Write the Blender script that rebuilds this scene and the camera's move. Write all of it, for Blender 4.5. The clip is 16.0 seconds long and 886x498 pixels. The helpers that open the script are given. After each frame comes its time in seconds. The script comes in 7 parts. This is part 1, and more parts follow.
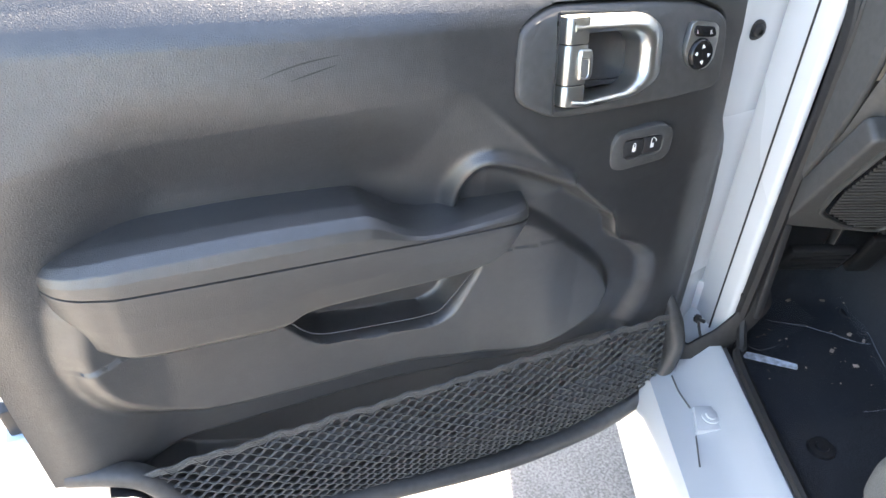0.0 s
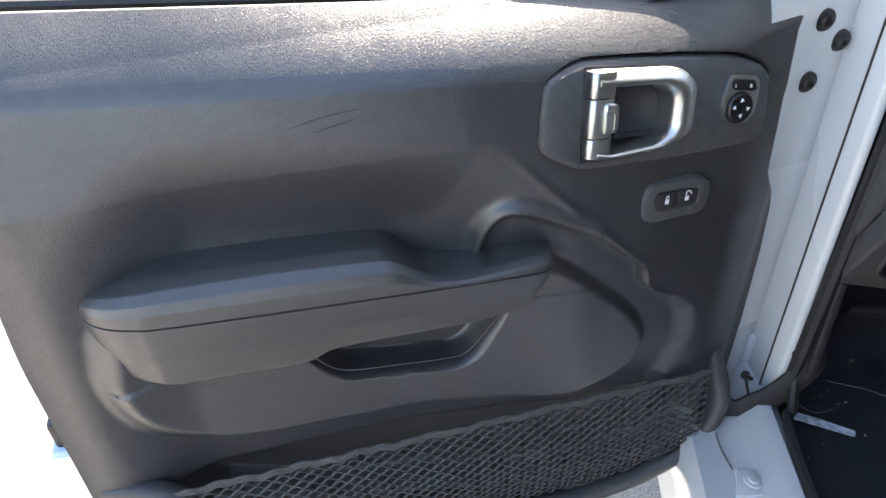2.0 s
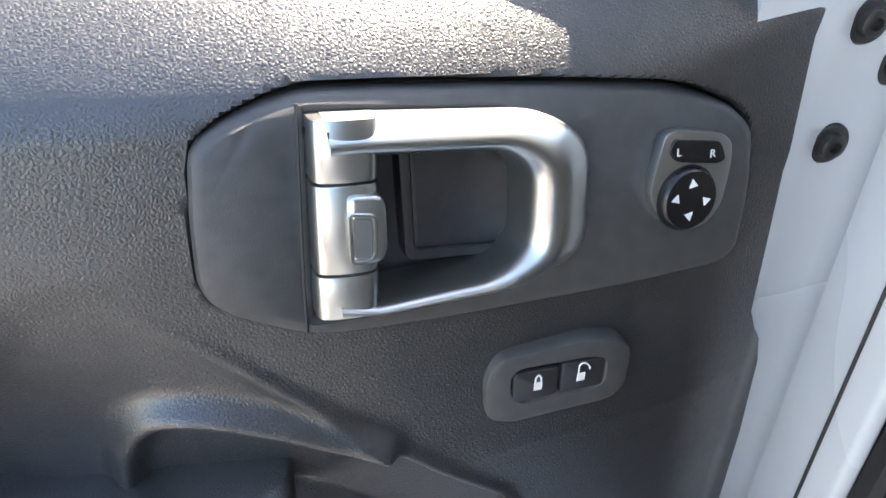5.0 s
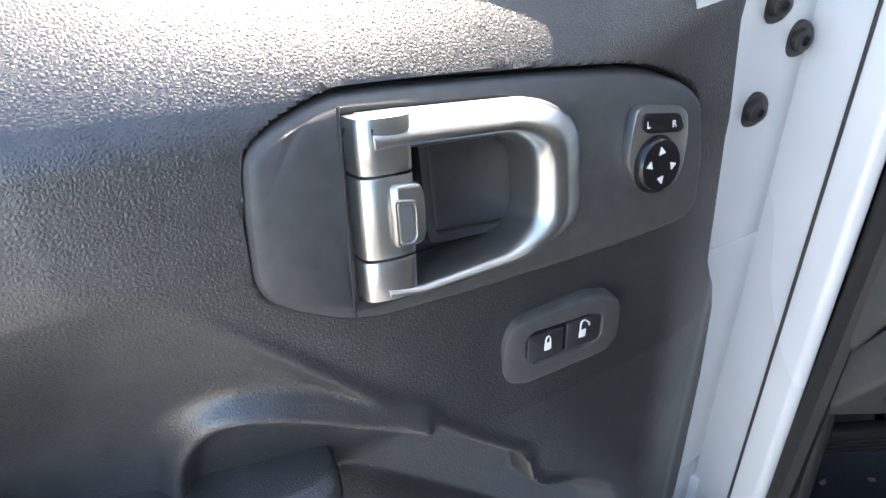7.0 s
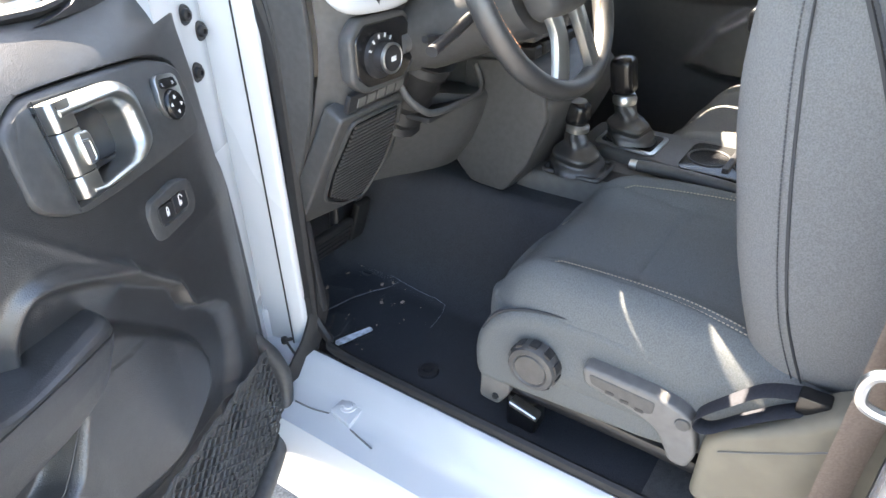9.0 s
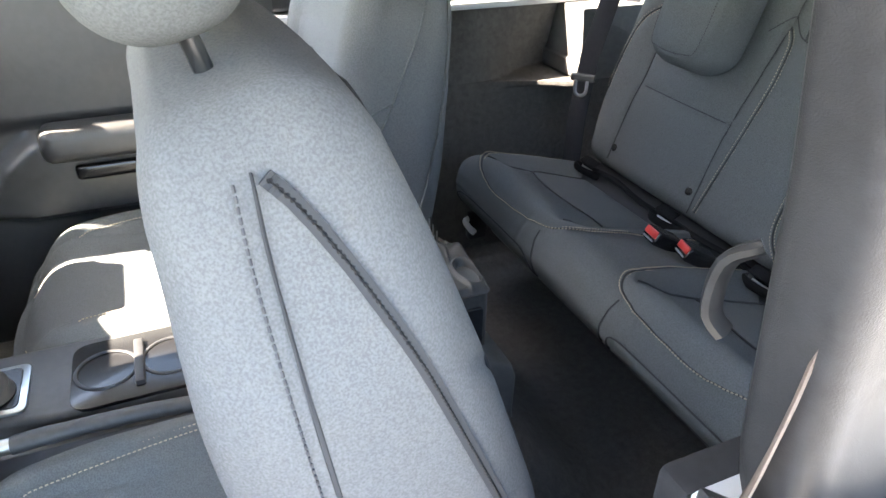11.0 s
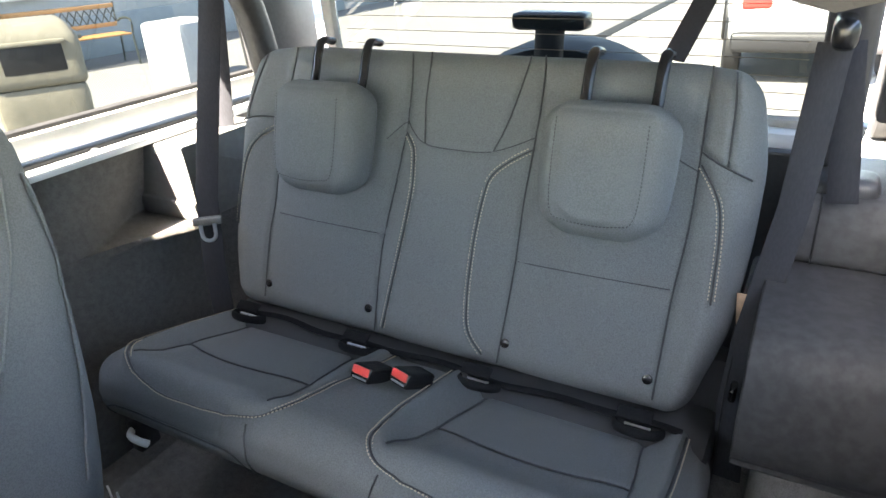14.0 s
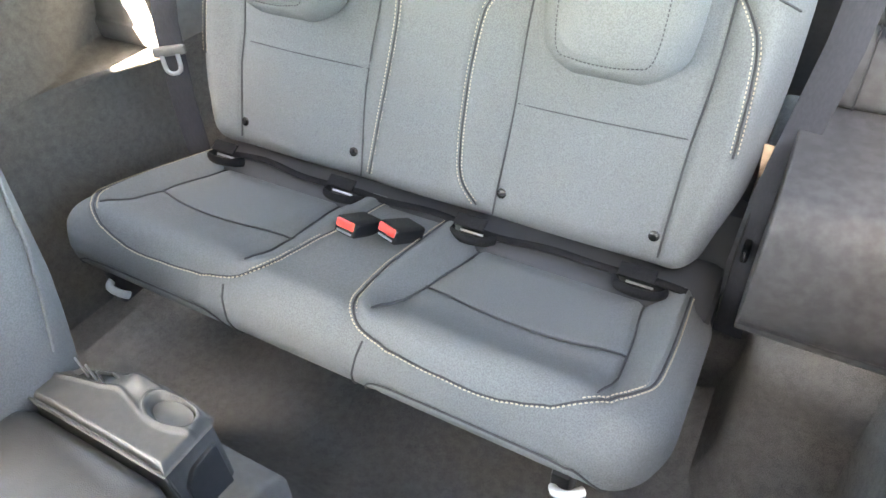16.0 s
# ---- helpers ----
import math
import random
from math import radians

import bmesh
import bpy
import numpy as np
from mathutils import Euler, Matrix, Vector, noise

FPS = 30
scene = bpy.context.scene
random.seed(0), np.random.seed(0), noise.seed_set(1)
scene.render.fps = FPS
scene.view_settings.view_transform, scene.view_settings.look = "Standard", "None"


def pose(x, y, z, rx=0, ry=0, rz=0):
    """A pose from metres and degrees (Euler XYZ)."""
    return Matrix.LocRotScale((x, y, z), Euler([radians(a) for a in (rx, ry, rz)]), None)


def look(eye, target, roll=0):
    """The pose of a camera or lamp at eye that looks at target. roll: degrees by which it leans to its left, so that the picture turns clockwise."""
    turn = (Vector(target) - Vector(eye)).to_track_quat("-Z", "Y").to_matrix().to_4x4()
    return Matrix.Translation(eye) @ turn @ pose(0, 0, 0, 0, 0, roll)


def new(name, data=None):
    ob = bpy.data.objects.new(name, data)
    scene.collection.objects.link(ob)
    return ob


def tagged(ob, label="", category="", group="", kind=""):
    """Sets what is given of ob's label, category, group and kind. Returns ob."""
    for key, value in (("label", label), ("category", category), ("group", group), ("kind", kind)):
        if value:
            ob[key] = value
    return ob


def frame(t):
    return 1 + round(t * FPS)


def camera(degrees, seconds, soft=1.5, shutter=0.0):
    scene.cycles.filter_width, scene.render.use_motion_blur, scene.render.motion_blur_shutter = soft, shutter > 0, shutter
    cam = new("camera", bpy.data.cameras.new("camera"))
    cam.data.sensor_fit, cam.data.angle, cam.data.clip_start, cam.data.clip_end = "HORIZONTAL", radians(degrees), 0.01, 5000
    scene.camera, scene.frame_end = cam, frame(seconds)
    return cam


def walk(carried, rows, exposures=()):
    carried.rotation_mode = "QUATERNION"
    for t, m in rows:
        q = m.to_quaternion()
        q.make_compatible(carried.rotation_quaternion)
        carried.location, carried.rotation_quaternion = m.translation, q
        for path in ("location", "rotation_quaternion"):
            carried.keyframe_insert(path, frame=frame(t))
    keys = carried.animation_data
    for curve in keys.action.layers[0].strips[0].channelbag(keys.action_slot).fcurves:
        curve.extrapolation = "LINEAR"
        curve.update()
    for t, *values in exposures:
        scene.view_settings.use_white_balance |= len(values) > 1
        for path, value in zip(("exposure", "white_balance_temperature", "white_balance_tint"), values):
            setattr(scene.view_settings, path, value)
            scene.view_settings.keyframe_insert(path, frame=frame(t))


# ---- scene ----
cam = camera(66.99, 16.0)
PATH = [
    (0, (-1.192, -0.853, 1.606), (-1.163, 0.733, 0.389), 0.3),
    (0.5, (-1.117, -0.9, 1.639), (-1.251, 0.728, 0.485), -0.6),
    (1, (-1.101, -0.916, 1.642), (-1.308, 0.717, 0.506), -1.9),
    (1.5, (-1.096, -0.904, 1.639), (-1.313, 0.724, 0.497), -1.7),
    (2, (-1.114, -0.845, 1.636), (-1.325, 0.776, 0.482), -2.1),
    (2.5, (-1.19, -0.692, 1.608), (-1.27, 0.929, 0.439), -1.9),
    (3, (-1.157, -0.559, 1.591), (-1.224, 1.066, 0.427), -1.1),
    (3.5, (-1.063, -0.46, 1.567), (-1.206, 1.175, 0.424), -0.1),
    (4, (-0.976, -0.4, 1.531), (-1.189, 1.242, 0.408), -0.2),
    (4.5, (-0.936, -0.362, 1.492), (-1.157, 1.301, 0.404), -0.6),
    (5, (-0.919, -0.336, 1.46), (-1.139, 1.325, 0.369), -0.6),
    (5.2, (-0.91, -0.331, 1.449), (-1.145, 1.335, 0.368), -1.0),
    (7.5, (-1.082, -0.444, 1.488), (-0.736, 1.141, 0.468), -1.4),
    (8, (-1.208, -0.578, 1.513), (-0.446, 0.970, 0.412), -0.4),
    (8.5, (-1.322, -0.722, 1.527), (-0.160, 0.654, 0.443), -1.8),
    (9, (-1.348, -0.787, 1.573), (0.044, 0.210, 0.499), -1.9),
    (9.5, (-1.249, -0.686, 1.605), (0.365, -0.217, 0.52), 0.5),
    (10, (-1.123, -0.639, 1.619), (0.559, -0.607, 0.539), 1.5),
    (10.2, (-1.053, -0.632, 1.62), (0.626, -0.747, 0.541), 1.8),
    (12.3, (-0.72, -0.682, 1.703), (0.428, -2.048, 0.799), -3.9),
    (12.5, (-0.699, -0.683, 1.71), (0.381, -2.109, 0.816), -4.0),
    (13, (-0.653, -0.69, 1.722), (0.287, -2.22, 0.842), -3.9),
    (13.5, (-0.621, -0.69, 1.72), (0.271, -2.259, 0.86), -3.3),
    (14, (-0.599, -0.694, 1.717), (0.299, -2.261, 0.857), -2.8),
    (14.5, (-0.595, -0.709, 1.714), (0.296, -2.273, 0.843), -3.1),
    (15, (-0.584, -0.754, 1.706), (0.284, -2.241, 0.688), -3.0),
    (15.5, (-0.567, -0.793, 1.703), (0.266, -2.17, 0.516), -3.4),
    (16, (-0.556, -0.817, 1.706), (0.224, -2.103, 0.388), -3.6),
]
EXPOSURE = [(0.0, 3.85, 7900, 13), (0.5, 3.35, 7700, 13), (1.5, 3.15, 7400, 13), (2.5, 3.05, 7400, 13), (3.5, 3.15, 7500, 13), (5.0, 3.4, 7600, 13), (7.5, 3.6, 7500, 13), (9.0, 3.88, 7700, 13), (10.2, 4.15, 7600, 13), (12.3, 5.15, 7400, 11), (14.5, 5.0, 7400, 11), (15.2, 5.5, 7700, 12), (16.0, 6.65, 8600, 12)]
walk(cam, [(t, look(eye, target, roll)) for t, eye, target, roll in PATH], EXPOSURE)

# ---- sky and sun ----
SUN_AZ, SUN_EL = radians(13), radians(46)      # azimuth from ahead of the car towards its passenger side
world = bpy.data.worlds.new("world")
scene.world = world
world.use_nodes = True
sky = world.node_tree.nodes.new("ShaderNodeTexSky")
sky.sky_type, sky.sun_disc = "NISHITA", False
sky.sun_elevation, sky.sun_rotation = SUN_EL, SUN_AZ
world.node_tree.links.new(sky.outputs[0], world.node_tree.nodes["Background"].inputs[0])
world.node_tree.nodes["Background"].inputs[1].default_value = 0.115
sun = new("sun", bpy.data.lights.new("sun", "SUN"))
sun.data.energy, sun.data.angle, sun.data.color = 5.0, radians(0.53), (1.0, 0.95, 0.87)
sun.matrix_world = look((math.sin(SUN_AZ) * math.cos(SUN_EL) * 9, math.cos(SUN_AZ) * math.cos(SUN_EL) * 9, math.sin(SUN_EL) * 9), (0, 0, 0))


# ---- materials ----
def material(name, color, rough=0.5, metal=0.0, var=0.0, scale=40.0, bump=0.0, bump_scale=300.0, grain="noise", spec=0.5, coat=0.0, stretch=(1, 1, 1), broad_gain=1.0):
    """A principled material: colour varied at two scales, and fine relief of the given depth in metres."""
    m = bpy.data.materials.new(name)
    m.use_nodes = True
    nodes, link = m.node_tree.nodes, m.node_tree.links.new
    p = nodes["Principled BSDF"]
    p.inputs["Base Color"].default_value = (*color, 1)
    p.inputs["Roughness"].default_value, p.inputs["Metallic"].default_value = rough, metal
    p.inputs["Specular IOR Level"].default_value = spec
    p.inputs["Coat Weight"].default_value = coat
    co = nodes.new("ShaderNodeTexCoord")
    mp = nodes.new("ShaderNodeMapping")
    mp.inputs["Scale"].default_value = stretch
    link(co.outputs["Object"], mp.inputs[0])
    if var > 0:
        fine, broad = nodes.new("ShaderNodeTexNoise"), nodes.new("ShaderNodeTexNoise")
        fine.inputs["Scale"].default_value, broad.inputs["Scale"].default_value = scale, scale / 14
        fine.inputs["Detail"].default_value, broad.inputs["Detail"].default_value = 4, 3
        add = nodes.new("ShaderNodeMath")
        add.operation = "MULTIPLY_ADD"
        add.inputs[1].default_value = 3.0 / max(broad_gain, 0.01)
        ramp = nodes.new("ShaderNodeMapRange")
        mid = 1.5 / max(broad_gain, 0.01) + 0.5
        ramp.inputs[1].default_value, ramp.inputs[2].default_value = mid - 0.4 / max(broad_gain, 0.01), mid + 0.4 / max(broad_gain, 0.01)
        ramp.inputs[3].default_value, ramp.inputs[4].default_value = 1 - var, 1 + var
        mul = nodes.new("ShaderNodeVectorMath")
        mul.operation = "SCALE"
        mul.inputs[0].default_value = color
        for n in (fine, broad):
            link(mp.outputs[0], n.inputs["Vector"])
        link(fine.outputs[0], add.inputs[0]), link(broad.outputs[0], add.inputs[2])
        link(add.outputs[0], ramp.inputs[0]), link(ramp.outputs[0], mul.inputs["Scale"])
        link(mul.outputs[0], p.inputs["Base Color"])
        rr = nodes.new("ShaderNodeMapRange")
        rr.inputs[1].default_value, rr.inputs[2].default_value = 0.3, 0.7
        rr.inputs[3].default_value, rr.inputs[4].default_value = max(rough - 0.08, 0.02), min(rough + 0.08, 1)
        link(broad.outputs[0], rr.inputs[0]), link(rr.outputs[0], p.inputs["Roughness"])
    if bump > 0:
        if grain == "leather":
            t = nodes.new("ShaderNodeTexVoronoi")
            t.feature = "DISTANCE_TO_EDGE"
            w = nodes.new("ShaderNodeTexNoise")
            w.inputs["Scale"].default_value = bump_scale * 0.6
            mix = nodes.new("ShaderNodeVectorMath")
            mix.operation = "MULTIPLY_ADD"
            mix.inputs[1].default_value = (0.6 / bump_scale,) * 3
            link(w.outputs["Color"], mix.inputs[0]), link(mp.outputs[0], mix.inputs[2])
            link(mix.outputs[0], t.inputs["Vector"])
        elif grain == "weave":
            t = nodes.new("ShaderNodeTexNoise")
            t.inputs["Detail"].default_value = 5
            t.inputs["Roughness"].default_value = 0.75
            link(mp.outputs[0], t.inputs["Vector"])
        else:
            t = nodes.new("ShaderNodeTexNoise")
            t.inputs["Detail"].default_value = 3
            link(mp.outputs[0], t.inputs["Vector"])
        t.inputs["Scale"].default_value = bump_scale
        b = nodes.new("ShaderNodeBump")
        b.inputs["Distance"].default_value = bump
        link(t.outputs[0], b.inputs["Height"])
        link(b.outputs[0], p.inputs["Normal"])
    return m


def glass_material(name, tint, rough=0.0):
    m = bpy.data.materials.new(name)
    m.use_nodes = True
    nodes, link = m.node_tree.nodes, m.node_tree.links.new
    clear, gloss, mix, facing, power, scale = (nodes.new("ShaderNode" + n) for n in ("BsdfTransparent", "BsdfGlossy", "MixShader", "LayerWeight", "Math", "Math"))
    clear.inputs[0].default_value = (*tint, 1)
    gloss.inputs["Roughness"].default_value = rough
    power.operation, scale.operation = "POWER", "MULTIPLY_ADD"
    power.inputs[1].default_value, scale.inputs[1].default_value, scale.inputs[2].default_value = 5.0, 0.94, 0.045
    link(facing.outputs["Facing"], power.inputs[0]), link(power.outputs[0], scale.inputs[0])
    link(scale.outputs[0], mix.inputs[0]), link(clear.outputs[0], mix.inputs[1]), link(gloss.outputs[0], mix.inputs[2])
    link(mix.outputs[0], nodes["Material Output"].inputs[0])
    return m


LEATHER = material("soft_touch_vinyl", (0.031, 0.031, 0.032), 0.36, var=0.12, scale=60, bump=0.00045, bump_scale=390, grain="leather", spec=1.0)
PLASTIC = material("moulded_plastic", (0.060, 0.060, 0.060), 0.48, var=0.10, scale=80, bump=0.0002, bump_scale=1500)
DARK = material("dark_plastic", (0.024, 0.024, 0.026), 0.45, var=0.15, scale=90, bump=0.0002, bump_scale=1200)
QUARTER_TRIM = material("grained_quarter_plastic", (0.050, 0.050, 0.052), 0.55, var=0.15, scale=60, bump=0.0004, bump_scale=900, spec=0.15)
TRIM_BLACK = material("black_trim_plastic", (0.034, 0.034, 0.036), 0.5, var=0.1, scale=80, bump=0.0003, bump_scale=1100)
BUTTON = material("button_plastic", (0.028, 0.028, 0.030), 0.4)
GLOSSY = material("smooth_black_plastic", (0.010, 0.010, 0.011), 0.25)
RUBBER = material("black_rubber", (0.012, 0.012, 0.013), 0.6, var=0.2, scale=120)
PAINT = material("white_body_paint", (0.55, 0.57, 0.59), 0.28, var=0.02, scale=8, coat=0.8)
CHROME = material("satin_chrome", (0.52, 0.53, 0.52), 0.32, metal=1.0, var=0.03, scale=25)
STEEL = material("zinc_steel", (0.55, 0.56, 0.57), 0.35, metal=1.0, var=0.1, scale=60)
BLACK_STEEL = material("black_painted_steel", (0.02, 0.02, 0.021), 0.35, var=0.2, scale=60)
CLOTH = material("charcoal_seat_cloth", (0.122, 0.129, 0.130), 0.92, var=0.16, scale=520, bump=0.0006, bump_scale=1300, grain="weave", spec=0.25, broad_gain=0.3)
CLOTH_SIDE = material("grey_seat_cloth", (0.140, 0.143, 0.145), 0.92, var=0.15, scale=520, bump=0.0006, bump_scale=1200, grain="weave", spec=0.25, broad_gain=0.3)
THREAD = material("tan_thread", (0.37, 0.31, 0.23), 0.7)
DARK_THREAD = material("grey_thread", (0.07, 0.07, 0.075), 0.7)
# dark tone for the shade in seam grooves; also zip tape, piping and headrest stitching
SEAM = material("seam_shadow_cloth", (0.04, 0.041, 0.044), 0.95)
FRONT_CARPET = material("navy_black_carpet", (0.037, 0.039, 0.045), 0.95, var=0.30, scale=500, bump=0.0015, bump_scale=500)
CARPET = material("black_carpet", (0.118, 0.114, 0.110), 0.98, var=0.35, scale=900, bump=0.002, bump_scale=900, grain="weave", spec=0.15)
WEBBING = material("seat_belt_webbing", (0.030, 0.031, 0.037), 0.75, var=0.1, scale=300, bump=0.0003, bump_scale=900, stretch=(1, 1, 0.3), spec=0.12)
NET = material("elastic_net_cord", (0.075, 0.074, 0.072), 0.85, var=0.3, scale=400)
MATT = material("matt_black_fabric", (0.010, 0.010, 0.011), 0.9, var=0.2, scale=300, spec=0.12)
RED = material("red_release_button", (0.62, 0.05, 0.04), 0.4)
YELLOW = material("yellow_label", (0.85, 0.62, 0.03), 0.5)
WHITE_PRINT = material("white_print", (0.75, 0.75, 0.75), 0.6)
GREY_PLASTIC = material("grey_plastic", (0.12, 0.118, 0.115), 0.5, var=0.08, scale=60, bump=0.0002, bump_scale=1300)
ASPHALT = material("asphalt", (0.20, 0.194, 0.185), 0.95, var=0.30, scale=140, bump=0.003, bump_scale=120)
CONCRETE = material("light_concrete", (0.15, 0.146, 0.139), 0.9, var=0.12, scale=40, bump=0.001, bump_scale=90)
STUCCO = material("white_stucco", (0.33, 0.34, 0.35), 0.9, var=0.06, scale=20, bump=0.002, bump_scale=200)
HEADLINER = material("pale_headliner", (0.62, 0.62, 0.60), 0.95, var=0.05, scale=60)
WOOD = material("varnished_wood_slat", (0.36, 0.18, 0.065), 0.5, var=0.25, scale=30, stretch=(1, 1, 8))
IRON = material("black_cast_iron", (0.02, 0.025, 0.022), 0.5)
BEIGE = material("beige_moulded_plastic", (0.15, 0.136, 0.104), 0.6, var=0.08, scale=20)
TINTED = glass_material("tinted_glass", (0.16, 0.172, 0.168))
CLEAR = glass_material("clear_glass", (0.93, 0.96, 0.94))
FILM = glass_material("clear_plastic_film", (0.95, 0.96, 0.98), 0.2)


# ---- mesh tools ----
def part(name, data, mat, parent=None, label="", smooth=True, at=None):
    """Links a bmesh or (verts, faces) as one mesh object, under parent when there is one."""
    me = bpy.data.meshes.new(name)
    if isinstance(data, tuple):
        me.from_pydata([tuple(map(float, v)) for v in data[0]], [], [tuple(map(int, f)) for f in data[1]])
    else:
        data.to_mesh(me)
        data.free()
    me.materials.append(mat)
    if smooth:
        me.polygons.foreach_set("use_smooth", [True] * len(me.polygons))
        me.set_sharp_from_angle(angle=radians(42))
    me.update()
    ob = new(name, me)
    if parent is not None:
        ob.parent = parent
    if at is not None:
        ob.matrix_basis = at
    if label:
        tagged(ob, label)
    return ob


def empty(name, m, label, category, group="", kind=""):
    ob = new(name)
    ob.empty_display_size = 0.05
    ob.matrix_basis = m
    return tagged(ob, label, category, group, kind)


def joined(*pieces):
    """One (verts, faces) of several."""
    verts, faces = [], []
    for v, f in pieces:
        n = len(verts)
        verts.extend(v)
        faces.extend([[i + n for i in face] for face in f])
    return verts, faces


def moved(data, m):
    return [tuple(m @ Vector(v)) for v in data[0]], data[1]


def grid(fn, nu, nv, close_u=False):
    """A sheet: fn takes arrays s, t in 0..1 and gives x, y, z arrays."""
    s, t = np.meshgrid(np.linspace(0, 1, nu, endpoint=not close_u), np.linspace(0, 1, nv), indexing="ij")
    x, y, z = fn(s, t)
    verts = np.stack([x + 0 * s, y + 0 * s, z + 0 * s], -1).reshape(-1, 3)
    i, j = np.meshgrid(np.arange(nu if close_u else nu - 1), np.arange(nv - 1), indexing="ij")
    k = (i + 1) % nu
    faces = np.stack([i * nv + j, k * nv + j, k * nv + j + 1, i * nv + j + 1], -1).reshape(-1, 4)
    return verts, faces


def pillow(size, r, n=(12, 12, 12), shape=None):
    """A rounded box about its own middle, with evenly cut faces; shape(p, nrm) moves its points (arrays n x 3)."""
    hx, hy, hz = (v / 2 for v in size)
    half = np.array([hx, hy, hz])
    r = min(r, *half) * 0.999
    index, verts, faces = {}, [], []

    def steps(h, k):
        c = np.linspace(-1, 1, k + 1)
        return np.sign(c) * (1 - (1 - np.abs(c)) ** 1.25) * h

    axes = [steps(h, k) for h, k in zip(half, n)]

    def vert(p):
        key = tuple(round(v, 6) for v in p)
        if key not in index:
            index[key] = len(verts)
            verts.append(p)
        return index[key]

    for a in range(3):
        b, c = (a + 1) % 3, (a + 2) % 3
        for side in (-1, 1):
            for i in range(n[b]):
                for j in range(n[c]):
                    quad = []
                    for di, dj in ((0, 0), (1, 0), (1, 1), (0, 1)):
                        p = [0.0, 0.0, 0.0]
                        p[a], p[b], p[c] = side * half[a], axes[b][i + di], axes[c][j + dj]
                        quad.append(vert(p))
                    faces.append(quad if side > 0 else quad[::-1])
    p = np.array(verts)
    core = np.clip(p, -(half - r), half - r)
    d = p - core
    nrm = d / np.maximum(np.linalg.norm(d, axis=1), 1e-9)[:, None]
    q = core + nrm * r
    if shape is not None:
        q = shape(q, nrm)
    return q, faces


def box(x0, x1, y0, y1, z0, z1, bevel=0.004, segments=2):
    bm = bmesh.new()
    bmesh.ops.create_cube(bm, size=1)
    for v in bm.verts:
        v.co = Vector(((x0 + x1) / 2 + v.co.x * (x1 - x0), (y0 + y1) / 2 + v.co.y * (y1 - y0), (z0 + z1) / 2 + v.co.z * (z1 - z0)))
    if bevel:
        bmesh.ops.bevel(bm, geom=bm.edges[:], offset=bevel, segments=segments, profile=0.5, affect="EDGES", clamp_overlap=True)
    return bm


def prism(points, y0, y1, bevel=0.003, segments=2, axis="y"):
    """A flat outline (a, b) pushed from y0 to y1 along an axis: "y" takes (x, z), "x" takes (y, z), "z" takes (x, y)."""
    bm = bmesh.new()
    put = {"y": lambda a, b, c: (a, c, b), "x": lambda a, b, c: (c, a, b), "z": lambda a, b, c: (a, b, c)}[axis]
    lo = [bm.verts.new(put(a, b, y0)) for a, b in points]
    hi = [bm.verts.new(put(a, b, y1)) for a, b in points]
    bm.faces.new(lo)
    bm.faces.new(hi[::-1])
    k = len(points)
    for i in range(k):
        bm.faces.new((lo[i], hi[i], hi[(i + 1) % k], lo[(i + 1) % k]))
    bmesh.ops.recalc_face_normals(bm, faces=bm.faces[:])
    if bevel:
        rim = [e for e in bm.edges if (e.verts[0] in lo) == (e.verts[1] in lo)]
        bmesh.ops.bevel(bm, geom=rim, offset=bevel, segments=segments, profile=0.5, affect="EDGES", clamp_overlap=True)
    return bm


def rounded(points, r, k=5):
    """An outline with its corners rounded by about r."""
    out, n = [], len(points)
    for i in range(n):
        p, a, b = (Vector(points[j % n]) for j in (i, i - 1, i + 1))
        ra, rb = (a - p), (b - p)
        d = min(r, ra.length * 0.45, rb.length * 0.45)
        s, e = p + ra.normalized() * d, p + rb.normalized() * d
        for t in np.linspace(0, 1, k):
            out.append(tuple((1 - t) ** 2 * s + 2 * t * (1 - t) * p + t * t * e))
    return out


def spline(points, k=8, closed=False):
    """Points of a smooth curve through the given ones."""
    p = [np.array(q, float) for q in points]
    n, out = len(p), []
    for i in range(n if closed else n - 1):
        a, b, c, d = (p[(i + o) % n] if closed else p[min(max(i + o, 0), n - 1)] for o in (-1, 0, 1, 2))
        for t in np.linspace(0, 1, k, endpoint=False):
            out.append(0.5 * (2 * b + (c - a) * t + (2 * a - 5 * b + 4 * c - d) * t * t + (3 * b - a - 3 * c + d) * t ** 3))
    if not closed:
        out.append(p[-1])
    return np.array(out)


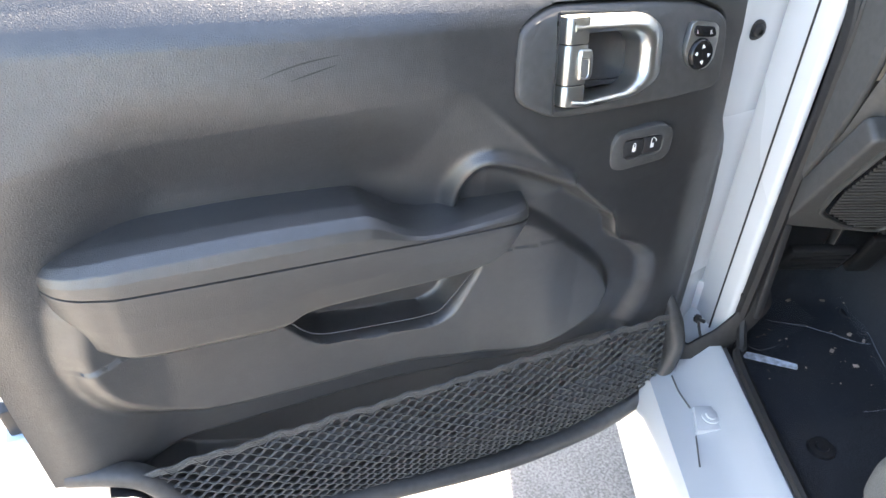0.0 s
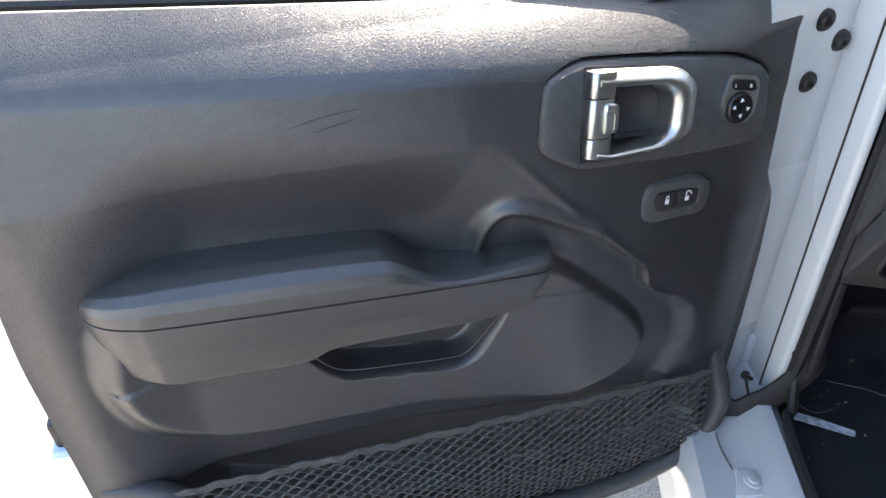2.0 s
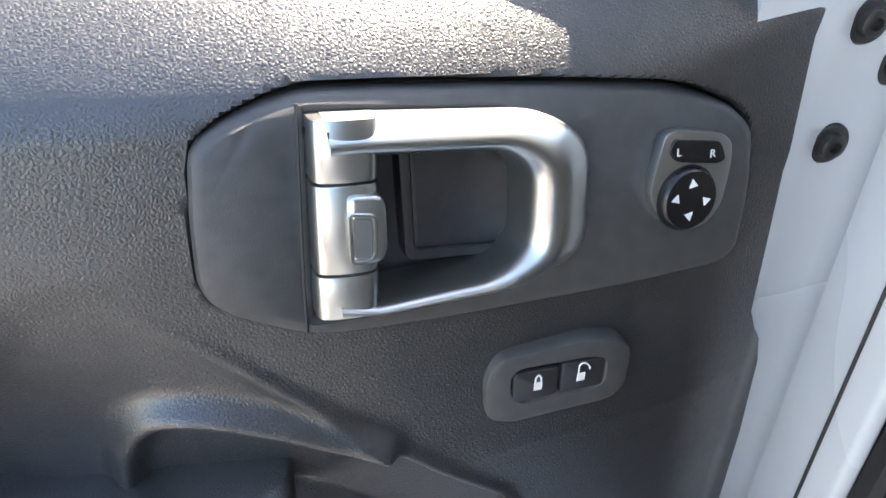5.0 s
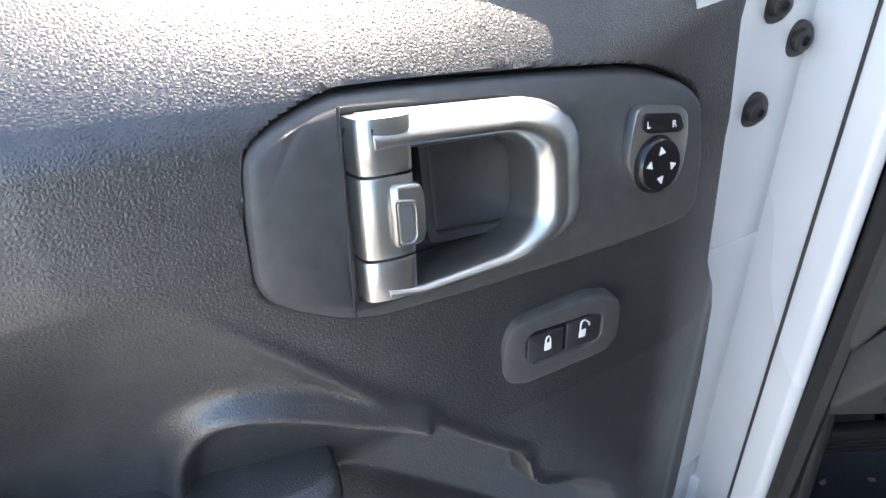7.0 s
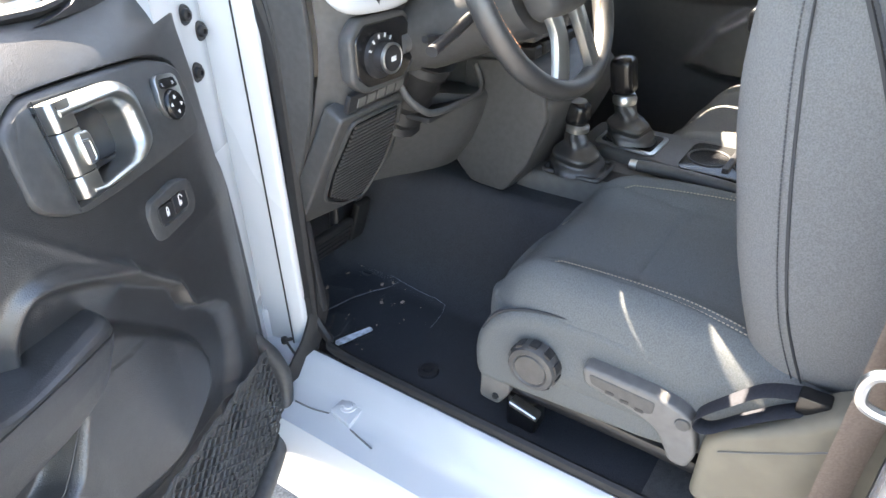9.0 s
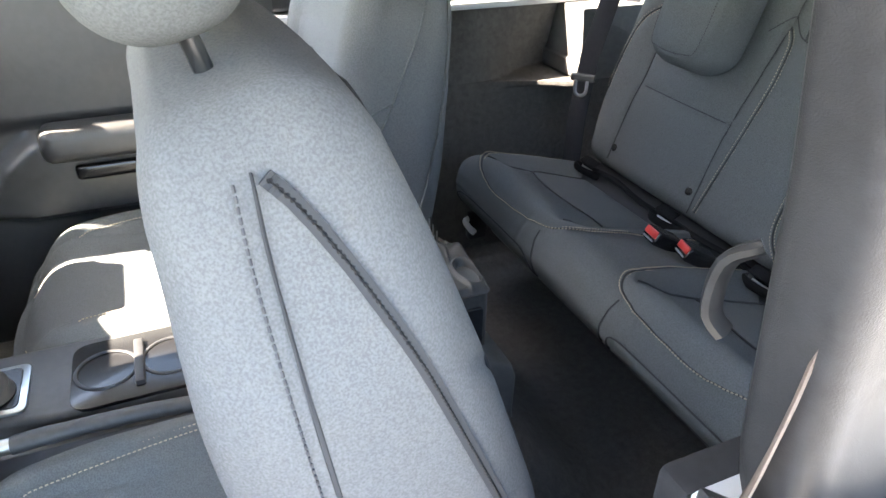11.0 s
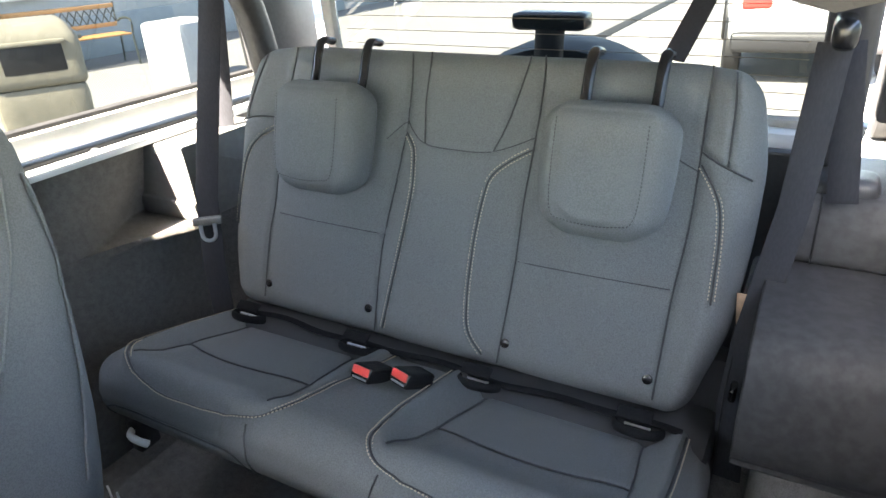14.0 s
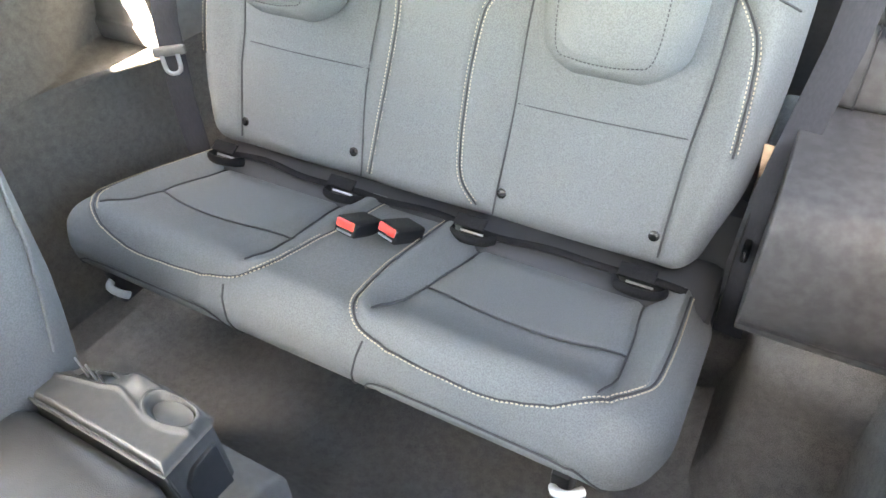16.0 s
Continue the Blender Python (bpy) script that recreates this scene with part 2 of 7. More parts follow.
def plate(outer, hole, y0, y1, floor, r=0.004):
    """A moulded plate (x, z outline) with a sunk opening; y0 is its back, y1 its face, floor how deep the opening goes."""
    bm = bmesh.new()

    def shrink(loop, d):
        n, out = len(loop), []
        area = sum(loop[i][0] * loop[(i + 1) % n][1] - loop[(i + 1) % n][0] * loop[i][1] for i in range(n))
        for i in range(n):
            t = Vector(loop[(i + 1) % n]) - Vector(loop[i - 1])
            nrm = Vector((-t.y, t.x)).normalized() * (1 if area > 0 else -1)
            out.append(tuple(Vector(loop[i]) + nrm * d))
        return out

    def ring(loop, y):
        return [bm.verts.new((a, y, b)) for a, b in loop]

    def wall(a, b):
        n = len(a)
        for i in range(n):
            bm.faces.new((a[i], a[(i + 1) % n], b[(i + 1) % n], b[i]))

    rings = [ring(outer, y0), ring(outer, y1 - r), ring(shrink(outer, r * 0.3), y1 - r * 0.3), ring(shrink(outer, r), y1)]
    inner = [ring(hole, y1), ring(shrink(hole, r * 0.7), y1 - r * 0.7), ring(shrink(hole, r), y1 - r * 2), ring(shrink(hole, r * 1.6), floor)]
    for some in (rings, inner):
        for a, b in zip(some[:-1], some[1:]):
            wall(a, b)
    face = [bm.edges.get((loop[i], loop[(i + 1) % len(loop)])) for loop in (rings[-1], inner[0]) for i in range(len(loop))]
    bmesh.ops.triangle_fill(bm, edges=[e for e in face if e], use_beauty=True)
    bm.faces.new(inner[-1])
    bmesh.ops.recalc_face_normals(bm, faces=bm.faces[:])
    return bm


def sweep(path, ra, rb=None, n=10, closed=False, up=(0, 0, 1), power=1.0, caps=True):
    """A tube along a path; ra across, rb along the up side; power under 1 squares it. Radii may be arrays."""
    path = np.array(path, float)
    m = len(path)
    ra = np.broadcast_to(ra, m)
    rb = ra if rb is None else np.broadcast_to(rb, m)
    tan = np.roll(path, -1, 0) - np.roll(path, 1, 0) if closed else np.gradient(path, axis=0)
    tan /= np.linalg.norm(tan, axis=1)[:, None]
    side = np.cross(tan, np.array(up, float))
    bad = np.linalg.norm(side, axis=1) < 1e-3
    side[bad] = np.cross(tan[bad], (0.3, 1, 0.2))
    side /= np.linalg.norm(side, axis=1)[:, None]
    above = np.cross(side, tan)
    a = np.linspace(0, 2 * np.pi, n, endpoint=False)
    ca, sa = (np.sign(f(a)) * np.abs(f(a)) ** power for f in (np.cos, np.sin))
    v = path[:, None] + side[:, None] * (ca[None, :, None] * ra[:, None, None]) + above[:, None] * (sa[None, :, None] * rb[:, None, None])
    faces = []
    for i in range(m if closed else m - 1):
        k = (i + 1) % m
        faces += [[i * n + j, i * n + (j + 1) % n, k * n + (j + 1) % n, k * n + j] for j in range(n)]
    if caps and not closed:
        faces += [list(range(n))[::-1], [(m - 1) * n + j for j in range(n)]]
    return v.reshape(-1, 3), [f[::-1] for f in faces]


def lathe(profile, n=32, m=None):
    """A turned thing about z from (radius, z) pairs."""
    a = np.linspace(0, 2 * np.pi, n, endpoint=False)
    pr = np.array(profile, float)
    v = np.stack([pr[:, None, 0] * np.cos(a), pr[:, None, 0] * np.sin(a), pr[:, None, 1] + 0 * a], -1).reshape(-1, 3)
    k = len(pr)
    faces = [[i * n + j, i * n + (j + 1) % n, (i + 1) * n + (j + 1) % n, (i + 1) * n + j] for i in range(k - 1) for j in range(n)]
    faces += [list(range(n))[::-1], [(k - 1) * n + j for j in range(n)]]
    d = (v, faces)
    return moved(d, m) if m is not None else d


def cyl(p0, p1, r, n=16, r1=None):
    return sweep([p0, p1], np.array([r, r if r1 is None else r1]), n=n, up=(0.31, 0.87, 0.21))


def inside(px, pz, poly):
    """Signed distance to an outline, positive inside (arrays)."""
    d = np.full(px.shape, 1e9)
    odd = np.zeros(px.shape, bool)
    n = len(poly)
    for i in range(n):
        (ax, az), (bx, bz) = poly[i], poly[(i + 1) % n]
        ex, ez = bx - ax, bz - az
        t = np.clip(((px - ax) * ex + (pz - az) * ez) / (ex * ex + ez * ez + 1e-12), 0, 1)
        d = np.minimum(d, np.hypot(px - ax - t * ex, pz - az - t * ez))
        hit = ((az > pz) != (bz > pz)) & (px < (bx - ax) * (pz - az) / (bz - az + 1e-12) + ax)
        odd ^= hit
    return np.where(odd, d, -d)


def near(px, pz, line):
    """Distance to an open line of points (arrays)."""
    d = np.full(px.shape, 1e9)
    for (ax, az), (bx, bz) in zip(line[:-1], line[1:]):
        ex, ez = bx - ax, bz - az
        t = np.clip(((px - ax) * ex + (pz - az) * ez) / (ex * ex + ez * ez + 1e-12), 0, 1)
        d = np.minimum(d, np.hypot(px - ax - t * ex, pz - az - t * ez))
    return d


def ramp(d, a, b):
    t = np.clip((d - a) / (b - a), 0, 1)
    return t * t * (3 - 2 * t)


def stitches(path, step=0.006, size=0.0011, gap=0.45, up=(0, 0, 1), rows=(0.0,)):
    """Short threads in a row along a path."""
    path = np.array(path, float)
    seg = np.linalg.norm(np.diff(path, axis=0), axis=1)
    run = np.r_[0, np.cumsum(seg)]
    out = []
    for off in rows:
        for s in np.arange(step / 2, run[-1] - step, step):
            a, b = (np.array([np.interp(q, run, path[:, k]) for k in range(3)]) for q in (s, s + step * (1 - gap)))
            t = (b - a) / (np.linalg.norm(b - a) + 1e-9)
            side = np.cross(t, np.array(up, float))
            side /= np.linalg.norm(side) + 1e-9
            out.append(sweep([a + side * off, (a + b) / 2 + side * off + np.array(up) * size * 0.5, b + side * off], size, n=4, up=up))
    return joined(*out)


def writing(text, size, mat, parent, m, name="lettering"):
    """Flat raised lettering in the built-in font, facing local z."""
    cu = bpy.data.curves.new(name, "FONT")
    cu.body, cu.size, cu.align_x, cu.align_y, cu.extrude = text, size, "CENTER", "CENTER", 0.0002
    tmp = bpy.data.objects.new(name, cu)
    me = bpy.data.meshes.new_from_object(tmp)
    bpy.data.objects.remove(tmp)
    me.name = name
    me.materials.clear()
    me.materials.append(mat)
    ob = new(name, me)
    ob.parent = parent
    ob.matrix_basis = m
    return ob


# ---- the open door: local x runs from hinge to latch, y into the cabin side, z up ----
door = empty("driver_door", pose(-0.70, 0.13, 0, 0, 0, 203), "white car door standing open, with a black moulded inner panel", "car door")

LOWER = spline([(1.055, 0.86), (1.045, 1.12), (1.022, 1.198), (0.991, 1.248), (0.949, 1.285), (0.906, 1.307), (0.84, 1.312), (0.684, 1.292), (0.537, 1.270), (0.485, 1.243),
                (0.400, 1.160), (0.342, 1.105)], 5).tolist() + [(0.292, 1.056), (0.258, 1.024), (0.250, 1.008), (0.244, 0.982), (0.232, 0.965), (0.207, 0.950), (0.182, 0.925), (0.165, 0.895), (0.1595, 0.84), (0.175, 0.79), (0.195, 0.765), (0.195, 0.40), (1.06, 0.40)]
BULGE = spline([(0.450, 1.070), (0.390, 1.058), (0.335, 1.015), (0.250, 0.930), (0.216, 0.870), (0.216, 0.835), (0.245, 0.790), (0.350, 0.760), (0.600, 0.782), (0.742, 0.793), (0.90, 0.812),
                (0.987, 0.868), (1.032, 0.950), (1.036, 1.05), (0.98, 1.12), (0.70, 1.08), (0.52, 1.05)], 5, closed=True).tolist()
CUP = rounded([(0.775, 0.985), (0.745, 0.940), (0.718, 0.915), (0.640, 0.900), (0.545, 0.888), (0.515, 0.903), (0.47, 0.975), (0.46, 1.04), (0.785, 1.04)], 0.02)
HOOD = spline([(0.512, 1.06), (0.505, 1.115), (0.482, 1.152), (0.450, 1.155), (0.400, 1.135), (0.345, 1.107)], 6).tolist()


def belt(u):
    return 1.388 + 0.078 * (u - 0.17) + 0.55 * np.clip(0.235 - u, 0, 1) ** 1.5


def hem(u):
    return np.interp(u, [-0.02, 0.02, 0.05, 0.16, 0.26, 0.44, 0.75, 0.93, 1.02, 1.11], [0.60, 0.60, 0.585, 0.525, 0.496, 0.508, 0.575, 0.665, 0.77, 0.80])


BEZEL = rounded([(0.1735, 0.0620), (0.158, 0.0715), (0.137, 0.0785), (0.1145, 0.0825), (0.064, 0.0785), (-0.106, 0.0605), (-0.1316, 0.0540), (-0.1637, 0.0390), (-0.1755, 0.0240), (-0.1775, -0.0180),
                 (-0.1715, -0.0625), (-0.156, -0.0712), (-0.079, -0.0710), (0.043, -0.0650), (0.113, -0.0590), (0.1353, -0.0530), (0.1668, -0.0355), (0.180, -0.0235), (0.1835, -0.0105), (0.1805, 0.0225)], 0.010, 4)
RECESS = rounded([(0.1160, 0.0755), (0.0, 0.0610), (-0.020, 0.0440), (-0.020, -0.0340), (0.0, -0.0460), (0.050, -0.0525), (0.1300, -0.0475)], 0.005, 4)
BEZ = Matrix.Translation((0.25, 0.020, 1.262)) @ Matrix.Rotation(radians(3.9), 4, "Z") @ Matrix.Rotation(radians(11), 4, "X")
BEZEL_CUT = [(0.25 + a, 1.262 + b * 0.985) for a, b in BEZEL]
RECESS_CUT = [(0.25 + a, 1.262 + b * 0.985) for a, b in RECESS]


def net_top(u):
    return 0.736 + 0.047 * u


def panel_height(u, v):
    """How far the inner panel stands out towards the cabin."""
    near_hinge = 1 - ramp(u, 0.32, 0.56)
    w = np.clip(0.013 + 0.068 * (u - 0.25), -0.004, 0.032) + 0.20 * np.clip(1.262 - v, -0.14, 0.0) + 0.14 * np.clip(1.262 - v, 0.0, 0.19) * near_hinge * ramp(u, -0.02, 0.11)
    crisp = np.interp(u, [0.25, 0.34, 0.46], [0.0, 0.12, 1.0])
    d = inside(u, v, LOWER)
    low = ramp(d, -0.003 - 0.013 * crisp - 0.040 * ramp(0.98 - v, 0.0, 0.12) * (1 - crisp), 0.004 + 0.135 * crisp)
    w = w - (0.006 + 0.9 * np.clip(w, -0.01, 1)) * low + 0.020 * low * (1 - ramp(u, 0.34, 0.48))
    w = w - 0.014 * ramp(d, 0.0, 0.15) * ramp(u, 0.48, 0.62)
    w = w + 0.004 * np.exp(-((d + 0.004) / 0.006) ** 2) * ramp(0.50 - u, 0.0, 0.12) * ramp(v, 0.90, 0.96)
    w = w + np.interp(u, [0.30, 0.60], [0.019, 0.042]) * ramp(inside(u, v, BULGE), 0.0, 0.020 + 0.030 * ramp(u, 0.35, 0.60)) * np.where(v > 1.0, 0.9, 1)
    w = w + 0.017 * np.exp(-(near(u, v, HOOD) / 0.0105) ** 2)
    w = w - 0.055 * ramp(inside(u, v, CUP), -0.003, 0.012)
    w = w - 0.006 * (1 - ramp(u, 0.0, 0.03))
    w = w - 0.006 * ramp(u, 1.04, 1.10)
    w = w - 0.050 * ramp(net_top(u) - 0.012 - v, 0.0, 0.03) * ramp(v - hem(u), 0.004, 0.03) * ramp(u, 0.05, 0.10) * (1 - ramp(u, 0.95, 1.02))
    w = w - 0.045 * ramp(inside(u, v, RECESS_CUT), -0.001, 0.006)
    w = w - 0.024 * ramp(inside(u, v, BEZEL_CUT), -0.001, 0.005)
    return w - 3.43 * np.clip(v - (belt(u) - 0.083), 0, 1) ** 1.6


def panel_sheet(s, t):
    v0 = 0.5 + 0.95 * t
    right = np.interp(v0, [0.5, 0.70, 0.86, 0.965, 1.0, 1.03, 1.06, 1.20, 1.31, 1.40], [-0.012, -0.014, -0.010, -0.002, 0.008, 0.026, 0.037, 0.040, 0.030, -0.005])
    left = 1.082 + 0.02 * ramp(1.2 - v0, 0, 0.4)
    u = right + s * (left - right)
    tt = 1 - (1 - t) ** 1.15
    v = hem(u) + tt * (belt(u) - hem(u))
    return u, panel_height(u, v), v


part("inner_panel", grid(panel_sheet, 400, 320), LEATHER, door, "black leather-grained door panel with a scooped middle")

# white shell behind the panel: the front edge carries the hinge bolts
for name, outline, z1 in (("shell", [(0.030, -0.055), (0.030, -0.135), (1.13, -0.135), (1.165, -0.10), (1.155, -0.06), (1.095, -0.014), (1.062, -0.014), (1.05, -0.072), (0.05, -0.072)], 1.265),
                          ("outer_skin", [(0.020, -0.150), (0.020, -0.128), (1.10, -0.128), (1.12, -0.150)], 1.40),
                          ("hinge_edge", [(0.075, -0.020), (0.015, -0.022), (-0.010, -0.034), (-0.060, -0.040), (-0.092, -0.044), (-0.106, -0.058), (-0.100, -0.135), (0.034, -0.135)], 1.40)):
    shell = prism(outline, 0.435, z1, 0.010, 3, axis="z")
    for v in shell.verts:
        if v.co.z < 0.7:
            v.co.z += max(0.0, v.co.x - 0.90) * 1.1 + max(0.0, 0.12 - v.co.x) * 0.35
    part(name, shell, PAINT, door, "white painted door " + name.replace("_", " "))
part("hem_flange", sweep([(1.09 - 0.05 * i, 0.005, float(hem(1.09 - 0.05 * i)) - 0.012) for i in range(22)], 0.010, 0.014, n=10, up=(0, 1, 0)), DARK, door)
for bu, bw, bz in ((-0.030, -0.036, 1.336), (-0.074, -0.041, 1.300), (-0.030, -0.036, 1.244)):
    turn = Matrix.Translation((bu, bw, bz)) @ Matrix.Rotation(radians(90), 4, "X") @ Matrix.Rotation(radians(-8), 4, "Y") @ Matrix.Rotation(radians(180), 4, "X")
    part("hinge_bolt", lathe([(0.0001, -0.004), (0.0165, -0.004), (0.0165, 0.001), (0.0150, 0.003), (0.0105, 0.0035), (0.0095, 0.009), (0.0075, 0.0105), (0.0045, 0.0105), (0.004, 0.006), (0.0001, 0.006)], 24), BLACK_STEEL, door, "black torx hinge bolt", at=turn)

# window: rubber lip, glass, slim black frame
lip = [(u, -0.078, float(belt(np.array(u))) + 0.004) for u in np.linspace(1.09, 0.06, 40)]
part("window_seal", sweep(lip, 0.010, 0.007, n=8), RUBBER, door)
frame_path = [(1.10, -0.075, 1.40), (1.085, -0.06, 1.62), (1.03, -0.05, 1.775), (0.40, -0.05, 1.775), (0.26, -0.055, 1.735), (0.03, -0.07, 1.40)]
pane = part("window_pane", (np.array([(u, -0.088, 1.36) for u in (0.05, 1.08)] + [(1.02, -0.05, 1.77), (0.30, -0.05, 1.75), (0.13, -0.056, 1.54)]), [[0, 1, 2, 3, 4]]), CLEAR, door, "clear door glass", smooth=False)
pane.visible_shadow = False
part("window_frame", sweep(spline(frame_path, 6), 0.020, 0.016, n=8, up=(0, 1, 0), power=0.6), DARK, door)

# padded armrest: a section carried from its hinge end to its latch end
ARM_TOP = np.array(spline([(0.405, 1.091), (0.50, 1.088), (0.553, 1.088), (0.590, 1.099), (0.617, 1.119), (0.640, 1.1365), (0.665, 1.1420), (0.73, 1.149), (0.80, 1.155), (0.867, 1.158), (0.93, 1.160), (0.985, 1.154), (1.015, 1.147), (1.030, 1.140)], 5))
ARM_LOW = np.array(spline([(0.405, 1.052), (0.425, 1.030), (0.452, 1.000), (0.509, 0.988), (0.60, 0.992), (0.69, 0.9967), (0.735, 0.995), (0.772, 0.981), (0.865, 0.987), (0.945, 0.995), (0.985, 1.016), (1.010, 1.056), (1.030, 1.104)], 5))
ARM_FRONT = np.array(spline([(0.405, 0.038), (0.409, 0.050), (0.420, 0.059), (0.45, 0.064), (0.60, 0.068), (0.90, 0.068), (0.96, 0.062), (0.995, 0.048), (1.017, 0.024), (1.030, -0.006)], 5))


def arm_seam(u):
    return 1.0696 + 0.083 * (u - 0.4317)


def armrest_sheet(s, t):
    u = 0.405 + 0.625 * (0.5 - 0.5 * np.cos(np.pi * s)) ** 0.9
    zt, zb, yf = (np.interp(u, c[:, 0], c[:, 1]) for c in (ARM_TOP, ARM_LOW, ARM_FRONT))
    zs = np.clip(arm_seam(u), zb + 0.010, zt - 0.008)
    h, k = zt - zs, zs - zb
    ys = np.stack([-0.075 + 0 * u, -0.012 + 0 * u, yf - 0.040, yf - 0.018, yf - 0.006, yf - 0.001, yf, yf, yf - 0.0045, yf, yf, yf - 0.003, yf - 0.010, yf - 0.024, yf - 0.045, -0.075 + 0 * u])
    zz = np.stack([zt + 0.002, zt, zt - 0.04 * h, zt - 0.14 * h, zt - 0.34 * h, zt - 0.60 * h, zs + 0.08 * h, zs + 0.0016, zs, zs - 0.0016, zs - 0.10 * k, zs - 0.45 * k, zb + 0.16 * k, zb + 0.03 * k, zb, zb + 0.004])
    rows = np.array([0.0, 0.8, 1.8, 2.6, 3.4, 4.0, 4.8, 5.0, 5.2, 5.4, 5.6, 6.6, 7.8, 8.6, 9.4, 10.4]) / 10.4
    y, z = np.empty_like(u), np.empty_like(u)
    for i in range(u.shape[0]):
        y[i], z[i] = np.interp(t[i], rows, ys[:, i, 0]), np.interp(t[i], rows, zz[:, i, 0])
    return u, np.maximum(y, -0.080), z


arm = grid(armrest_sheet, 130, 105)
part("armrest", (arm[0], arm[1].tolist() + [list(range(105))]), LEATHER, door, "padded black armrest with a cut line")
part("pocket_floor", grid(lambda s, t: (0.04 + 1.0 * s, -0.045 + 0.098 * t, hem(0.04 + 1.0 * s) - 0.003), 40, 3), DARK, door)
part("cup_seam", sweep(spline([(0.755, 0.016, 0.962), (0.72, 0.014, 0.926), (0.64, 0.014, 0.911), (0.55, 0.014, 0.900), (0.522, 0.016, 0.912), (0.475, 0.022, 0.975)], 6), 0.0012, n=6), DARK_THREAD, door)

# release handle bezel, with the pull loop; local x towards the latch, y out of the panel, z up
def bent(bm):
    """Lets the top of a plate fall back with the panel's roll."""
    for v in bm.verts:
        v.co.y -= 0.014 * float(ramp(np.array(v.co.z + 0.1 * (0.11 - v.co.x)), 0.045, 0.090))
    return bm


bezel = part("handle_bezel", bent(plate(BEZEL, RECESS, -0.034, 0.0, -0.036, 0.0075)), PLASTIC, door, "satin black handle bezel", at=BEZ)
part("bezel_gap", bent(plate([(0.003 + (a - 0.003) * 1.012, 0.005 + (b - 0.005) * 1.026) for a, b in BEZEL], RECESS, -0.040, -0.0135, -0.038, 0.002)), RUBBER, bezel)
part("bezel_seam", sweep([(0.1175, -0.0005, 0.0775), (0.1215, 0.0002, 0.044), (0.1285, 0.0002, -0.020), (0.1310, 0.0002, -0.0505)], 0.0010, n=6), RUBBER, bezel)
part("recess_pad", plate(rounded([(0.0620, 0.0470), (0.0640, -0.0290), (0.0050, -0.0360), (-0.0150, -0.0290), (-0.0150, 0.0400)], 0.006), rounded([(0.0560, 0.0420), (0.0585, -0.0235), (0.0050, -0.0300), (-0.0110, -0.0250), (-0.0110, 0.0360)], 0.005), -0.036, -0.021, -0.0235, 0.0015), DARK, bezel, "dark plate in the finger recess")

# loop: section from the inner wall over a narrow crown to a broad outer slope
INNER = rounded([(0.090, 0.0465), (0.0110, 0.0388), (-0.0080, 0.0225), (-0.0045, -0.0240), (0.0180, -0.0355), (0.090, -0.0372)], 0.012)[5:-5]
OUTER = rounded([(0.090, 0.0690), (-0.0200, 0.0568), (-0.0500, 0.0350), (-0.0468, -0.0345), (-0.0040, -0.0512), (0.090, -0.0480)], 0.016)[5:-5]
INNER = [(0.106, 0.0475), (0.106, 0.0475), (0.088, 0.0465)] + INNER + [(0.090, -0.0360), (0.112, -0.0300), (0.112, -0.0300)]
OUTER = [(0.106, 0.0705), (0.106, 0.0705), (0.088, 0.0688)] + OUTER + [(0.090, -0.0478), (0.112, -0.0440), (0.112, -0.0440)]
SECTION = ((0.0, -0.030), (0.0, 0.000), (0.04, 0.0065), (0.12, 0.0125), (0.24, 0.0165), (0.38, 0.0175), (0.48, 0.0165), (0.62, 0.0135), (0.88, 0.0070), (0.96, 0.0045), (1.0, 0.0010), (1.0, -0.030))


def loop_sheet(s, t):
    inner, outer = np.array(INNER), np.array(OUTER)
    i = np.rint(s * (len(inner) - 1)).astype(int)
    j = np.rint(t * (len(SECTION) - 1)).astype(int)
    sec = np.array(SECTION)[j]
    p = inner[i] + (outer[i] - inner[i]) * sec[..., :1]
    tip = (i == 0) | (i == len(inner) - 1)
    return p[..., 0], np.where(tip, -0.010, sec[..., 1]), p[..., 1]


part("pull_loop", grid(loop_sheet, len(INNER), len(SECTION)), CHROME, bezel, "satin chrome pull loop")
BARREL = spline([(0.1212, -0.020), (0.1212, 0.002), (0.1205, 0.0085), (0.1170, 0.0130), (0.1080, 0.0152), (0.0980, 0.0158), (0.0910, 0.0148), (0.0872, 0.0110), (0.0850, 0.002), (0.0850, -0.020)], 4).tolist()
for z0, z1 in ((0.0366, 0.0690), (-0.0138, 0.0352), (-0.0405, -0.0152)):
    block = prism(BARREL, z0, z1, 0.0009, 2, axis="z")
    for v in block.verts:
        v.co.z += 0.07 * (v.co.x - 0.10)
        v.co.x -= 0.108 * v.co.z
    part("hinge_barrel", block, CHROME, bezel, "satin chrome handle block")
part("barrel_core", prism([(0.115, -0.01), (0.113, 0.010), (0.106, 0.0145), (0.096, 0.0145), (0.090, 0.010), (0.090, -0.01)], -0.036, 0.064, 0, 1, axis="z"), RUBBER, bezel)
part("thumb_latch", prism(rounded([(0.1010, 0.0310), (0.0835, 0.0290), (0.0815, 0.0220), (0.0830, -0.0020), (0.0870, -0.0085), (0.1040, -0.0080)], 0.004), 0.006, 0.0205, 0.0035, 3), CHROME, bezel, "satin chrome thumb latch")
part("latch_rim", sweep([(a, 0.0205, b) for a, b in rounded([(0.1015, 0.0215), (0.0895, 0.0190), (0.0885, 0.0150), (0.0905, -0.0030), (0.0935, -0.0060), (0.1035, -0.0050)], 0.002)], 0.0011, n=6, closed=True, up=(0, 1, 0)), CHROME, bezel)
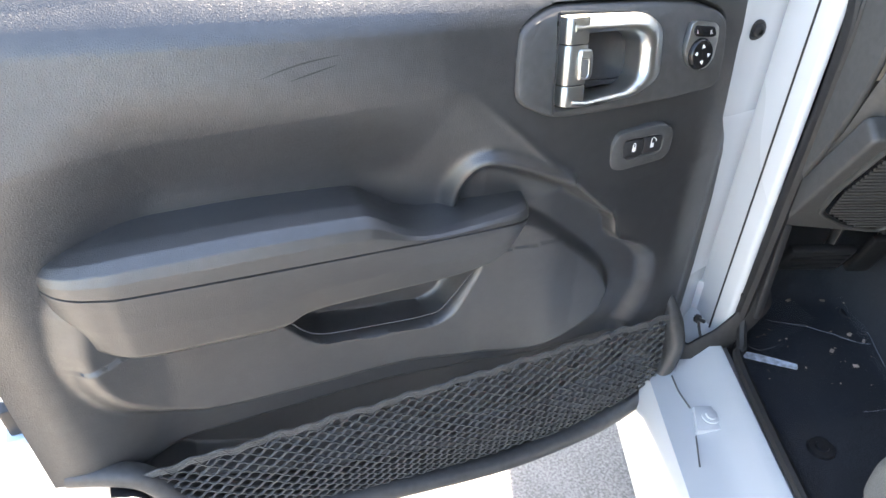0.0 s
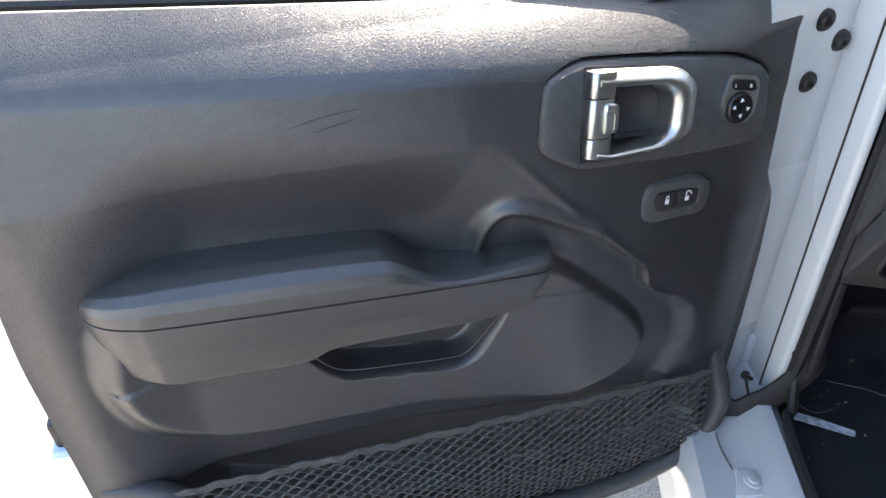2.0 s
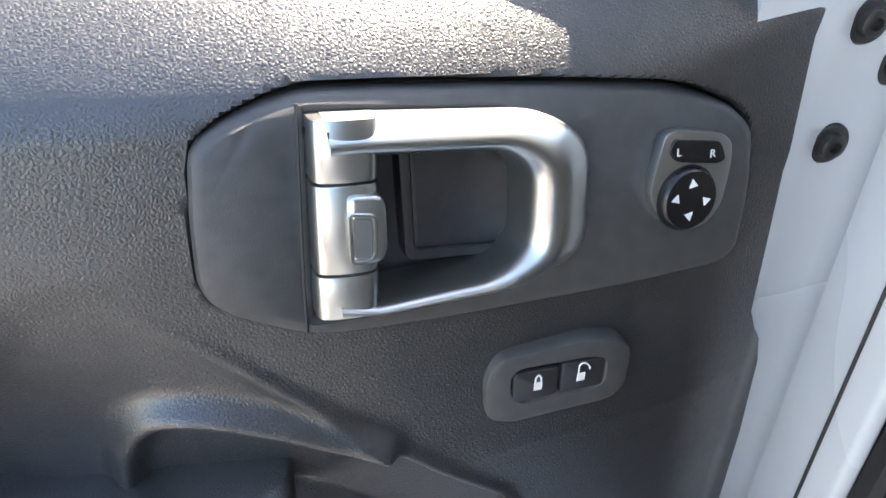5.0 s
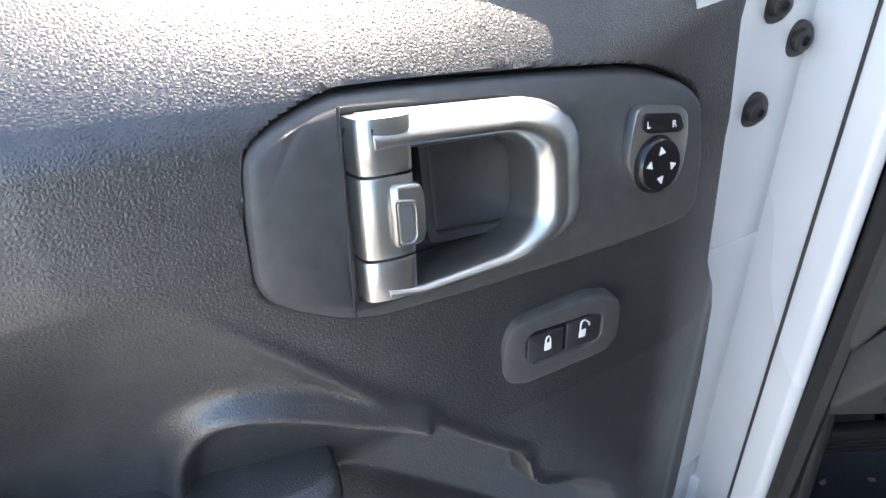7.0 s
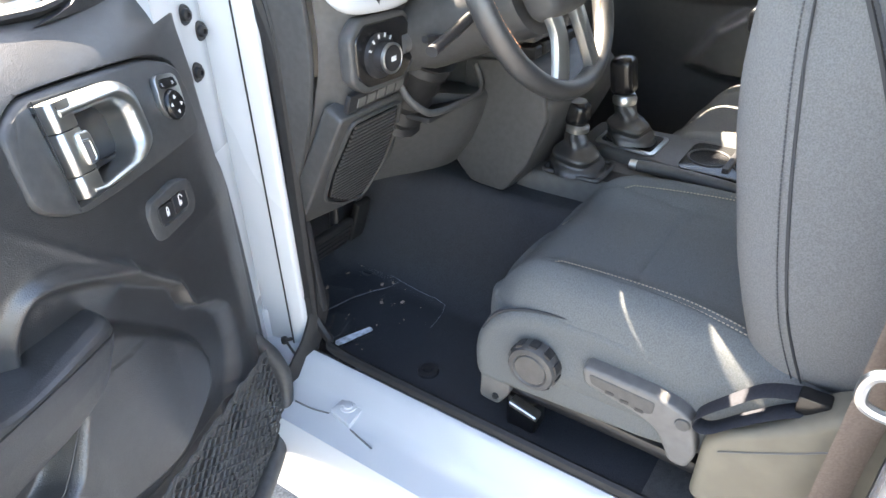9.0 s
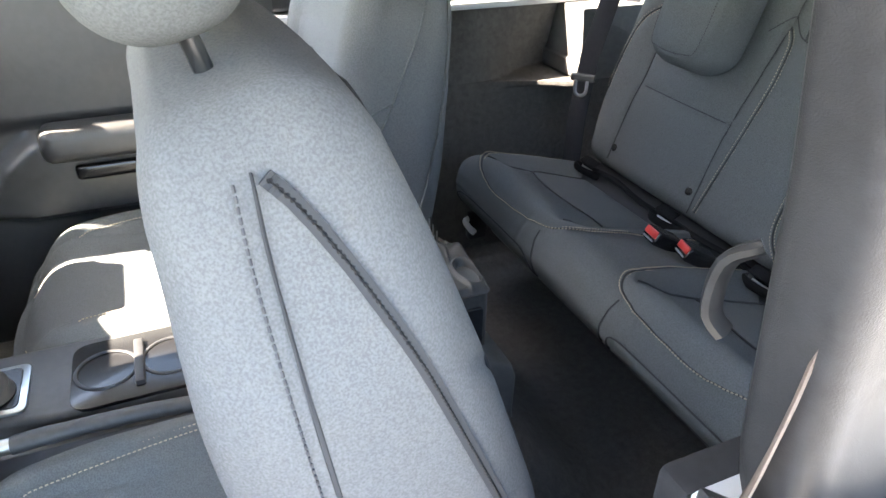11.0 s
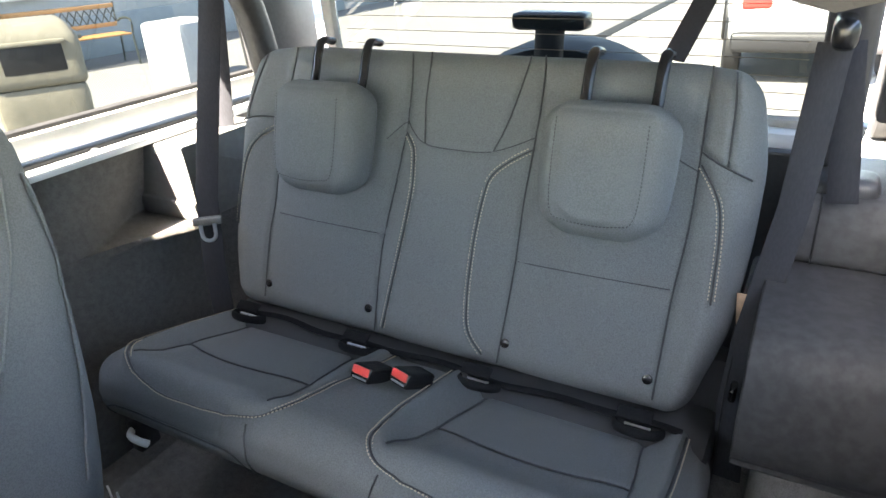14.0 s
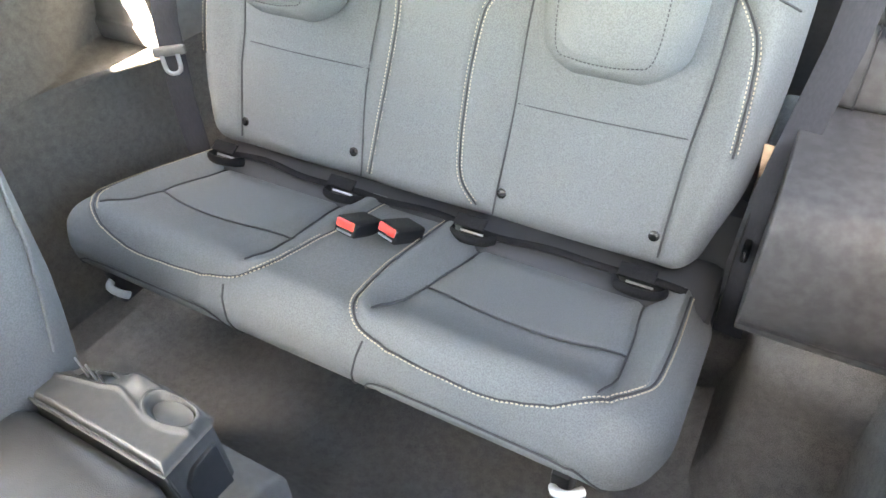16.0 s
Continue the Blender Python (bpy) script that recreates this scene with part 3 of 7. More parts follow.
part("latch_inset", prism(rounded([(0.1000, 0.0195), (0.0912, 0.0175), (0.0902, 0.0145), (0.0918, -0.0018), (0.0945, -0.0042), (0.1018, -0.0034)], 0.002), 0.016, 0.0209, 0.0005, 1), GREY_PLASTIC, bezel)
for k in range(3):
    part("grip_dot", lathe([(0.0001, 0.0), (0.0014, 0.0), (0.0010, 0.0010), (0.0001, 0.0012)], 8), STEEL, bezel, at=pose(-0.0465, 0.0020, 0.022 - 0.009 * k, -90))

# mirror switch
outline = rounded([(-0.1030, 0.0300), (-0.1110, 0.0322), (-0.1454, 0.0258), (-0.1545, 0.0190), (-0.1552, 0.0030), (-0.1500, -0.0235), (-0.1385, -0.0362), (-0.1199, -0.0372), (-0.1010, -0.0255), (-0.0932, -0.0076), (-0.0966, 0.0088)], 0.006, 4)
switch = part("mirror_switch", prism(outline, -0.006, 0.0028, 0.0012, 2), CHROME, door, "round mirror adjuster with a chrome rim", at=BEZ)
face_in = Matrix.Rotation(radians(-90), 4, "X")
part("rocker", prism(rounded([(-0.1085, 0.0272), (-0.1438, 0.0205), (-0.1485, 0.0080), (-0.1425, 0.0060), (-0.1105, 0.0118), (-0.1048, 0.0190)], 0.004), 0.001, 0.0052, 0.0012, 2), GLOSSY, switch)
part("knob_seat", lathe([(0.0001, 0.0), (0.0222, 0.0), (0.0222, 0.0012), (0.0001, 0.0012)], 40), RUBBER, switch, at=Matrix.Translation((-0.1204, 0.0022, -0.0138)) @ face_in)
part("knob", lathe([(0.0001, 0.0), (0.0212, 0.0), (0.0209, 0.0035), (0.0190, 0.0060), (0.0140, 0.0054), (0.0001, 0.0050)], 40), GLOSSY, switch, at=Matrix.Translation((-0.1204, 0.0028, -0.0138)) @ face_in)
for a0, b0, ang in ((-0.1212, -0.0030, -10), (-0.1194, -0.0248, 170), (-0.1324, -0.0160, 80), (-0.1085, -0.0118, 260)):
    c, s = math.cos(radians(ang)), math.sin(radians(ang))
    tri = [(a0 + c * x - s * y, b0 + s * x + c * y) for x, y in ((-0.0030, -0.0022), (0.0030, -0.0022), (0, 0.0032))]
    part("arrow_mark", prism(tri, 0.0070, 0.0090, 0, 1), WHITE_PRINT, switch, smooth=False)
toward = Matrix.Rotation(radians(180), 4, "Z") @ Matrix.Rotation(radians(90), 4, "X")
writing("L", 0.0075, WHITE_PRINT, switch, Matrix.Translation((-0.1112, 0.0054, 0.0180)) @ toward)
writing("R", 0.0075, WHITE_PRINT, switch, Matrix.Translation((-0.1370, 0.0054, 0.0136)) @ toward)

# lock switch: a plate with a sunk oval holding two buttons
LOCK = rounded([(0.2700, 1.1437), (0.2600, 1.1590), (0.1948, 1.1605), (0.1702, 1.1540), (0.1605, 1.1419), (0.1608, 1.1091), (0.1712, 1.0970), (0.2494, 1.0945), (0.2665, 1.1012), (0.2718, 1.1147)], 0.008)
LOCK_WELL = rounded([(0.2534, 1.1385), (0.2477, 1.1474), (0.1897, 1.1455), (0.1800, 1.1378), (0.1796, 1.1187), (0.1878, 1.1125), (0.2425, 1.1128), (0.2514, 1.1220)], 0.006)
lock = part("lock_switch", plate(LOCK, LOCK_WELL, 0.008, 0.0340, 0.0290, 0.005), PLASTIC, door, "black lock rocker with two padlock marks", at=pose(0, 0.0035, 0))
for x0, x1 in ((0.2505, 0.2172), (0.2152, 0.1822)):
    part("lock_button", prism(rounded([(x0, 1.1440), (x1, 1.1425), (x1, 1.1160), (x0, 1.1165)], 0.004), 0.0280, 0.0345, 0.0016, 2), BUTTON, lock)
for x0, lift in ((0.2325, 0.0), (0.2002, 0.004)):
    part("padlock_mark", joined(moved(pillow((0.0062, 0.001, 0.0075), 0.0004, (2, 2, 2)), pose(x0, 0.0347, 1.1290)),
         sweep(spline([(x0 + 0.0020, 0.0347, 1.132), (x0 + 0.0020, 0.0347, 1.136 + lift), (x0 - lift * 0.4, 0.0347, 1.1390 + lift * 0.6), (x0 - 0.0020 - lift * 0.9, 0.0347, 1.136 + lift * 0.4), (x0 - 0.0020 - lift, 0.0347, 1.1330 + lift * 0.5)], 4), 0.0007, n=5, up=(0, 1, 0))), WHITE_PRINT, lock)
# scuffs that something left on the upper panel
for a, b, c in (((0.742, 1.316), (0.70, 1.324), (0.652, 1.3285)), ((0.712, 1.309), (0.685, 1.313), (0.657, 1.3185))):
    line = spline([a, b, c], 8)
    part("scuff", sweep([(u, float(panel_height(np.array([u]), np.array([v]))[0]) - 0.0006, v) for u, v in line], 0.0007, 0.0014 * np.sin(np.linspace(0.1, 3.0, len(line))) + 0.0004, n=6, up=(0, 0, 1)), DARK, door, "faint dark scuff")

# net pocket: flat cords waving apart and together round lens-shaped gaps, tied to an elastic hem
cords = []
PITCH, DROP = 0.0275, 0.0088
us = np.linspace(0.075, 1.0, 541)
for k in range(28):
    wave = np.cos(2 * np.pi * us / PITCH + (math.pi if k % 2 else 0))
    wave = np.sign(wave) * np.abs(wave) ** 0.75 * (DROP * 0.5 - 0.0004)
    vs = net_top(us) - 0.008 - k * DROP + wave + 0.0012 * np.sin(us * 23 + k)
    ok = vs > np.maximum(hem(us) + 0.008, 0.505)
    ws = 0.040 + 0.014 * np.sin(np.pi * np.clip(k / 26, 0, 1)) + 0.0009 * (k % 2)
    run = [(u, ws, v) for u, v, o in zip(us, vs, ok) if o]
    if len(run) > 12:
        cords.append(sweep(run, 0.0013, 0.0024, n=6, up=(0, 1, 0), caps=False))
net = part("net_pocket", joined(*cords), NET, door, "black net pocket with lens-shaped gaps")
line = np.linspace(0.07, 1.0, 200)
for k in range(3):
    part("net_hem", sweep([(u, 0.043 + 0.002 * math.sin(u * 60), float(net_top(u)) + (k - 1) * 0.0042 + 0.0022 * math.sin(u * 150)) for u in line], 0.0028, 0.0024, n=6, up=(0, 1, 0)), NET, net)
part("wrap_thread", sweep([(u, 0.0470 + 0.0015 * math.cos(u * 150), float(net_top(u)) + 0.0085 * math.sin(u * 150) + 0.003 * math.sin(u * 300)) for u in np.linspace(0.075, 0.995, 420)], 0.0009, n=5), NET, net)
rim_line = spline([(0.054, -0.006, 0.780), (0.047, 0.004, 0.752), (0.036, 0.020, 0.70), (0.032, 0.030, 0.65), (0.044, 0.040, 0.597), (0.082, 0.047, 0.546), (0.16, 0.052, 0.512), (0.26, 0.052, 0.494), (0.44, 0.052, 0.500), (0.75, 0.05, 0.575), (0.93, 0.045, 0.668), (1.0, 0.035, 0.775), (1.085, 0.012, 0.80)], 8)
part("pocket_rim", sweep(rim_line, np.interp(np.arange(len(rim_line)), [0, 8, 16, 36], [0.004, 0.010, 0.019, 0.015]), np.interp(np.arange(len(rim_line)), [0, 8, 24, 36], [0.004, 0.012, 0.030, 0.018]), n=14, up=(0, 1, 0), power=0.75), PLASTIC, door, "black rim along the pocket")
part("trim_clip", pillow((0.016, 0.012, 0.018), 0.004, (4, 4, 4)), WHITE_PRINT, door, at=pose(0.262, 0.045, 0.492))
# latch and side details
latch = part("latch", box(1.09, 1.135, -0.10, -0.02, 0.865, 0.915, 0.006), BLACK_STEEL, door, "door latch in the rear edge")
part("latch_cover", box(1.10, 1.142, -0.075, -0.012, 0.852, 0.868, 0.004), material("light_blue_plastic", (0.45, 0.58, 0.72), 0.5), latch)
# side mirror on the outside
mirror = part("side_mirror", pillow((0.20, 0.13, 0.21), 0.05, (14, 10, 14)), PAINT, door, "white side mirror housing", at=pose(0.03, -0.30, 1.50))
part("mirror_foot", sweep(spline([(0.10, -0.11, 1.385), (0.08, -0.20, 1.40), (0.05, -0.27, 1.43)], 5), 0.055, 0.035, n=14), DARK, mirror, at=Matrix.Translation((-0.03, 0.30, -1.50)))
part("sail_panel", prism(spline([(0.250, 1.384), (0.205, 1.389), (0.172, 1.397), (0.152, 1.412), (0.142, 1.440), (0.130, 1.49), (0.105, 1.57), (0.075, 1.68)], 4).tolist() + [(0.0, 1.68), (-0.02, 1.385)], -0.095, -0.062, 0.006), DARK, door)
# fabric check strap between the door edge and the body
strap = part("check_strap", sweep(spline([(0.022, 0.012, 0.640), (0.006, 0.030, 0.612), (-0.016, 0.046, 0.610), (-0.036, 0.057, 0.632), (-0.063, 0.068, 0.657), (-0.093, 0.078, 0.701), (-0.120, 0.080, 0.745), (-0.138, 0.058, 0.770)], 8), 0.006, 0.023, n=12, up=(0.3, -0.5, 1), power=0.6), RUBBER, door, "black fabric check strap")
part("strap_pin", lathe([(0.0001, 0), (0.009, 0), (0.009, 0.005), (0.004, 0.007), (0.004, 0.02), (0.0001, 0.02)], 16), BLACK_STEEL, strap, at=pose(-0.020, 0.030, 0.690, -70))
part("strap_hook", sweep(spline([(-0.020, 0.036, 0.688), (-0.024, 0.042, 0.665), (-0.030, 0.044, 0.645), (-0.024, 0.048, 0.625)], 5), 0.003, n=6), BLACK_STEEL, strap)


# ---- ground and car body ----
def ground_sheet(s, t):
    x, y = (np.sign(a - 0.5) * (np.abs(a - 0.5) * 2) ** 4 * 600 for a in (s, t))
    return x, y, 0.002 * np.sin(x * 3.1) * np.cos(y * 2.7)


tagged(part("ground", grid(ground_sheet, 60, 60), ASPHALT), "sunlit grey asphalt of a parking lot", "ground", kind="structure")

# off-white, darker than the headliner
FRAME_WHITE = material("off_white_frame", (0.34, 0.34, 0.32), 0.6, var=0.05, scale=20)
car = empty("car_body", pose(0, 0, 0), "white two-door off-road car body, open at the driver side", "car body")
part("floor_pan", box(-0.60, 0.60, -2.2, 0.62, 0.50, 0.575, 0.01), BLACK_STEEL, car)


def carpet_sheet(s, t, y0=-2.15, y1=-0.62):
    x, y = -0.60 + 1.20 * s, y0 + (y1 - y0) * t
    z = 0.590 + 0.20 * ramp(y, 0.24, 0.56) + 0.275 * ramp(-np.abs(x), -0.300, -0.150) * ramp(y, -1.3, -0.95) + 0.03 * ramp(-y, 0.35, 0.75)
    return x, y, z + 0.004 * np.sin(9 * x + 3) * np.sin(8 * y) + 0.02 * ramp(np.abs(x), 0.56, 0.60)


part("carpet", grid(carpet_sheet, 90, 90), CARPET, car, "grey-black carpet before the rear bench")
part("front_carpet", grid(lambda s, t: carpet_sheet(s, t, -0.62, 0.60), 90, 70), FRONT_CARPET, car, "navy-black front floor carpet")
for sx in (-1, 1):
    sill_pts = [(-0.600, 0.625), (-0.618, 0.640), (-0.640, 0.636), (-0.668, 0.600), (-0.705, 0.590), (-0.760, 0.583), (-0.775, 0.560), (-0.782, 0.52), (-0.79, 0.40), (-0.60, 0.40)]
    part("sill", prism([(a * -sx, b) for a, b in sill_pts], -1.02, 0.30, 0.004, 2), PAINT, car, "white painted door sill")
part("sill_seal", sweep(spline([(-0.608, -1.0, 0.648), (-0.608, -0.4, 0.648), (-0.605, 0.0, 0.650), (-0.590, 0.06, 0.660), (-0.585, 0.10, 0.70), (-0.590, 0.105, 0.76)], 8), 0.010, 0.012, n=8), RUBBER, car)
# sill step bracket with its bolt
bracket = part("sill_bracket", prism(rounded([(-0.712, -0.0935), (-0.658, -0.089), (-0.653, -0.036), (-0.701, -0.035)], 0.004), 0.585, 0.601, 0.002, 2, axis="z"), PAINT, car, "white notched plate on the sill")
part("bolt", lathe([(0.0001, 0), (0.016, 0), (0.016, 0.003), (0.010, 0.004), (0.009, 0.007), (0.0001, 0.008)], 20), PAINT, bracket, at=pose(-0.6775, -0.062, 0.601))
# thin grey lines drawn for the shadow along the sill's steps
for run in ([(-0.7155, 0.050, 0.589), (-0.7135, 0.010, 0.589), (-0.7040, -0.033, 0.5895)], [(-0.7125, -0.0955, 0.5885), (-0.7200, -0.130, 0.589), (-0.7260, -0.160, 0.588)]):
    part("sill_step_shade", sweep(spline(run, 5), 0.0016, 0.0030, n=6), GREY_PLASTIC, car)
# front pillar, jamb and cowl
JY = 0.106                                      # rear edge of the front jamb
part("front_pillar", prism(rounded([(-0.590, JY + 0.016), (-0.597, JY), (-0.610, JY + 0.002), (-0.622, JY + 0.03), (-0.634, 0.215), (-0.680, 0.245), (-0.745, 0.30), (-0.745, 0.44), (-0.585, 0.44)], 0.008), 0.585, 1.42, 0.006, 2, axis="z"), PAINT, car, "white front door jamb")
part("jamb_joint", sweep([(-0.6235, JY + 0.031, 0.60), (-0.6235, JY + 0.031, 1.40)], 0.0017, n=6, up=(1, 0, 0)), RUBBER, car)
part("pillar_foot", prism(rounded([(-0.590, 0.205), (-0.625, 0.190), (-0.680, 0.23), (-0.745, 0.30), (-0.745, 0.44), (-0.585, 0.44)], 0.012), 0.52, 0.71, 0.004, 2, axis="z"), PAINT, car)
part("jamb_lining", box(-0.588, -0.574, 0.112, 0.438, 0.60, 1.415, 0.004), DARK, car)
part("kick_panel", prism(rounded([(0.085, 0.70), (0.10, 0.93), (0.40, 0.93), (0.42, 0.62), (0.18, 0.62), (0.12, 0.65)], 0.02), -0.573, -0.555, 0.006, 2, axis="x"), DARK, car, "dark kick panel under the dash")
part("front_pillar", prism([(0.600, 0.175), (0.745, 0.21), (0.745, 0.42), (0.60, 0.42)], 0.52, 1.42, 0.006, 2, axis="z"), PAINT, car)
part("jamb_seal", sweep(spline([(-0.588, JY, 0.70), (-0.586, JY - 0.006, 0.95), (-0.586, JY - 0.01, 1.25), (-0.602, 0.10, 1.42), (-0.63, -0.12, 1.70)], 8), 0.016, 0.012, n=8, up=(1, 0, 0)), RUBBER, car, "black door seal")
for hz in (1.20, 0.72):
    part("hinge", box(-0.775, -0.715, 0.235, 0.30, hz - 0.045, hz + 0.045, 0.008), PAINT, car, "white exposed door hinge")
part("cowl", box(-0.72, 0.72, 0.44, 1.5, 0.55, 1.27, 0.03), PAINT, car, "white bonnet and cowl")
for sx in (-1, 1):
    part("windscreen_pillar", sweep([(sx * 0.70, 0.43, 1.30), (sx * 0.655, 0.06, 1.74)], 0.035, 0.04, n=10), PAINT, car)
screen = part("windscreen", (np.array([(-0.68, 0.44, 1.29), (0.68, 0.44, 1.29), (0.64, 0.06, 1.74), (-0.64, 0.06, 1.74)]), [[0, 1, 2, 3]]), CLEAR, car, "clear windscreen", smooth=False)
screen.visible_shadow = False
part("roof", box(-0.68, 0.68, -2.22, 0.08, 1.775, 1.84, 0.02), PAINT, car, "white hard top")
part("headliner", box(-0.66, 0.66, -2.2, 0.06, 1.755, 1.773, 0.004), HEADLINER, car, "pale hard top lining")
for sx in (-1, 1):
    part("roof_rail", box(sx * 0.70 - 0.035, sx * 0.70 + 0.035, -2.2, 0.10, 1.735, 1.80, 0.015), DARK, car)
    # B-pillar and its black cover
    part("rear_jamb", prism([(sx * 0.672, -0.890), (sx * 0.745, -0.885), (sx * 0.850, -0.885), (sx * 0.885, -0.91), (sx * 0.885, -1.10), (sx * 0.672, -1.10)], 0.52, 1.325, 0.008, 2, axis="z"), PAINT, car, "white rear door jamb")
    part("pillar_cover", prism(rounded([(-0.893, 1.33), (-0.868, 1.39), (-0.846, 1.545), (-0.80, 1.76), (-1.02, 1.76), (-1.05, 1.33)], 0.02), sx * 0.700, sx * 0.745, 0.014, 3, axis="x"), DARK, car, "black plastic pillar cover")
    bracket = part("top_bracket", prism(rounded([(-0.882, 1.322), (-0.866, 1.345), (-0.866, 1.392), (-0.93, 1.378), (-1.02, 1.37), (-1.02, 1.312), (-0.945, 1.318), (-0.928, 1.300), (-0.912, 1.312)], 0.006), sx * 0.745, sx * 0.778, 0.005, 2, axis="x"), DARK, car, "black bracket on the pillar")
    part("bolt", moved(lathe([(0.0001, 0), (0.012, 0), (0.011, 0.004), (0.0001, 0.006)], 18), Matrix.Translation((sx * 0.778, -0.885, 1.343)) @ Matrix.Rotation(radians(90 * sx), 4, "Y")), BLACK_STEEL, bracket)
    part("bracket_slot", box(min(sx * 0.777, sx * 0.7795), max(sx * 0.777, sx * 0.7795), -0.899, -0.893, 1.330, 1.375, 0.001, 1), GLOSSY, bracket)
    part("pillar_trim", prism(rounded([(-0.858, 1.37), (-0.900, 1.335), (-0.921, 1.285), (-0.921, 1.190), (-0.886, 1.186), (-0.882, 1.08), (-0.866, 1.07), (-0.860, 1.25)], 0.008), sx * 0.698, sx * 0.735, 0.004, 2, axis="x"), DARK, car, "black trim along the pillar")
    # rear quarter: outer white skin below the window, carpeted inside
    o = 0.042 if sx > 0 else 0.060
    part("quarter_skin", box(sx * 0.87 - 0.02, sx * 0.87 + 0.02, -2.28, -1.06, 0.50, 1.362, 0.01), PAINT, car, "white rear quarter panel")
    part("ledge_seal", box(sx * (0.737 + o) - 0.017, sx * (0.737 + o) + 0.017, -2.2, -1.02, 1.302, 1.326, 0.004), RUBBER, car)
    part("window_ledge", box(sx * (0.702 + o) - 0.017, sx * (0.702 + o) + 0.017, -2.2, -1.02 if sx > 0 else -1.90, 1.300, 1.318, 0.004), PAINT, car, "white painted ledge under the side window")
    part("ledge_bolt", lathe([(0.0001, 0), (0.013, 0), (0.013, 0.002), (0.008, 0.003), (0.007, 0.007), (0.0001, 0.0075)], 14), STEEL, car, at=pose(sx * (0.704 + o), -1.551, 1.3178))


    def side_sheet(s, t):
        y = -0.90 - 1.30 * s
        z = np.interp(t, [0, 0.40, 0.44, 0.53, 0.55, 0.61, 1.0], [1.299, 1.125, 1.113, 1.112, 1.100, 1.088, 0.50])
        back = ramp(-y, 1.42, 1.70) * (sx > 0)
        high = 0.722 + 0.105 * back + 0.06 * (sx < 0)
        shelf = 0.720 - 0.085 * ramp(-y, 1.46, 1.74) * (sx > 0) + 0.06 * (sx < 0)
        x = np.where(t < 0.41, np.interp(t, [0, 0.40], [0.0, 1.0]) * (high - 0.716 - o) + 0.716 + o, np.where(t < 0.55, high + (shelf - high) * ramp(t, 0.42, 0.53), shelf + (np.maximum(shelf, 0.716) - shelf) * ramp(t, 0.56, 0.61)))
        return sx * x + 0.0015 * np.sin(s * 40 + t * 9), y, z

    part("side_carpet", grid(side_sheet, 80, 100), CARPET, car, "black carpet side lining")
    part("carpet_plug", lathe([(0.0001, 0), (0.020, 0), (0.018, 0.003), (0.012, 0.002), (0.0001, 0.003)], 20), DARK, car, at=Matrix.Translation((sx * (0.742 + 1.0 * o), -1.60, 1.235)) @ Matrix.Rotation(radians(-90 * sx), 4, "Y"))
    part("edge_carpet", box(sx * 0.73 - 0.14, sx * 0.73 + 0.14, -2.2, -1.02, 0.52, 0.606, 0.006), CARPET, car)
    part("pillar_lining", box(min(sx * 0.640, sx * 0.668), max(sx * 0.640, sx * 0.668), -1.10, -0.892, 0.60, 1.31, 0.006), DARK, car)
    part("hardtop_flange", box(sx * (0.738 + o) - 0.010, sx * (0.738 + o) + 0.010, -2.12, -1.03, 1.342 - 0.2 * o, 1.392 - 0.25 * o, 0.004), FRAME_WHITE, car, "pale inner flange of the hard top")
    side_pane = part("side_window", (np.array([(sx * (0.755 + o), y, z) for y, z in ((-1.12, 1.385), (-2.15, 1.385), (-2.08, 1.73), (-1.05, 1.73))]), [[0, 1, 2, 3]]), TINTED, car, "tinted rear side window", smooth=False)
    side_pane.visible_shadow = False
    part("window_seal", sweep([(sx * (0.755 + o), y, z) for y, z in ((-1.10, 1.380), (-2.17, 1.380))], 0.012, 0.014, n=8), RUBBER, car)
    part("hardtop_post", prism([(-2.10, 1.37), (-2.06, 1.75), (-2.28, 1.75), (-2.30, 1.37)], sx * 0.70, sx * (0.77 + o), 0.01, 2, axis="x"), DARK, car)
part("tailgate", box(-0.70, 0.70, -2.31, -2.24, 0.52, 1.30, 0.02), PAINT, car, "white tailgate below the rear glass")
part("tailgate_lining", box(-0.60, 0.60, -2.235, -2.20, 0.60, 1.27, 0.01), DARK, car)
rear_pane = part("rear_window", (np.array([(-0.62, -2.30, 1.31), (0.62, -2.30, 1.31), (0.58, -2.22, 1.74), (-0.58, -2.22, 1.74)]), [[0, 1, 2, 3]]), TINTED, car, "rear glass with heating wires", smooth=False)
rear_pane.visible_shadow = False
WIRE = material("heating_wire_brown", (0.12, 0.09, 0.06), 0.6)
for k in range(11):
    f = 0.06 + 0.085 * k
    part("heating_wire", sweep([(-0.585 + 0.03 * f, -2.296 + 0.08 * f, 1.31 + 0.43 * f), (0.585 - 0.03 * f, -2.296 + 0.08 * f, 1.31 + 0.43 * f)], 0.0008, n=4), WIRE, rear_pane)
rim = spline([(0.60, -2.30, 1.30), (0.635, -2.295, 1.34), (0.60, -2.225, 1.70), (0.55, -2.215, 1.745), (-0.55, -2.215, 1.745), (-0.60, -2.225, 1.70), (-0.635, -2.295, 1.34), (-0.60, -2.30, 1.30)], 6, closed=True)
part("rear_window_frame", sweep(rim, 0.022, 0.020, n=8, closed=True, up=(0, 1, 0)), FRAME_WHITE, car)
part("wheel_arch", pillow((0.27, 0.62, 0.44), 0.07, (14, 26, 16), lambda p, n: np.stack([p[:, 0] + 0.035 * ramp(-p[:, 2], 0.0, 0.2) * ramp(p[:, 0], 0, 0.1), p[:, 1] + 0.10 * ramp(-p[:, 2], -0.10, 0.20) * ramp(p[:, 1], 0.0, 0.25), p[:, 2]], 1)), CARPET, car, "carpeted wheel arch", at=pose(-0.745, -1.860, 0.755))
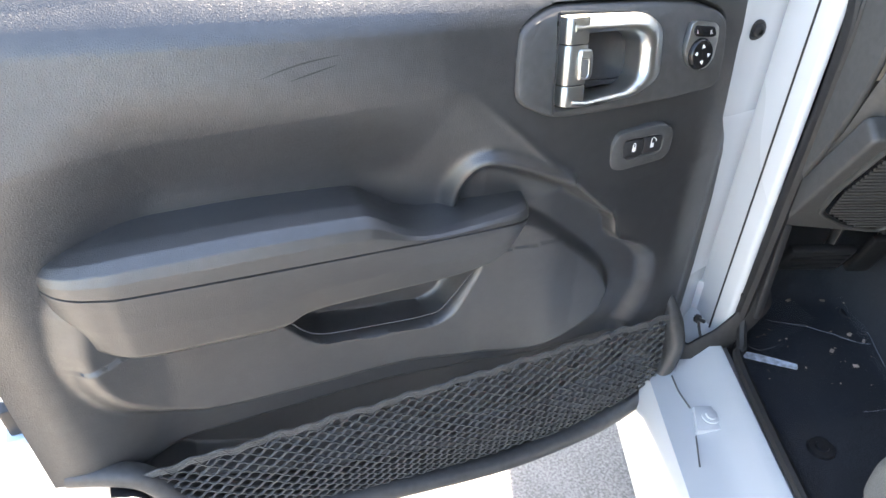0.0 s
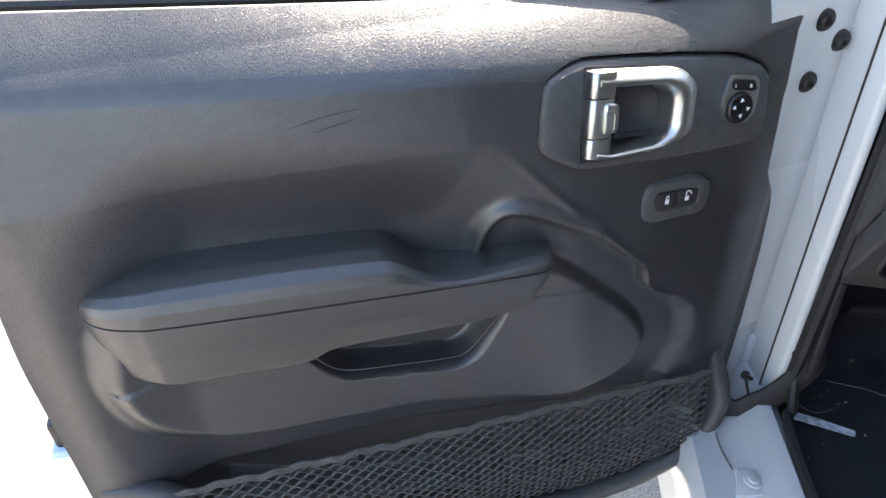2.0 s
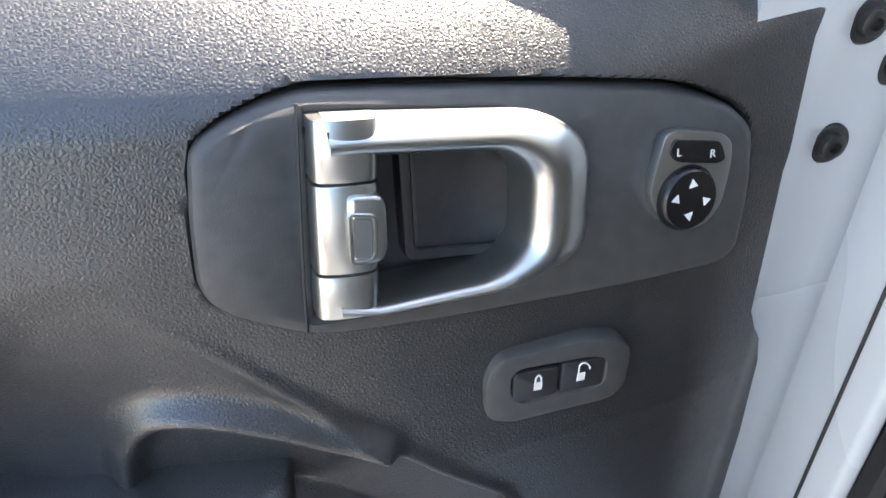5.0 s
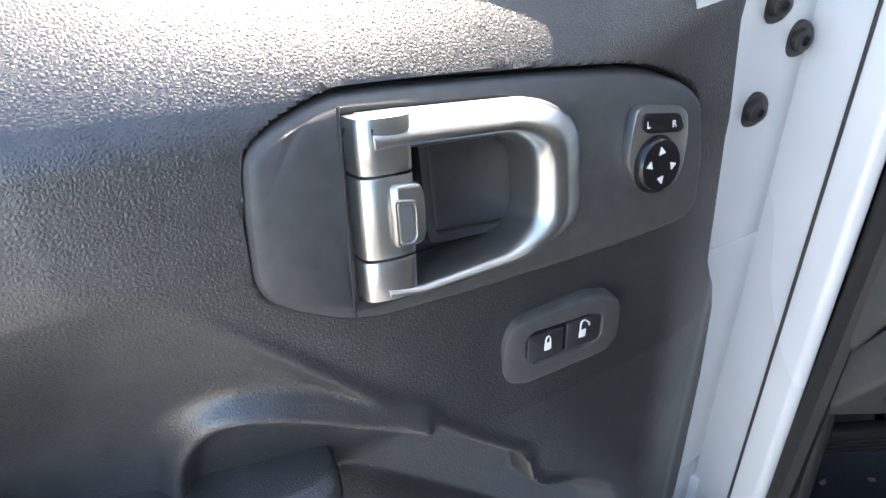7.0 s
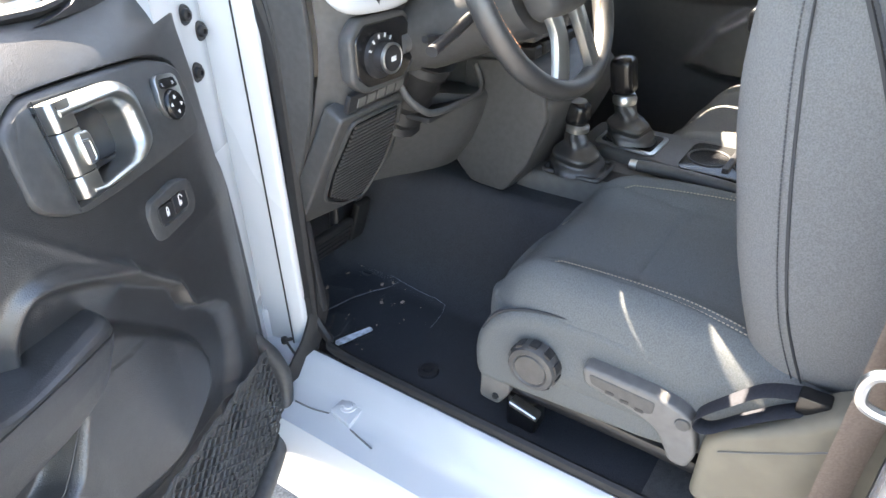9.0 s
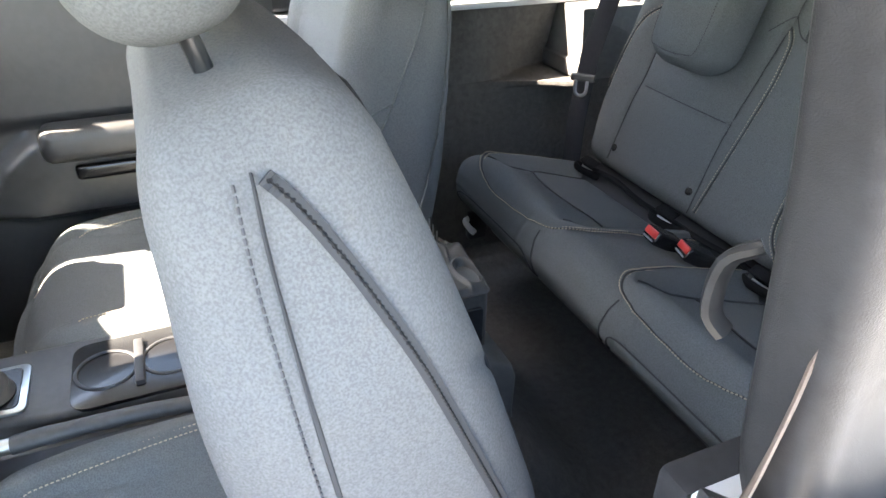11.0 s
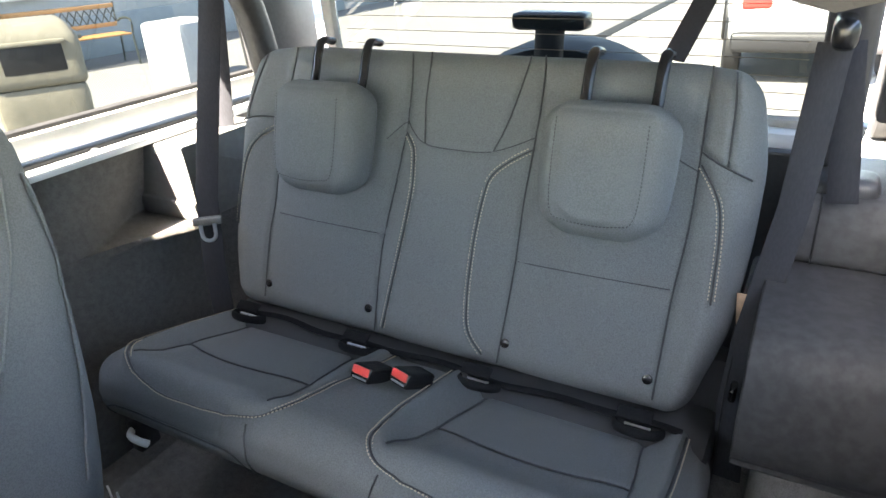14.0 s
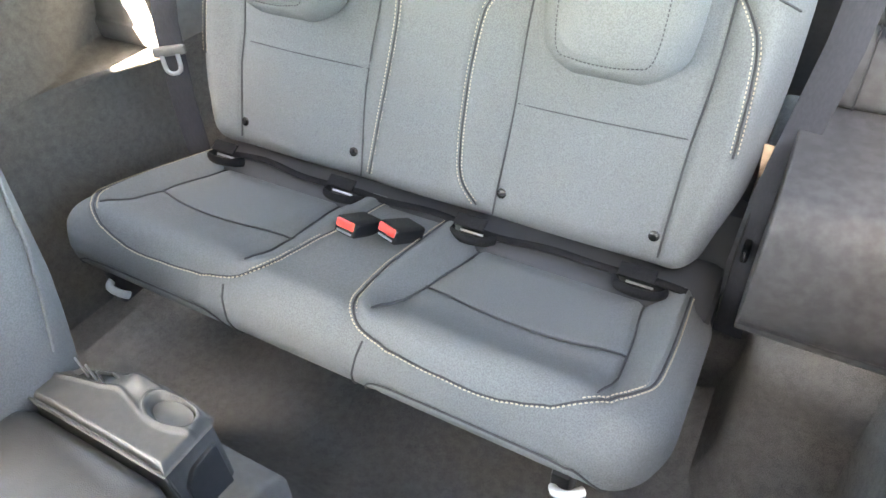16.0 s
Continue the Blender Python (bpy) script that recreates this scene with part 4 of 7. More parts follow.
part("sill_carpet", box(0.588, 0.66, -1.05, 0.2, 0.575, 0.662, 0.012), CARPET, car)
part("tower_trim", prism(rounded([(-1.69, 1.113), (-1.682, 1.16), (-1.690, 1.165), (-1.68, 1.30), (-1.95, 1.30), (-2.1, 1.113)], 0.008), 0.632, 0.822, 0.012, 2, axis="x"), GREY_PLASTIC, car, "grey plastic belt tower")
part("quarter_trim", prism(spline([(-2.0, 1.190), (-1.83, 1.192), (-1.70, 1.190), (-1.625, 1.186), (-1.588, 1.172), (-1.566, 1.140), (-1.556, 1.08), (-1.556, 1.015), (-1.575, 0.975), (-1.62, 0.955), (-2.0, 0.95)], 5).tolist(), -0.86, -0.578, 0.034, 4, axis="x"), QUARTER_TRIM, car, "bulging black plastic quarter trim")
part("quarter_ledge", prism(rounded([(-2.1, 1.19), (-1.835, 1.19), (-1.842, 1.25), (-1.870, 1.30), (-2.1, 1.31)], 0.02), -0.86, -0.585, 0.012, 3, axis="x"), QUARTER_TRIM, car, "dark plastic ledge over the quarter trim")
part("trim_joint", sweep([(-0.637, -1.8335, 1.195), (-0.637, -1.841, 1.25), (-0.637, -1.868, 1.300), (-0.637, -1.97, 1.306)], 0.0015, n=5), DARK, car)
part("bench_side_lining", box(-0.640, -0.545, -2.05, -1.735, 0.60, 1.10, 0.01), CARPET, car)
part("belt_slot", moved(pillow((0.10, 0.09, 0.05), 0.02, (8, 8, 6)), pose(-0.668, -1.93, 1.300)), TRIM_BLACK, car, "raised belt outlet")
for sx in (-1, 1):
    part("sport_bar", sweep(spline([(sx * 0.60, -1.00, 1.72), (sx * 0.62, -1.6, 1.71), (sx * 0.63, -1.92, 1.64), (sx * 0.64, -2.02, 1.30)], 8), 0.038, n=12), DARK, car, "padded black roll bar")
# B-pillar warning label and striker
label = part("warning_label", prism([(-0.7725, 1.148), (-0.7735, 1.2595), (-0.8005, 1.2640), (-0.8005, 1.148)], -0.8835, -0.8795, 0, 1), GLOSSY, car, "black warning label with white pictograms", smooth=False)
part("yellow_field", prism([(-0.7735, 1.2600), (-0.7740, 1.2810), (-0.7990, 1.2845), (-0.8005, 1.2645)], -0.8835, -0.8795, 0, 1), YELLOW, label, "yellow caution field", smooth=False)
part("caution_mark", prism([(-0.7800, 1.2675), (-0.7850, 1.2770), (-0.7900, 1.2680)], -0.8800, -0.8788, 0, 1), GLOSSY, label, smooth=False)
for k, z in enumerate((1.245, 1.218, 1.190)):
    blob = [(-0.7800, z - 0.004), (-0.7815, z + 0.004), (-0.7860, z + 0.0075), (-0.7885, z + 0.002), (-0.7935, z + 0.0035), (-0.7920, z - 0.005), (-0.7870, z - 0.0025)]
    part("pictogram", prism([(a + 0.001 * (k - 1), b) for a, b in blob], -0.8797, -0.8787, 0, 1), WHITE_PRINT, label, smooth=False)
    part("pictogram_bar", box(-0.793 + 0.003 * k, -0.782, -0.8797, -0.8787, z - 0.0105, z - 0.0090, 0, 1), GREY_PLASTIC, label, smooth=False)
for k in range(5):
    part("text_bar", box(-0.797, -0.776, -0.8797, -0.8787, 1.152 + 0.004 * k, 1.154 + 0.004 * k, 0, 1), GREY_PLASTIC, label, smooth=False)


# ---- dashboard ----
dash = empty("dashboard", pose(0, 0, 0), "dark grey moulded dashboard with round vents", "dashboard")


def dash_sheet(s, t):
    """Profile swept across the car: top pad, face, knee panel, underside."""
    prof = spline([(0.44, 1.36), (0.20, 1.455), (0.02, 1.455), (-0.045, 1.43), (-0.058, 1.36), (-0.058, 1.27), (-0.040, 1.20), (-0.012, 1.12), (0.045, 1.03), (0.105, 0.955), (0.16, 0.935), (0.40, 1.05)], 8)
    k = np.linspace(0, 1, len(prof))
    y, z = np.interp(t, k, prof[:, 0]), np.interp(t, k, prof[:, 1])
    x = -0.580 + 1.16 * s
    end = ramp(np.abs(x), 0.535, 0.580)
    y = y + 0.055 * end * ramp(-y, -0.30, -0.05)
    knee = ramp(x, -0.42, -0.36) * ramp(-x, 0.10, 0.20)
    y = y + 0.05 * knee * ramp(1.20 - z, 0, 0.08) * ramp(z, 0.94, 1.0)
    return x, y, z


part("dash_shell", grid(dash_sheet, 150, 110), PLASTIC, dash, "dark grey grained dash moulding")
part("end_cap", prism(spline([(0.43, 1.33), (0.20, 1.44), (0.05, 1.44), (0.015, 1.38), (0.012, 1.25), (0.045, 1.12), (0.10, 1.0), (0.15, 0.94), (0.20, 0.94), (0.30, 1.02), (0.42, 1.05)], 4).tolist(), -0.588, -0.574, 0.006, 2, axis="x"), PLASTIC, dash)
part("end_panel", sweep(spline([(-0.589, 0.16, 1.38), (-0.589, 0.10, 1.36), (-0.589, 0.085, 1.22), (-0.589, 0.12, 1.10), (-0.589, 0.17, 1.06)], 8), 0.003, 0.004, n=6, up=(1, 0, 0)), DARK, dash)
# white trim ring with the vent
ring = spline([(-0.606, -0.050, 1.45), (-0.602, -0.060, 1.39), (-0.575, -0.070, 1.358), (-0.515, -0.074, 1.346), (-0.455, -0.074, 1.344), (-0.410, -0.070, 1.352)], 8)
part("vent_surround", sweep(ring, np.interp(np.arange(len(ring)), [0, 14, len(ring) - 1], [0.013, 0.017, 0.012]), 0.014, n=12, up=(0, 1, 0)), PAINT, dash, "white painted dash trim")
part("air_vent", lathe([(0.0001, 0.0), (0.050, 0.0), (0.056, 0.012), (0.052, 0.016), (0.044, 0.010), (0.0001, 0.004)], 32), GLOSSY, dash, "round black air vent", at=Matrix.Translation((-0.525, -0.055, 1.415)) @ Matrix.Rotation(radians(90), 4, "X"))
for k in range(5):
    part("slat", box(-0.565, -0.485, -0.070, -0.060, 1.385 + 0.014 * k, 1.389 + 0.014 * k, 0.001, 1), DARK, dash)
# headlamp switch panel
panel = part("switch_panel", prism(rounded([(-0.585, 1.305), (-0.555, 1.330), (-0.445, 1.325), (-0.425, 1.300), (-0.420, 1.235), (-0.455, 1.205), (-0.555, 1.210), (-0.585, 1.235)], 0.010), -0.078, -0.050, 0.007, 3), PLASTIC, dash, "octagonal headlamp switch panel")
part("panel_face", prism(rounded([(-0.575, 1.300), (-0.550, 1.320), (-0.450, 1.315), (-0.434, 1.296), (-0.430, 1.242), (-0.460, 1.216), (-0.550, 1.220), (-0.575, 1.242)], 0.008), -0.0805, -0.060, 0.002, 1), GLOSSY, panel)
out = Matrix.Rotation(radians(90), 4, "X")
part("switch_ring", lathe([(0.0001, 0), (0.036, 0), (0.035, 0.008), (0.031, 0.009), (0.0001, 0.009)], 36), DARK, panel, at=Matrix.Translation((-0.522, -0.080, 1.266)) @ out)
part("switch_knob", lathe([(0.0001, 0), (0.024, 0), (0.0235, 0.020), (0.0001, 0.024)], 36), DARK, panel, "dark headlamp knob with a chrome rim", at=Matrix.Translation((-0.522, -0.085, 1.266)) @ out)
part("knob_rim", lathe([(0.0225, 0.018), (0.0245, 0.020), (0.0245, 0.025), (0.0225, 0.0262), (0.0205, 0.0245)], 36), CHROME, panel, at=Matrix.Translation((-0.522, -0.085, 1.266)) @ out)
part("knob_face", lathe([(0.0001, 0), (0.0205, 0), (0.0205, 0.002), (0.0001, 0.003)], 30), DARK, panel, at=Matrix.Translation((-0.522, -0.1085, 1.266)) @ out)
part("knob_mark", box(-0.528, -0.516, -0.1125, -0.111, 1.262, 1.270, 0.0005, 1), WHITE_PRINT, panel)
part("tick_mark", joined(*[moved(pillow((0.004, 0.001, 0.007), 0.0003, (1, 1, 1)), Matrix.Translation((-0.522 + 0.0335 * math.sin(a), -0.0897, 1.266 + 0.0335 * math.cos(a))) @ Matrix.Rotation(a, 4, "Y")) for a in (-1.1, -0.65, -0.2, 0.25, 0.7)]), WHITE_PRINT, panel)
part("dimmer_wheel", moved(lathe([(0.0001, -0.008), (0.018, -0.008), (0.018, 0.008), (0.0001, 0.008)], 24), Matrix.Translation((-0.452, -0.072, 1.268)) @ Matrix.Rotation(radians(90), 4, "Y")), GREY_PLASTIC, panel)
# knee panel lettering bar and speaker grille
tilt = Matrix.Translation((-0.49, -0.046, 1.192)) @ Matrix.Rotation(radians(20), 4, "X")
part("raised_lettering", joined(*[moved(pillow((0.020, 0.004, 0.020), 0.002, (2, 2, 2)), tilt @ Matrix.Translation((-0.052 + 0.026 * k, -0.006, 0.0))) for k in range(5)]), GREY_PLASTIC, dash)
part("lettering_bar", pillow((0.165, 0.012, 0.036), 0.004, (6, 4, 4)), DARK, dash, at=tilt)
spk = Matrix.Translation((0.0, -0.032, 1.172)) @ Matrix.Rotation(radians(30.7), 4, "X")
knee = part("knee_panel", prism(rounded([(-0.585, 0.0), (-0.412, 0.0), (-0.368, -0.10), (-0.335, -0.20), (-0.385, -0.325), (-0.580, -0.285)], 0.012), -0.012, 0.03, 0.006, 3), PLASTIC, dash, "dark knee panel with the speaker", at=spk)
grille = part("speaker_grille", prism(rounded([(-0.552, -0.018), (-0.424, -0.018), (-0.388, -0.10), (-0.372, -0.20), (-0.392, -0.300), (-0.470, -0.275), (-0.535, -0.225), (-0.552, -0.15)], 0.020), -0.0155, 0.0, 0.003, 2), GLOSSY, knee, "slotted speaker grille")
ring = rounded([(-0.556, -0.014), (-0.420, -0.014), (-0.384, -0.10), (-0.368, -0.20), (-0.390, -0.306), (-0.470, -0.281), (-0.539, -0.229), (-0.556, -0.15)], 0.020)
part("grille_rim", sweep([(p[0], -0.015, p[1]) for p in ring], 0.0035, 0.004, n=8, closed=True, up=(0, 1, 0)), PLASTIC, grille)
for k in range(24):
    z = -0.032 - 0.0108 * k
    a = float(np.interp(-z, [0.02, 0.15, 0.225, 0.275, 0.30], [-0.542, -0.542, -0.526, -0.462, -0.41]))
    b = float(np.interp(-z, [0.02, 0.10, 0.20, 0.30], [-0.432, -0.398, -0.382, -0.400]))
    part("slot", box(a, b, -0.0185, -0.0150, z, z + 0.0058, 0, 1), PLASTIC, grille, smooth=False)
# column, cluster hood and open cubby
part("column_shroud", sweep(spline([(-0.36, 0.02, 1.235), (-0.36, -0.10, 1.285), (-0.36, -0.22, 1.335), (-0.36, -0.27, 1.355)], 5), [0.085] * 6 + [0.080] * 5 + [0.072] * 4 + [0.070], [0.07] * 16, n=20), PLASTIC, dash, "steering column shroud")
part("cluster_hood", sweep(spline([(-0.52, -0.04, 1.36), (-0.51, -0.075, 1.47), (-0.36, -0.09, 1.515), (-0.21, -0.075, 1.47), (-0.20, -0.04, 1.36)], 6), 0.018, 0.05, n=12, up=(0, 1, 0)), DARK, dash)
# added out-of-view slab that keeps the sun off the driver cushion
part("seat_sun_blocker", prism(spline([(0.02, 1.450), (-0.09, 1.458), (-0.128, 1.462), (-0.138, 1.470), (-0.128, 1.480), (-0.03, 1.486), (0.10, 1.455)], 4).tolist(), -0.300, 0.185, 0.012, 3, axis="x"), DARK, dash, "unseen black slab added over the centre screen to shade the driver seat")
corner = part("corner_vent", prism(rounded([(0.070, 1.445), (-0.030, 1.445), (-0.022, 1.376), (0.010, 1.366), (0.062, 1.386)], 0.010), -0.600, -0.586, 0.004, 2, axis="x"), DARK, dash, "slatted corner air vent")
for k in range(4):
    part("slat", box(-0.604, -0.598, -0.016, 0.056, 1.386 + 0.014 * k, 1.391 + 0.014 * k, 0.001, 1), GLOSSY, corner)
part("cluster_face", box(-0.50, -0.22, -0.035, -0.02, 1.34, 1.49, 0.02), GLOSSY, dash, "dark instrument cluster")
part("stalk", sweep([(-0.42, -0.20, 1.325), (-0.50, -0.215, 1.315), (-0.575, -0.225, 1.305)], 0.010, 0.008, n=10), DARK, dash)
part("stalk", sweep([(-0.30, -0.20, 1.325), (-0.20, -0.215, 1.32), (-0.14, -0.225, 1.315)], 0.010, 0.008, n=10), DARK, dash)
part("tilt_lever", sweep(spline([(-0.475, -0.140, 1.288), (-0.41, -0.150, 1.278), (-0.345, -0.148, 1.265)], 4), 0.008, 0.006, n=10, power=0.7), DARK, dash, "flat black column lever")
part("cubby", box(-0.385, -0.175, -0.075, 0.02, 1.10, 1.112, 0.004), DARK, dash, "open ledge under the column")
part("cubby_lip", sweep(spline([(-0.425, -0.030, 1.215), (-0.425, -0.055, 1.165), (-0.405, -0.076, 1.135), (-0.375, -0.082, 1.122), (-0.30, -0.084, 1.116), (-0.225, -0.082, 1.114), (-0.205, -0.078, 1.130), (-0.200, -0.060, 1.165)], 6), 0.0055, 0.007, n=10), PLASTIC, dash)


def bolster_sheet(s, t):
    """Runs from the slope of the knee panel over to the centre stack, with a lip under the cubby."""
    k = [0, 0.06, 0.12, 0.35, 0.7, 1.0, 1.06]
    yl, zl = np.interp(t * 1.06, k, [0.0, -0.038, -0.040, 0.010, 0.070, 0.112, 0.13]), np.interp(t * 1.06, k, [1.150, 1.150, 1.138, 1.075, 0.985, 0.918, 0.93])
    yr, zr = np.interp(t * 1.06, k, [0.0, -0.076, -0.084, -0.070, -0.038, 0.004, 0.03]), np.interp(t * 1.06, k, [1.112, 1.112, 1.100, 1.050, 0.985, 0.930, 0.94])
    f = ramp(s, 0.0, 0.9)
    return -0.392 + 0.218 * s, yl + 0.012 + (yr - yl - 0.012) * f, zl + (zr - zl) * f


part("knee_bolster", grid(bolster_sheet, 40, 50), PLASTIC, dash, "dark knee bolster under the column")
part("column_boot", sweep(spline([(-0.35, 0.03, 1.08), (-0.36, -0.02, 1.16), (-0.36, -0.06, 1.23)], 5), [0.05, 0.042, 0.05, 0.04, 0.05, 0.043, 0.052, 0.046, 0.055, 0.05, 0.06], n=12), RUBBER, dash)
# centre stack
part("stack_tower", prism(spline([(0.10, 1.46), (-0.045, 1.45), (-0.085, 1.30), (-0.13, 1.16), (-0.208, 1.12), (-0.222, 1.06), (-0.175, 0.955), (-0.125, 0.885), (-0.045, 0.885), (0.010, 0.935)], 4).tolist(), -0.175, 0.175, 0.015, 3, axis="x"), PLASTIC, dash, "centre stack with controls")
part("screen", box(-0.125, 0.125, -0.088, -0.06, 1.30, 1.43, 0.008), GLOSSY, dash, "dark touch screen")
for r in range(3):
    for c in range(5):
        part("stack_button", box(-0.125 + 0.05 * c, -0.085 + 0.05 * c, -0.155 + 0.0, -0.10, 1.165 + 0.035 * r, 1.19 + 0.035 * r, 0.004, 1), GREY_PLASTIC if r == 1 else DARK, dash)
part("stack_ledge", box(-0.165, 0.165, -0.222, -0.19, 1.075, 1.092, 0.005), GREY_PLASTIC, dash)
part("tower_side", prism(rounded([(-0.03, 1.172), (-0.124, 1.178), (-0.206, 1.155), (-0.2215, 1.065), (-0.179, 0.958), (-0.125, 0.884), (-0.040, 0.890), (0.006, 0.939), (-0.02, 1.05)], 0.014), -0.186, -0.170, 0.005, 3, axis="x"), PLASTIC, dash, "smooth side panel of the centre stack")

# ---- steering wheel ----
steer = empty("steering_wheel", Matrix.Translation((-0.368, -0.287, 1.387)) @ Matrix.Rotation(radians(65), 4, "X"), "black leather steering wheel with three spokes", "steering wheel")
a = np.linspace(0, 2 * np.pi, 72, endpoint=False)
part("rim", sweep(np.stack([0.187 * np.cos(a), 0.185 * np.sin(a), 0 * a], 1), 0.0155, 0.0185, n=16, closed=True), LEATHER, steer, "stitched leather rim")
inner = np.stack([0.166 * np.cos(a), 0.162 * np.sin(a), 0.002 + 0 * a], 1)
for a0, a1 in ((-0.62, 0.5), (2.64, 3.76)):
    arc = np.linspace(a0, a1, 30)
    part("rim_stitching", stitches(np.stack([0.1655 * np.cos(arc), 0.1615 * np.sin(arc), 0.006 + 0 * arc], 1), 0.0065, 0.0013), material("tan_thread_light", (0.55, 0.25, 0.14), 0.7), steer)
part("hub", pillow((0.165, 0.150, 0.055), 0.026, (14, 14, 8), lambda p, n: p * np.stack([1 - 0.25 * (p[:, 1] < 0) * np.abs(p[:, 1]) / 0.075, 1 + 0 * p[:, 0], 1 + 0 * p[:, 0]], 1)), PLASTIC, steer, "black airbag hub", at=pose(0, 0, 0.012))
badge = np.linspace(0, 2 * np.pi, 40, endpoint=False)
part("badge_ring", sweep(np.stack([0.052 * np.cos(badge), 0.045 * np.sin(badge), 0.041 + 0 * badge], 1), 0.004, 0.003, n=8, closed=True), CHROME, steer, "chrome ring on the hub")
part("badge_mark", joined(*[moved(pillow((0.010, 0.012, 0.002), 0.0008, (2, 2, 1)), pose(-0.020 + 0.0135 * k, 0.002, 0.0405)) for k in range(4)]), CHROME, steer)
for sx in (-1, 1):
    part("spoke", sweep(spline([(sx * 0.06, 0.012, 0.012), (sx * 0.11, 0.016, 0.010), (sx * 0.172, 0.010, 0.0)], 5), 0.028, 0.012, n=12), DARK, steer)
    pad = part("switch_pad", pillow((0.055, 0.05, 0.012), 0.006, (6, 6, 4)), GLOSSY, steer, at=pose(sx * 0.108, 0.016, 0.024))
    for dx, dy in ((-0.014, 0.012), (0.014, 0.012), (-0.014, -0.012), (0.014, -0.012)):
        part("button", pillow((0.020, 0.016, 0.006), 0.002, (3, 3, 2)), GREY_PLASTIC, pad, at=pose(dx, dy, 0.006))
    part("lower_spoke", sweep(spline([(sx * 0.040, -0.060, 0.014), (sx * 0.040, -0.10, 0.014), (sx * 0.052, -0.145, 0.006), (sx * 0.060, -0.166, 0.0)], 5), 0.017, 0.010, n=12, power=0.6), CHROME, steer, "satin silver spoke")

# ---- pedals and things on the floor ----
pedal = empty("brake_pedal", pose(-0.43, 0.19, 0.78, 25), "wide black brake pedal", "pedal")
part("pad", pillow((0.130, 0.022, 0.085), 0.008, (8, 4, 6)), RUBBER, pedal)
for k in range(4):
    part("pad_rib", pillow((0.110, 0.004, 0.008), 0.002, (4, 2, 2)), RUBBER, pedal, at=pose(0, -0.0118, -0.027 + 0.018 * k))
part("arm", sweep([(0.02, 0.01, 0.02), (0.03, 0.08, 0.20)], 0.008, 0.014, n=8), BLACK_STEEL, pedal)
gas = empty("accelerator_pedal", pose(-0.295, 0.22, 0.765, 20), "narrow black accelerator pedal", "pedal")
part("pad", pillow((0.05, 0.02, 0.12), 0.007, (5, 4, 8)), RUBBER, gas)
part("arm", sweep([(0.0, 0.01, 0.05), (0.0, 0.10, 0.22)], 0.008, n=8), BLACK_STEEL, gas)


def film_height(x, y):
    return 0.6035 + 0.20 * ramp(y, 0.24, 0.56)


def film_sheet(s, t):
    x = -0.585 + 0.30 * s + 0.05 * (t - 0.5) * s
    y = -0.10 + 0.36 * t + 0.05 * s * (1 - t)
    fold = np.abs(np.sin(9 * s + 4 * t)) ** 0.5 + np.abs(np.sin(7 * t - 5 * s + 1)) ** 0.5
    return x, y, film_height(x, y) + 0.004 * (2 - fold) + 0.008 * ramp(np.abs(s - 0.5), 0.44, 0.5)


film = tagged(part("plastic_film", grid(film_sheet, 70, 70), FILM), "clear plastic protective film lying creased on the carpet", "plastic film")
film.visible_shadow = False
# pale tubes on the creases paint the glints of the clear film
FILM_GLINT = material("film_fold_glint", (0.22, 0.24, 0.27), 0.3, var=0.2, scale=200)
for run in ([(1.0, 0.02), (1.0, 0.35), (0.995, 0.62)], [(0.35, 0.80), (0.62, 0.72), (0.98, 0.52)], [(0.10, 0.93), (0.30, 0.90), (0.42, 0.97)], [(0.12, 0.62), (0.20, 0.55), (0.33, 0.57)], [(0.70, 0.02), (0.85, 0.01), (1.0, 0.02)]):
    line = spline(run, 8)
    x, y, z = film_sheet(line[:, 0], line[:, 1])
    part("fold", sweep(np.stack([x, y, z + 0.001], 1), 0.0003 + 0.0006 * np.abs(np.sin(np.arange(len(x)) * 0.9)), n=5), FILM_GLINT, film)
tagged(part("torn_label", prism(rounded([(-0.575, 0.083), (-0.470, 0.045), (-0.465, 0.058), (-0.520, 0.082), (-0.570, 0.100)], 0.004), 0.608, 0.611, 0, 1, axis="z"), material("crumpled_white_paper", (0.62, 0.66, 0.72), 0.6, var=0.3, scale=90)), "torn white paper strip on the floor film", "label")
bits = []
for k in range(46):
    u, v = random.random(), random.random()
    x, y = (-0.57 + 0.36 * u, -0.02 + 0.30 * v) if k < 50 else (-0.55 + 0.3 * u, -0.25 + 0.25 * v)
    z = 0.608 + 0.20 * float(ramp(np.array(y), 0.24, 0.56))
    L = random.choice((0.002, 0.003, 0.003, 0.005, 0.011))
    a = random.uniform(0, 3.14)
    bits.append(moved(pillow((L, L * random.uniform(0.3, 0.8), 0.0012), 0.0005, (1, 1, 1)), pose(x, y, z, 0, 0, math.degrees(a))))
tagged(part("floor_debris", joined(*bits), material("dry_leaf_bits", (0.52, 0.42, 0.33), 0.8, var=0.5, scale=25), smooth=False), "crumbs and leaf bits scattered on the carpet", "debris", kind="stuff")
for px, py in ((-0.50, -0.13), (-0.27, 0.22)):
    tagged(part("carpet_stud", lathe([(0.0001, 0), (0.024, 0), (0.022, 0.006), (0.012, 0.007), (0.011, 0.012), (0.0001, 0.012)], 20), DARK, at=pose(px, py, 0.594 + 0.2 * float(ramp(np.array(py), 0.24, 0.56)))), "round black carpet fixing stud", "stud", group="carpet studs")

